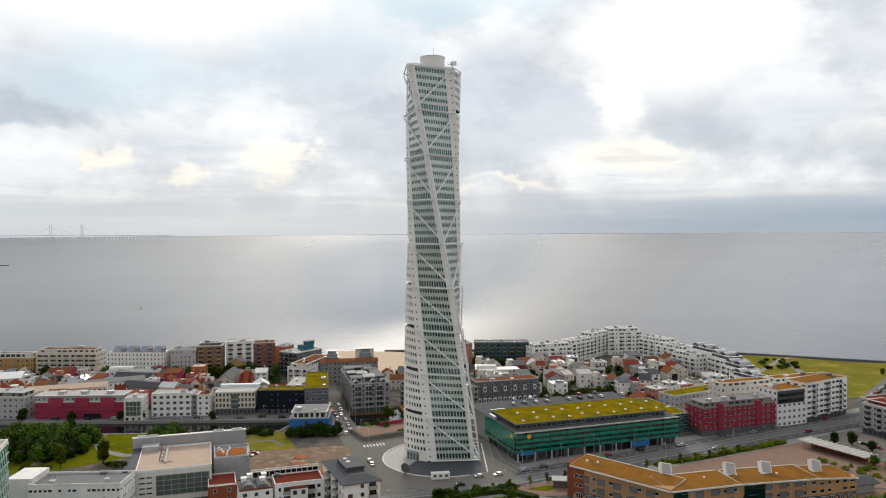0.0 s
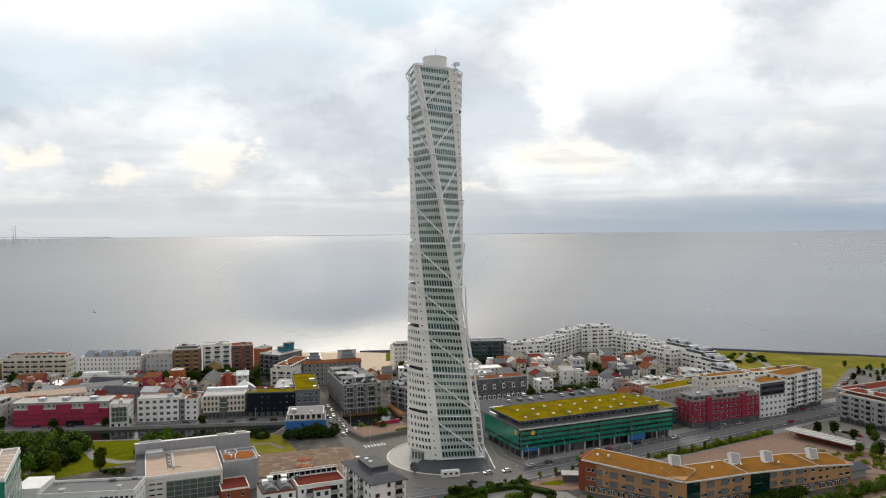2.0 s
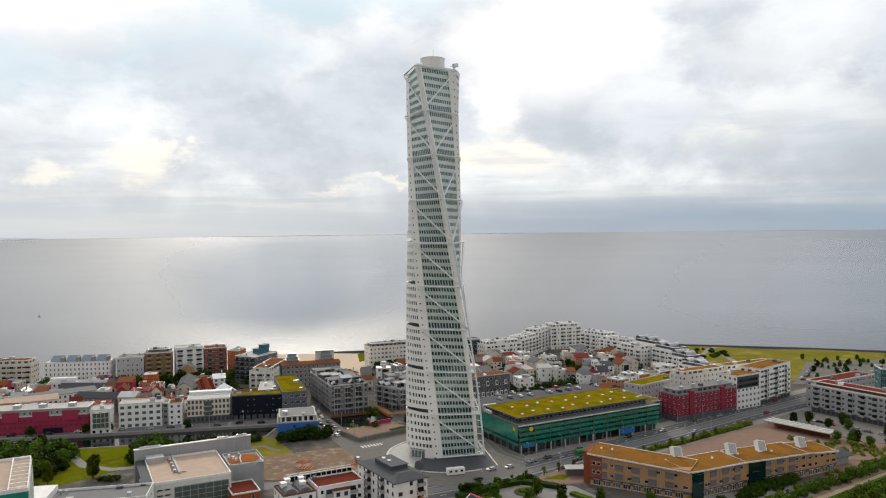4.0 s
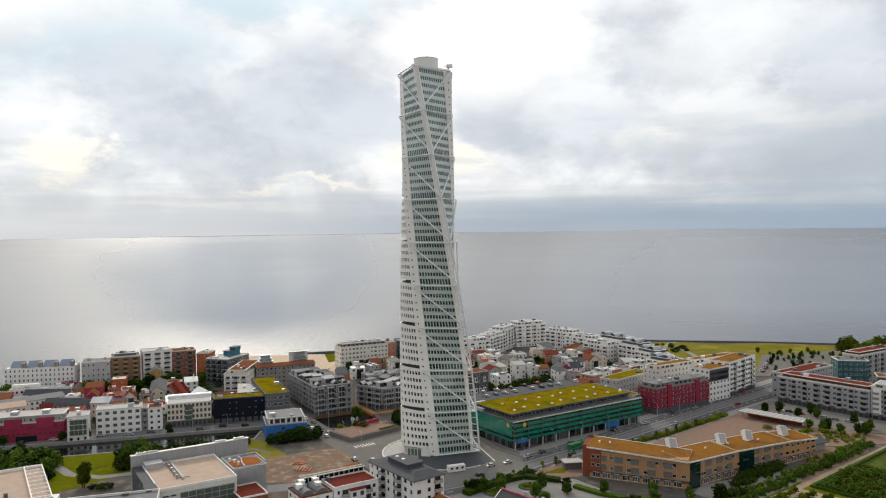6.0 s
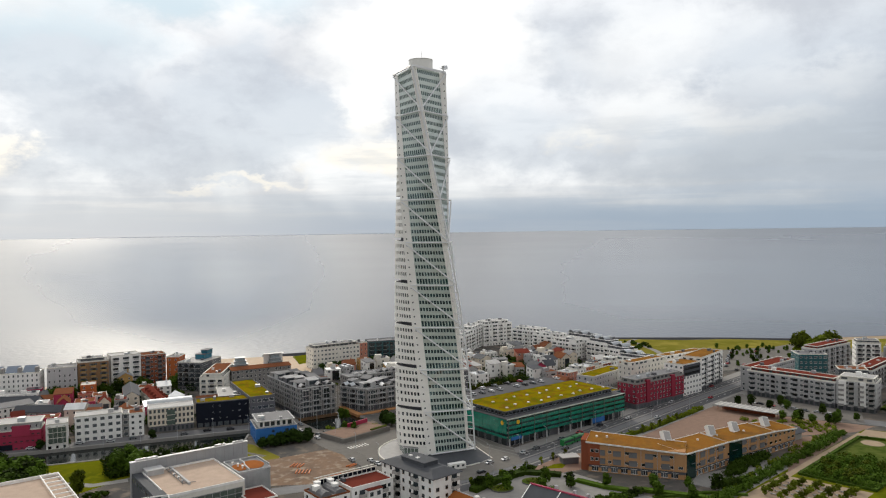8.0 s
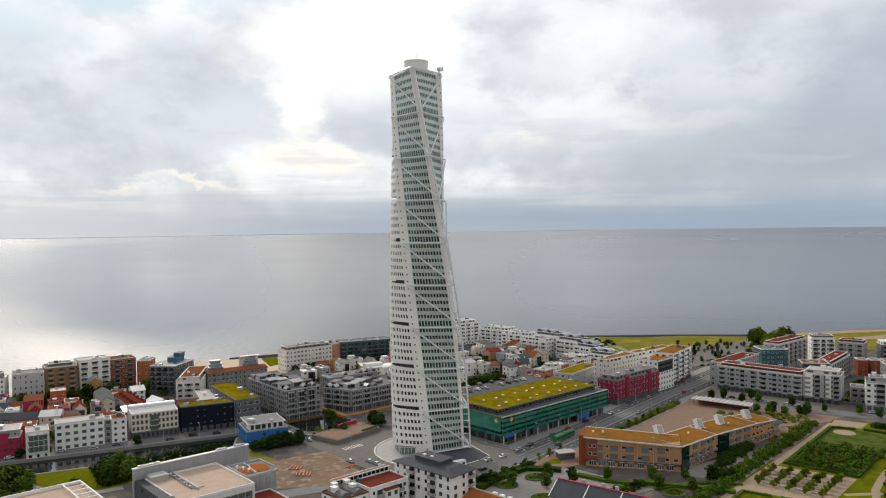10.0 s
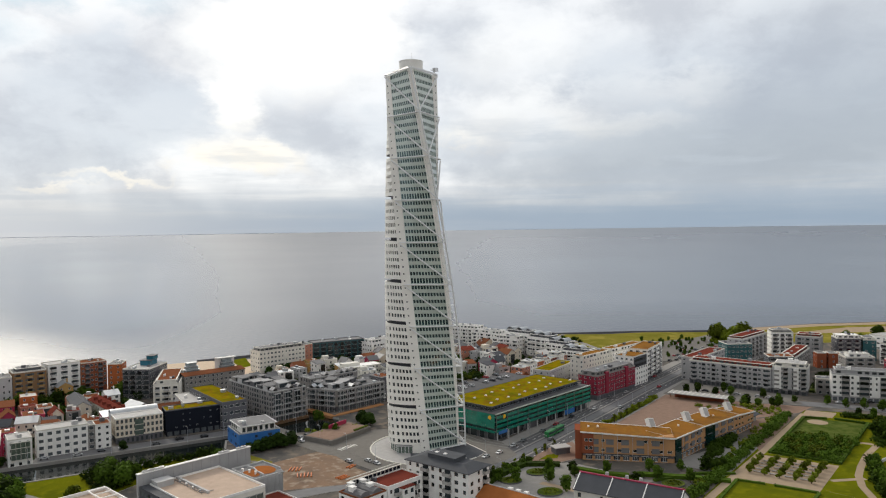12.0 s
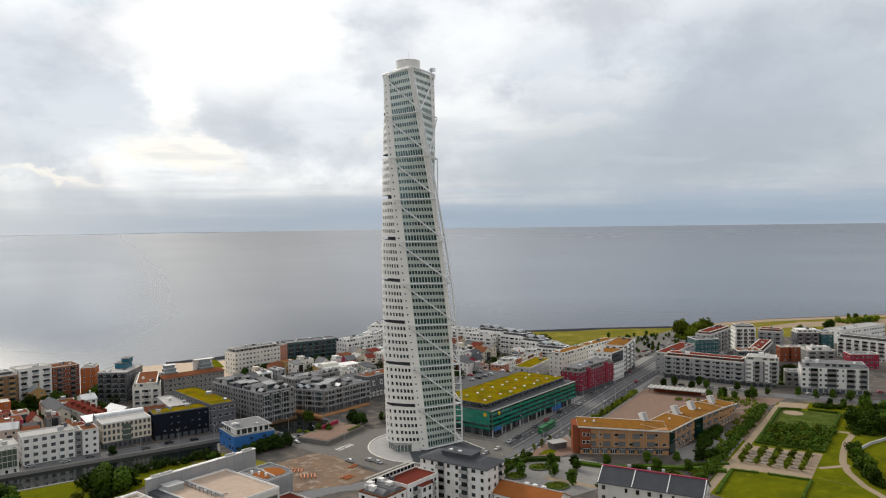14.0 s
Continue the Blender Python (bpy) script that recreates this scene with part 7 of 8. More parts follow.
for k in range(13):
    x = 0.5 + k * (L - 1.4) / 12
    part("rib", Shape().box(x, -1.8, 3.7, x + 0.35, 8.3, 3.95).mesh("rib", "offwhite"), b)
    part("post", Shape().tube((x, 3, 0), (x, 3, 3.4), 0.12).mesh("post", "brick"), b)
part("back_wall", Shape().box(3, 4.6, 0, L - 3, 4.9, 2.8).mesh("back_wall", "brick"), b)


# ---- trees and planting ----
def leaf_cloud(shape, centre, radii, count, size, rnd):
    """Leaf clumps thrown over an uneven crown lobe."""
    for _ in range(count):
        v = Vector((rnd.gauss(0, 1), rnd.gauss(0, 1), rnd.gauss(0, 1))).normalized() * rnd.uniform(0.55, 1.05)
        c = Vector((centre[0] + v.x * radii[0], centre[1] + v.y * radii[1], centre[2] + v.z * radii[2]))
        a = Vector((rnd.gauss(0, 1), rnd.gauss(0, 1), rnd.gauss(0, 0.6))).normalized()
        b2 = a.cross(v if v.length > 0.1 else Vector((0, 0, 1))).normalized()
        s = size * rnd.uniform(0.6, 1.3)
        shape.face([c + a * s, c + b2 * s * 0.7, c - a * s * 0.9, c - b2 * s * 0.8])


def make_tree(name, label, leaf, height, lobes, spread, seed, tall=1.0, clumps=75, size=0.72):
    rnd = random.Random(seed)
    t = thing(name, label, "tree")
    s = Shape().tube((0, 0, -0.3), (0.1, 0.05, height * 0.40), 0.22, 7, 0, 0.14)
    crown = Shape()
    for k in range(lobes):
        a = 2 * math.pi * k / lobes + rnd.uniform(-0.4, 0.4)
        r = spread * rnd.uniform(0.25, 0.62) if k else 0.0
        z = height * rnd.uniform(0.30, 0.80) if k else height * 0.74
        s.tube((0, 0, height * rnd.uniform(0.20, 0.36)), (r * math.cos(a), r * math.sin(a), z), 0.10, 5, 0, 0.04)
        q = spread * rnd.uniform(0.46, 0.66)
        leaf_cloud(crown, (r * math.cos(a), r * math.sin(a), z), (q, q, q * tall * rnd.uniform(0.8, 1.1)), clumps, size, rnd)
    part("trunk", s.mesh("trunk", "bark"), t)
    part("crown", crown.mesh("crown", leaf), t)
    return t


def plant(proto, spots, seed, lo=0.8, hi=1.25):
    rnd = random.Random(seed)
    for x, y in spots:
        k = rnd.uniform(lo, hi)
        m = pose(x, y, 0.1, 0, 0, rnd.uniform(0, 360)) @ Matrix.Diagonal((k, k, k * rnd.uniform(0.85, 1.15), 1))
        if not proto.get("used"):
            proto["used"] = 1
            proto.matrix_world = m
            continue
        c = copy_thing(proto, Matrix())
        c.matrix_world = m
    return proto


def along(p, q, n, wob, seed):
    rnd = random.Random(seed)
    return [(p[0] + (q[0] - p[0]) * (i + 0.5) / n + rnd.uniform(-wob, wob), p[1] + (q[1] - p[1]) * (i + 0.5) / n + rnd.uniform(-wob, wob)) for i in range(n)]


def inside(poly, n, seed):
    rnd = random.Random(seed)
    xs, ys = [p[0] for p in poly], [p[1] for p in poly]
    got = []
    while len(got) < n:
        x, y = rnd.uniform(min(xs), max(xs)), rnd.uniform(min(ys), max(ys))
        hit = False
        for (ax, ay), (bx, by) in zip(poly, poly[1:] + poly[:1]):
            if (ay > y) != (by > y) and x < (bx - ax) * (y - ay) / (by - ay) + ax:
                hit = not hit
        if hit:
            got.append((x, y))
    return got


oak = make_tree("tree", "broad dark green park tree", "leaf", 8.5, 8, 4.2, 1)
lime = make_tree("tree", "young green street tree", "leaf", 6.6, 7, 2.3, 2, 1.4, 60, 0.5)
dark = make_tree("tree", "dense dark green tree", "leaf_dark", 7.0, 7, 3.2, 3)
poplar = make_tree("tree", "slim upright green tree", "leaf_light", 9.6, 10, 1.9, 4, 2.3, 80, 0.5)
small = make_tree("tree", "small clipped yellow-green tree", "leaf_light", 3.6, 4, 1.7, 5, 0.9, 50, 0.42)
bush = make_tree("shrub", "low rounded green shrub", "leaf", 2.2, 5, 2.2, 6, 0.6, 45, 0.5)
plant(oak, inside([(-216, 402), (-182, 402), (-170, 380), (-176, 352), (-206, 350), (-222, 372)], 34, 11) + [(-142, 394), (-139, 389), (-141, 384), (-137, 396), (-140, 378), (-133, 381), (-129, 386), (-134, 374), (-300, 380), (-330, 392), (-280, 360), (-350, 360)], 10, 0.8, 1.2)
plant(poplar, [(-171, 345), (-155, 352), (-154, 350.6)], 13, 1.1, 1.3)
plant(bush, [(-150, 348), (-147, 346), (-144, 348), (-176, 343), (-186, 342)], 131, 0.9, 1.3)
plant(poplar, [(389, 497), (393, 500), (386, 499), (424, 505), (600, 462), (606, 458)], 113, 0.9, 1.25)
plant(dark, along((-76, 392), (-52, 396), 8, 1.2, 14) + along((-74, 396), (-50, 399), 5, 1, 15) + [(-180, 433), (-208, 433), (-127.5, 432.2), (-236, 433), (-169, 433.4)], 16, 0.7, 1.0)
young = make_tree("tree", "thin young street tree on the pavement", "leaf_light", 4.2, 4, 1.3, 7, 1.3, 36, 0.34)
plant(young, along((-4, 300), (60, 324), 8, 0.6, 17) + along((66, 322), (150, 360), 10, 0.8, 119), 126)
plant(lime, inside([(275, 462), (326, 528), (376, 524), (410, 520), (420, 460), (330, 452)], 46, 30) + [(328, 544), (332, 534), (336, 530), (352, 534), (369, 534), (340, 532)], 230, 0.45, 0.8)
plant(lime, [(228, 336.2), (227.5, 325), (233.5, 318.6), (245.4, 305.6), (246.8, 295), (253.3, 288), (257.3, 279.6), (262, 272.4), (207.3, 369), (210.8, 358), (217.9, 352), (221, 360), (233.3, 279), (239, 274), (200, 372), (268, 262)] + along((196, 336), (222, 314), 7, 3, 27) + [(12, 292), (24, 284), (38.2, 286.4), (37.4, 284.0), (29.5, 292), (22.5, 271.4), (52, 280), (69.1, 271.8), (64.5, 262.4), (81.7, 265.5), (91.9, 260.8), (73.9, 252.9), (100, 258), (2, 298), (6, 296)]
      + inside([(-320, 455), (-106, 455), (-106, 545), (-320, 550)], 30, 23) + inside([(34, 474), (180, 500), (180, 560), (34, 580)], 14, 24) + along((158, 225), (121, 197), 9, 1.2, 224) + [(-24, 432), (-27, 430), (-30, 408), (-26, 404), (12, 404), (20, 410), (8, 408)], 25)
plant(oak, along((-204, 548), (-100, 562), 14, 4, 28) + along((-330, 552), (-210, 548), 12, 4, 128) + inside([(440, 440), (600, 410), (600, 440), (520, 480)], 8, 31)
      + inside([(212, 257), (229, 246), (200, 231), (183, 240)], 13, 32) + along((232, 262), (258, 226), 7, 3, 132), 26, 0.75, 1.25)
plant(dark, inside([(-10, 404), (-4, 404), (-3, 418), (-8, 420)], 5, 33) + along((30, 592), (74, 590), 8, 2, 34) + along((-152, 556), (-124, 560), 7, 3, 35) + along((-12, 580), (20, 588), 5, 3, 36), 37, 0.8, 1.1)
rows = []
for i in range(6):
    for j in range(5):
        a = Vector((104.8, 248.4)).lerp(Vector((124, 257.4)), i / 5)
        c = Vector((114.5, 225.4)).lerp(Vector((139.5, 236)), i / 5)
        rows.append(tuple(a.lerp(c, j / 4)))
plant(small, rows, 38, 0.85, 1.15)
bench_group = "stone benches on the tree terrace"
for i in range(5):
    for j in range(4):
        a = Vector((104.8, 248.4)).lerp(Vector((124, 257.4)), (i + 0.5) / 5)
        c = Vector((114.5, 225.4)).lerp(Vector((139.5, 236)), (i + 0.5) / 5)
        p = a.lerp(c, (j + 0.5) / 4)
        bench = thing("stone_bench", "long pale stone bench on the gravel terrace", "bench", pose(p.x, p.y, 0.3, 0, 0, -66), bench_group)
        part("seat", Shape().box(-1.8, -0.35, 0.36, 1.8, 0.35, 0.5).mesh("seat", "roofpale"), bench)
        for e in (-1.3, 1.3):
            part("foot", Shape().box(e - 0.15, -0.28, 0, e + 0.15, 0.28, 0.36).mesh("foot", "concrete"), bench)


def thicket(label, spots, leaf, seed, lo=1.0, hi=2.0, high=1.3, size=0.5, clumps=55):
    """Massed shrubs that nobody could count, as one object."""
    rnd = random.Random(seed)
    s = Shape()
    for x, y in spots:
        r = rnd.uniform(lo, hi)
        h = r * high * rnd.uniform(0.8, 1.2)
        leaf_cloud(s, (x, y, h * 0.5), (r, r, h * 0.62), int(clumps * r / 1.5), size, rnd)
        s.tube((x, y, -0.1), (x, y, h * 0.5), 0.12, 4)
    tagged(new("shrubbery", s.mesh("shrubbery", leaf)), label, "shrubs", "", "stuff")


plant(bush, along((0, 300), (34, 312), 16, 1.2, 42) + along((30, 262), (60, 268), 12, 1.5, 43) + inside([(-97, 400), (-86, 403), (-82, 396), (-92, 394)], 8, 47)
      + inside([(240, 590), (262, 560), (300, 580), (280, 610)], 14, 50) + inside([(-340, 450), (-110, 450), (-110, 560), (-340, 560)], 60, 51) + inside([(36, 480), (186, 490), (186, 570), (36, 580)], 40, 151), 52, 0.7, 1.4)
thicket("dense green shrub border along the gravel path", along((58.5, 238.5), (207, 303), 120, 1.8, 39), "leaf", 60, 1.4, 3.0)
thicket("yellow-green shrubs in the path border", along((62, 243), (202, 306), 50, 2.4, 40), "leaf_light", 70, 0.9, 2.0)
thicket("thick scrub filling the park field", inside([(138.5, 260.5), (172, 276), (189, 251), (150, 236)], 130, 41), "leaf", 61, 1.4, 2.6, 1.3)
thicket("young trees in the park field", inside([(140, 260), (174, 276), (188, 252), (151, 238)], 34, 241), "leaf_light", 73, 1.6, 2.6, 1.7)
thicket("dense planting in front of the school", inside([(104, 270), (116, 279.5), (140, 291), (147, 289), (121, 274)], 74, 44) + inside([(90, 262), (112, 266), (104, 258)], 18, 144), "leaf", 62, 1.2, 2.8)
thicket("shrubs on the edge of the square", along((100, 340), (126, 350), 22, 0.9, 145) + along((126, 350), (176, 374), 46, 0.9, 245) + inside([(176, 345), (205, 330), (214, 308), (190, 310)], 46, 45), "leaf_light", 63, 0.8, 1.8)
thicket("shrubs round the curved park path", along((166, 230), (144, 216), 34, 2.0, 49) + along((144, 216), (120, 195), 36, 2.4, 149) + inside([(214, 258), (230, 246), (200, 231), (184, 240)], 60, 249) + along((226, 284), (238, 268), 14, 1.6, 349), "leaf", 64, 1.2, 3.0)
# darker leaves below and lighter above paint shade and sun into the copse
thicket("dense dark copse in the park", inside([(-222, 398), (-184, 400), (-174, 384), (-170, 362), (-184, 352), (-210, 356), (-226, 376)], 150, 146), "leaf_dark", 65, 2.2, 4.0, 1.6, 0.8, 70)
thicket("lighter green growth over the copse, imitating sunlit tops", inside([(-220, 400), (-184, 402), (-172, 386), (-176, 372), (-214, 378)], 70, 147), "leaf", 66, 2.4, 3.8, 2.1, 0.8, 60)
thicket("shrubs along the canal bank", inside([(-148, 399), (-132, 400), (-126, 380), (-144, 368)], 66, 148) + along((-126, 397), (-90, 401), 20, 1.6, 157), "leaf", 67, 1.2, 2.8, 1.5, 0.6)
# real greenery, its dark leaf colour also painting the shade between houses
thicket("dark trees and bushes, also standing in for shade between the houses", inside([(-330, 452), (-104, 452), (-104, 550), (-330, 555)], 260, 152) + inside([(34, 474), (186, 486), (186, 570), (34, 585)], 230, 153), "leaf_dark", 68, 1.4, 3.2, 1.6, 0.7, 40)
thicket("garden shrubs in front of the small houses", along((56, 476), (132, 500), 60, 3.0, 158) + along((-150, 536), (-112, 548), 26, 3.0, 159), "leaf", 71, 1.0, 2.4, 1.2, 0.6)
thicket("yellow-green garden planting between houses", along((60, 474), (128, 494), 30, 3.0, 160) + inside([(-300, 470), (-110, 466), (-110, 540), (-300, 545)], 60, 161) + inside([(150, 590), (172, 596), (170, 560), (152, 560)], 24, 162) + inside([(40, 476), (186, 490), (186, 565), (40, 580)], 90, 262) + inside([(-30, 500), (34, 505), (34, 575), (-30, 570)], 40, 263), "leaf_light", 72, 1.0, 2.4, 1.4, 0.6)
thicket("round yellow-green shrubs beside the basin", [(-36.1, 409.7), (-34, 403.6), (-37.8, 416), (-22, 405), (-14, 407)], "leaf_light", 75, 1.6, 2.3, 1.2)
thicket("green gap planting between the blocks", inside([(265, 331), (328, 367), (337, 362), (271, 326)], 46, 257), "leaf", 74, 1.2, 2.6, 1.3)
coastal = make_tree("tree", "tall light green tree behind the shore", "leaf_light", 8.5, 9, 4.0, 8, 1.1, 80, 0.7)
plant(coastal, inside([(368, 489), (411, 490), (416, 501), (376, 503)], 11, 354), 355, 1.3, 1.9)
thicket("distant coastal trees beyond the meadow", inside([(366, 488), (412, 489), (418, 502), (374, 504)], 34, 154) + inside([(585, 455), (640, 440), (640, 458), (590, 472)], 40, 155), "leaf_light", 69, 1.6, 3.2, 1.9, 1.1, 60)


def hedge(outline_line, width, height, label="clipped dark green hedge"):
    s = Shape()
    rnd = random.Random(len(outline_line) + int(width * 10))
    s.prism(strip(outline_line, width), 0, height * 0.8)
    for (ax, ay), (bx, by) in zip(outline_line, outline_line[1:]):
        n = int(math.hypot(bx - ax, by - ay) * 5)
        for i in range(n):
            t = rnd.random()
            leaf_cloud(s, (ax + (bx - ax) * t, ay + (by - ay) * t, height * 0.55), (width * 0.55, width * 0.55, height * 0.5), 1, 0.35, rnd)
    tagged(new("hedge", s.mesh("hedge", "leaf")), label, "hedge", "", "stuff")


hedge([(214, 284.8), (206.6, 293.6), (136, 261.6), (147.6, 234.4), (222.6, 267), (216.9, 282.2)], 1.5, 1.6)
hedge([(233, 288), (241, 273)], 1.6, 1.3)
hedge([(62, 230), (91.8, 244.2), (97.6, 234.8)], 1.3, 1.2)
hedge([(99.3, 231.6), (106.6, 216.8)], 1.3, 1.2)
hedge([(84, 207), (106.4, 216.4)], 1.2, 1.2)
structure("retaining_wall", Shape().prism(strip([(159, 223), (165, 226.5), (177.6, 228), (192, 227.4)], 0.7), 0, 1.5), "low grey stone retaining wall in the park", "wall", "lightgrey")
hedge([(-2, 294.5), (6, 299.5), (17, 304.6), (27, 307.6)], 4.0, 2.6)
hedge([(27, 307.6), (35, 303), (40.6, 298.4)], 3.4, 2.3)
hedge([(43.8, 290.4), (50.4, 278.4), (57, 271.6)], 2.8, 1.8)
hedge([(62, 271), (70.4, 262.4), (78.9, 254.6), (88, 244)], 2.8, 1.8)
hedge([(62, 262), (86, 258), (98, 250)], 1.6, 1.2)
for x, y, r in ((26.5, 296.5, 5.0), (10.6, 293.5, 4.8), (16.2, 273.8, 5.4), (45, 262, 4.6), (65.8, 254.8, 5)):
    s = Shape().prism(ellipse(x, y, r, r * 0.9), 0, 0.75, 0, 1)
    rnd = random.Random(int(x))
    bed = tagged(new("flower_bed", s.mesh("flower_bed", "scrub", "darkgrey")), "round raised flower bed with a dark rim", "flower bed", "round garden beds")
    g = Shape()
    leaf_cloud(g, (x, y, 0.9), (r * 0.7, r * 0.65, 0.5), 160, 0.4, rnd)
    part("planting", g.mesh("planting", "leaf_light"), bed)


# ---- vehicles ----
def make_car(paint, label):
    c = thing("car", label, "car")
    s = Shape()
    side = [(-2.1, 0.35), (2.1, 0.35), (2.15, 0.75), (1.3, 0.9), (0.7, 1.4), (-1.2, 1.42), (-1.9, 0.95), (-2.15, 0.85)]
    for y in (-0.85, 0.85):
        pts = [(x, y * (0.85 if z > 1 else 1), z) for x, z in side]
        s.face(pts if y < 0 else pts[::-1])
    for (ax, az), (bx, bz) in zip(side, side[1:] + side[:1]):
        ya, yb = 0.85 * (0.85 if az > 1 else 1), 0.85 * (0.85 if bz > 1 else 1)
        s.face([(ax, ya, az), (bx, yb, bz), (bx, -yb, bz), (ax, -ya, az)])
    part("body", s.mesh("body", paint), c)
    g = Shape()
    g.face([(1.27, -0.72, 0.95), (1.27, 0.72, 0.95), (0.76, 0.68, 1.37), (0.76, -0.68, 1.37)])
    g.face([(-1.86, 0.72, 1.0), (-1.86, -0.72, 1.0), (-1.27, -0.68, 1.40), (-1.27, 0.68, 1.40)])
    for y in (-0.87, 0.87):
        pts = [(1.1, y, 0.95), (0.62, y * 0.88, 1.33), (-1.12, y * 0.88, 1.35), (-1.6, y, 0.98)]
        g.face(pts if y > 0 else pts[::-1])
    part("windscreen", g.mesh("windscreen", "glass"), c)
    for x in (-1.35, 1.35):
        for y in (-0.86, 0.86):
            part("wheel", Shape().tube((x, y - 0.1, 0.33), (x, y + 0.1, 0.33), 0.33, 10).mesh("wheel", "rubber"), c)
    return c


paints = {k: mat("paint_" + k, v, 0.3, 0.2, 0.03) for k, v in dict(silver=(0.5, 0.51, 0.52), black=(0.02, 0.02, 0.025), white=(0.75, 0.75, 0.75), red=(0.4, 0.03, 0.04), grey=(0.15, 0.16, 0.17)).items()}
cars = [make_car(paints[k], f"{k} hatchback car on grey asphalt") for k in paints]


def park(spots, seed):
    rnd = random.Random(seed)
    for x, y, z, turn in spots:
        c = cars[rnd.choice((0, 0, 1, 1, 2, 2, 3, 4, 4))]
        m = pose(x, y, z, 0, 0, turn)
        if not c.get("used"):
            c["used"] = 1
            c.matrix_world = m
        else:
            copy_thing(c, Matrix()).matrix_world = m


lane = []
for t, off, k in ((0.10, 2.0, 0), (0.13, 9.6, 1), (0.155, 8.4, 1), (0.19, 8.6, 1), (0.215, 8.8, 1), (0.24, -1.5, 0), (0.27, 9.2, 1), (0.31, 9.2, 1), (0.36, 9.2, 1), (0.42, 5.8, 1), (0.5, 9.2, 1), (0.55, 6, 1), (0.62, -6, 0), (0.70, 9, 1), (0.45, -5.6, 0), (0.2, -6.4, 0)):
    seglen = [math.dist(a, b) for a, b in zip(MAIN, MAIN[1:])]
    d = t * sum(seglen)
    for (a, b), ln in zip(zip(MAIN, MAIN[1:]), seglen):
        if d <= ln:
            ux, uy = (b[0] - a[0]) / ln, (b[1] - a[1]) / ln
            lane.append((a[0] + ux * d - uy * off, a[1] + uy * d + ux * off, 0.1, math.degrees(math.atan2(uy, ux)) + 180 * k))
            break
        d -= ln
park(lane, 1)
park([(-38.5, 355.1, 0.1, 104), (-30.6, 350.9, 0.1, 104), (-28.8, 345.2, 0.1, 284), (-46.9, 398.8, 0.1, 104), (-40.9, 406.8, 0.1, 284)] + [(x, y, 0.1, 104) for x, y in along((-50, 406), (-66, 470), 9, 0.6, 4)] + [(x + 2, y, 0.1, -76) for x, y in along((-46, 398), (-63, 470), 6, 0.6, 5)], 2)
park([(x, y, 0.2, 30) for x, y in along((276, 470), (330, 528), 14, 1.5, 71) + along((296, 462), (350, 522), 14, 1.5, 72) + along((330, 456), (380, 510), 12, 1.5, 73)], 8)
park([(x, y, 0.1, 2) for x, y in along((-226, 433.5), (-84, 435.5), 12, 3.0, 6)], 3)
park([(x, y, 0.1, 0) for x, y in along((-94, 352), (-86, 366), 4, 0.4, 7)], 4)
park([(x, y, 0.2, 25) for x, y in inside([(262, 455), (400, 460), (400, 496), (330, 494)], 34, 8)], 5)
park([(45 + 3.2 * k - 9, 392 + 1.05 * k + 9, 13.9, 110) for k in range(2, 24, 2) if k % 5] + [(40 + 3.2 * k - 9, 400 + 1.05 * k + 9, 13.9, 110) for k in range(4, 22, 3)], 6)
park([(x, y, 0.1, -62) for x, y in along((210, 376), (232, 332), 8, 0.8, 9)] + [(x, y, 0.1, -32) for x, y in along((250, 306), (330, 258), 10, 0.8, 10)], 7)

m = pose(71, 341.6, 0.1, 0, 0, 25.6)
b = thing("bus", "long green articulated city bus", "bus", m)
busgreen = mat("bus_green", (0.02, 0.22, 0.06), 0.35, 0.1, 0.05)
for x0, x1 in ((-9, -0.4), (0.4, 9)):
    part("body", Shape().box(x0, -1.25, 0.4, x1, 1.25, 3.0).box(x0 + 0.3, -1.1, 3.0, x1 - 0.3, 1.1, 3.15).mesh("body", busgreen), b)
    part("window_band", Shape().box(x0 + 0.2, -1.29, 1.5, x1 - 0.2, 1.29, 2.5).mesh("window_band", "glass"), b)
    for x in (x0 + 1.8, x1 - 1.8):
        for y in (-1.15, 1.15):
            part("wheel", Shape().tube((x, y - 0.14, 0.45), (x, y + 0.14, 0.45), 0.45, 10).mesh("wheel", "rubber"), b)
part("bellows", Shape().box(-0.4, -1.15, 0.5, 0.4, 1.15, 2.9).mesh("bellows", "rubber"), b)
m = pose(2.5, 324.8, 0.12, 0, 0, 6)
b = thing("site_cabin", "white site cabin on the plaza", "cabin", m)
part("body", Shape().box(-4, -1.3, 0.3, 4, 1.3, 3.0).mesh("body", "white"), b)
for x in (-2.5, 0, 2.5):
    part("window", Shape().box(x - 0.6, -1.34, 1.4, x + 0.6, -1.28, 2.3).mesh("window", "glass"), b)
m = pose(-13, 330, 0.3)
b = thing("sculpture", "dark round disc sculpture on a stand", "sculpture", m)
part("disc", Shape().tube((0, -0.3, 3.2), (0.4, 0.3, 3.3), 2.2, 24).mesh("disc", "darkgrey"), b)
part("stand", Shape().tube((0, 0, -0.3), (0, 0, 2), 0.25).mesh("stand", "darkgrey"), b)

# pipes laid out on the building lot
rnd = random.Random(91)
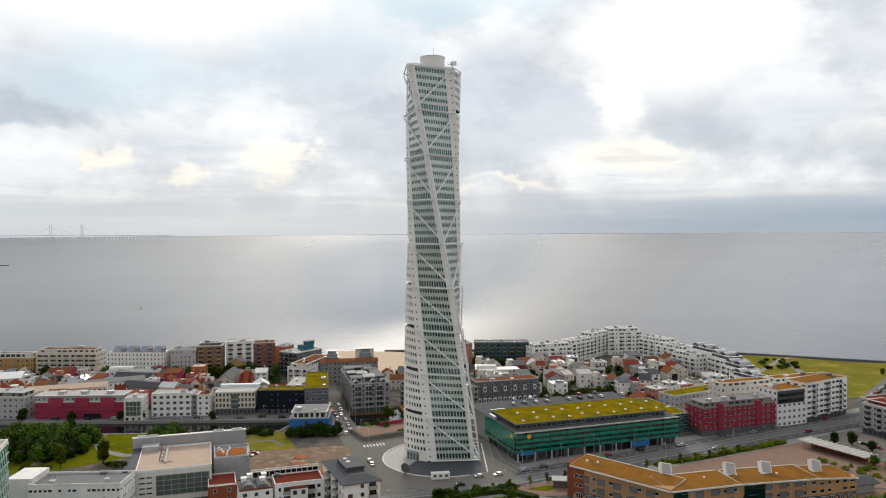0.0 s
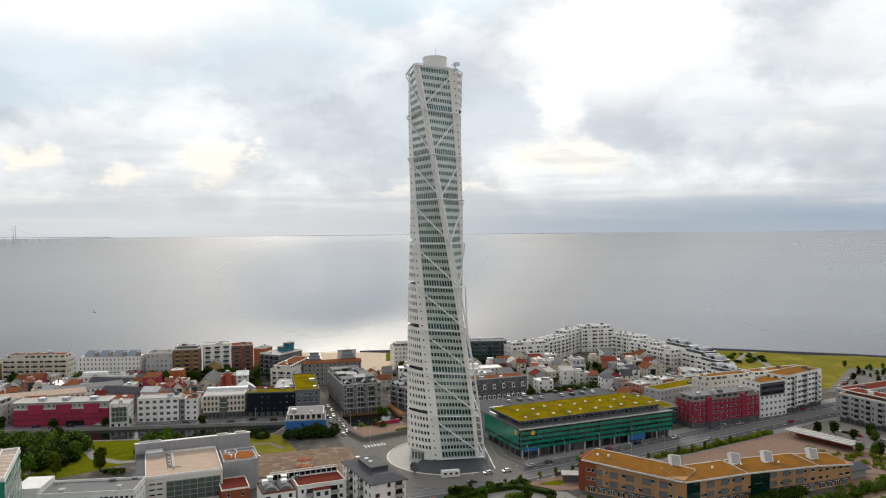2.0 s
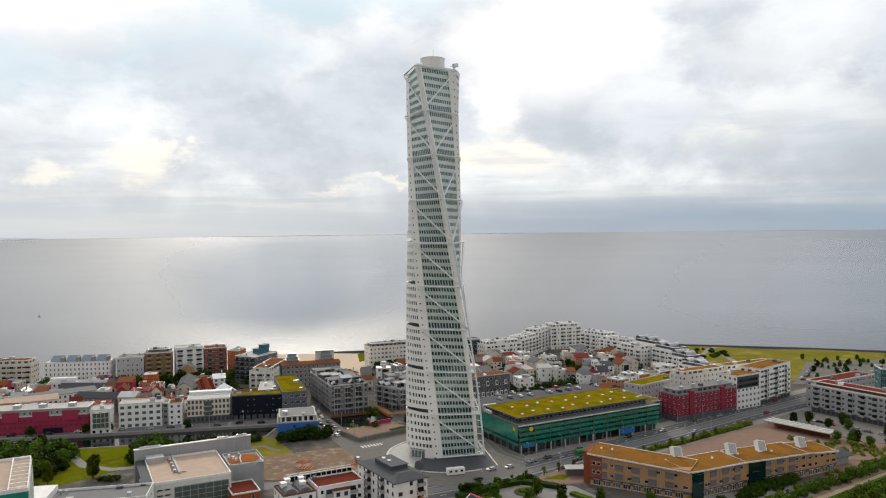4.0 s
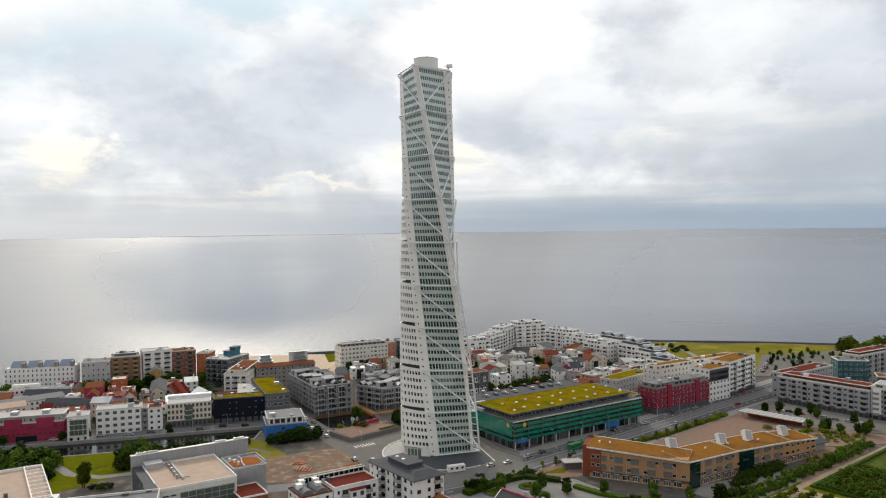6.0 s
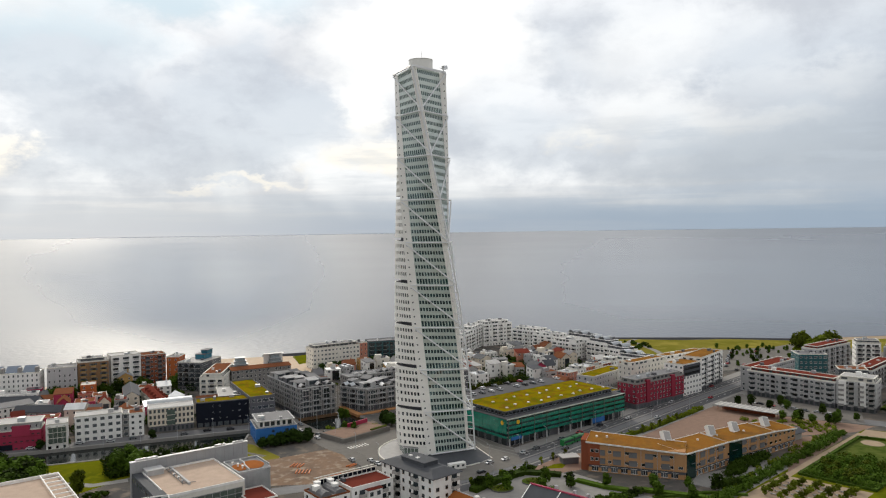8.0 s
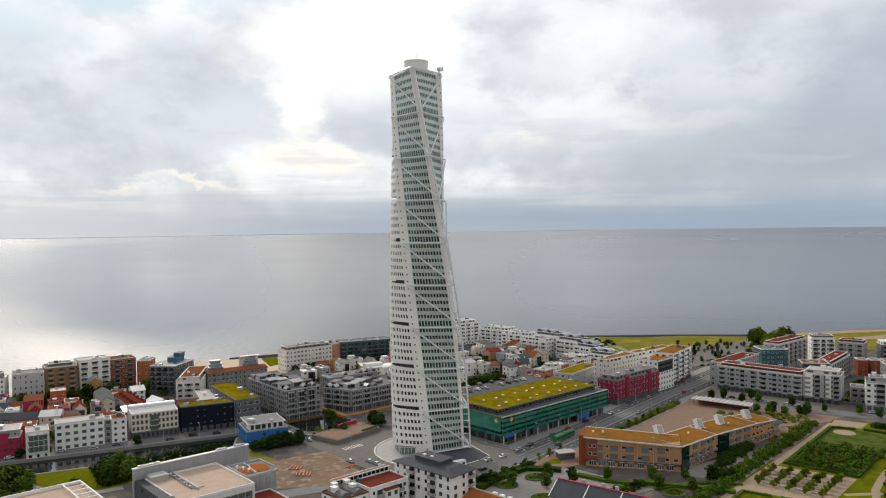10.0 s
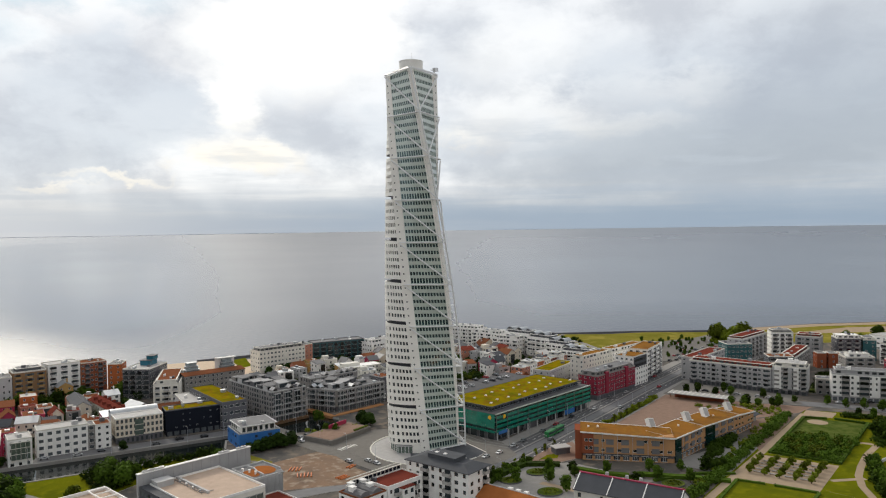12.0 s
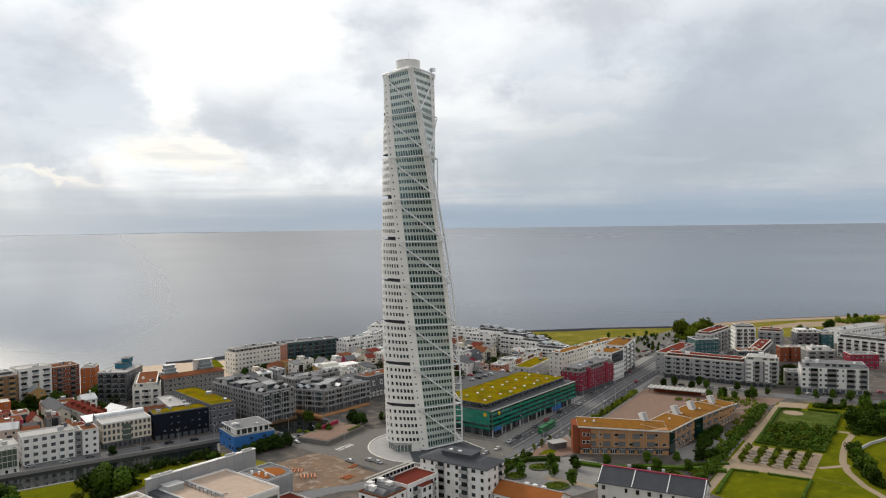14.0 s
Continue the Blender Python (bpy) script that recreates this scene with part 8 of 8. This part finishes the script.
for x, y, turn, count in ((-63, 357, 62, 4), (-62, 347, 66, 5), (-49, 335, 22, 3), (-40, 347, 30, 2)):
    for k in range(count):
        p = tagged(new("pipe", Shape().tube((-2.6, 0, 0.3), (2.6, 0, 0.3), 0.30, 8).mesh("pipe", "pipes")), "orange-brown pipe lying on bare earth", "pipe", "pipes on the building lot")
        off = (k - count / 2) * 1.5
        p.matrix_world = pose(x + off * math.sin(radians(turn)), y - off * math.cos(radians(turn)), 0.12, 0, 0, turn + rnd.uniform(-6, 6))

# white garden tents among the small houses
for x, y, r in ((141, 518, 3.2), (147, 522, 2.8), (153, 523, 2.4)):
    t = thing("tent", "white pointed garden tent", "tent", pose(x, y, 0.1))
    part("canopy", Shape().tube((0, 0, 2.6), (0, 0, 5.0), r * 1.3, 4, 0, 0.05).mesh("canopy", "white"), t)
    for a in range(4):
        px, py = r * 1.15 * math.cos(a * math.pi / 2), r * 1.15 * math.sin(a * math.pi / 2)
        part("pole", Shape().tube((px, py, 0), (px, py, 2.7), 0.06, 5).mesh("pole", "metal"), t)

# lamp posts
lamp = thing("street_lamp", "tall slim grey street lamp", "street lamp")
part("pole", Shape().tube((0, 0, -0.2), (0, 0, 8), 0.11, 6, 0, 0.07).mesh("pole", "zinc"), lamp)
part("arm", Shape().tube((0, 0, 8), (1.6, 0, 8.2), 0.06, 5).mesh("arm", "zinc"), lamp)
part("head", Shape().box(1.2, -0.15, 8.1, 2.1, 0.15, 8.3).mesh("head", "lightgrey"), lamp)
first = True
for x, y in along((0, 296), (176, 378), 9, 0.3, 61) + along((10, 324), (186, 404), 9, 0.3, 62) + along((-178, 428.8), (-70, 428.8), 6, 0.2, 63) + along((-24, 340), (-58, 470), 6, 0.2, 64):
    m = pose(x, y, 0, 0, 0, 100)
    if first:
        lamp.matrix_world, first = m, False
    else:
        copy_thing(lamp, Matrix()).matrix_world = m

# ---- far out: the bridge, an islet and boats ----
def bearing(az, dist):
    return dist * math.sin(radians(az)), dist * math.cos(radians(az))


b = thing("cable_bridge", "long cable-stayed bridge far across the sound, coloured pale for haze", "bridge", pose(0, 0, 0))
# pale blue-grey puts distance haze into the bridge's colour
hazy = mat("haze_paled_concrete", (0.78, 0.82, 0.86), 0.9, 0, 0.03, 0.01, 0.1, 0)
ends = [bearing(-36, 4350), bearing(-25.0, 4450), bearing(-19, 4600)]
for (ax, ay), (bx, by) in zip(ends, ends[1:]):
    n = 26
    for i in range(n):
        p = Vector((ax, ay, 92)).lerp(Vector((bx, by, 92 if ax < bearing(-30, 4400)[0] else 84)), i / n)
        q = Vector((ax, ay, 92)).lerp(Vector((bx, by, 92 if ax < bearing(-30, 4400)[0] else 84)), (i + 1) / n)
        part("deck", Shape().tube(p, q, 1.3, 4).mesh("deck", hazy), b)
        part("pier", Shape().tube((p.x, p.y, 60), (p.x, p.y, 92), 0.9, 4).mesh("pier", hazy), b)
for az in (-24.9, -26.8):
    x, y = bearing(az, 4430)
    part("pylon", Shape().tube((x - 5, y, 55), (x - 5, y, 150), 1.5, 4, 0, 1.3).tube((x + 5, y, 55), (x + 5, y, 150), 1.5, 4, 0, 1.3).mesh("pylon", hazy), b, "twin-legged bridge pylon")
    for s_ in (-1, 1):
        for k in (60, 110, 160):
            x2, y2 = bearing(az + s_ * k / 4430 * 57.3, 4430)
            part("cable", Shape().tube((x, y, 146 - k * 0.1), (x2, y2, 92), 0.2, 3).mesh("cable", hazy), b)
x, y = bearing(-31.5, 2700)
s = Shape().prism(ellipse(x, y, 120, 30, 24), -4, 9.5)
tagged(new("islet", s.mesh("islet", "darkgrey")), "low dark islet far out on the water", "islet", "", "structure")
for az, d in ((-11.5, 2300), (-21.2, 1150), (43, 2400)):
    x, y = bearing(az, d)
    z = -1.7 + (82.0 * ((math.hypot(x + 90, y - 20) - 1500) / 3250) ** 2 if math.hypot(x + 90, y - 20) > 1500 else 0)
    b = thing("sailing_boat", "small dark sailing boat far out", "boat", pose(x, y, z) @ Matrix.Scale(0.38, 4), "boats on the sound")
    part("hull", Shape().prism([(-4, 0), (-2, -1.2), (3, -1.0), (5, 0), (3, 1.0), (-2, 1.2)], 0, 1.6).mesh("hull", "slate"), b)
    part("mast", Shape().tube((0, 0, 1), (0, 0, 12), 0.18).mesh("mast", "slate"), b)
    part("sail", Shape().prism([(0.3, -0.1), (-3.5, -0.1), (-3.5, 0.1), (0.3, 0.1)], 2.4, 3.0).prism([(0.3, -0.1), (-1.4, -0.1), (-1.4, 0.1), (0.3, 0.1)], 3.0, 9.5).mesh("sail", "grey"), b)
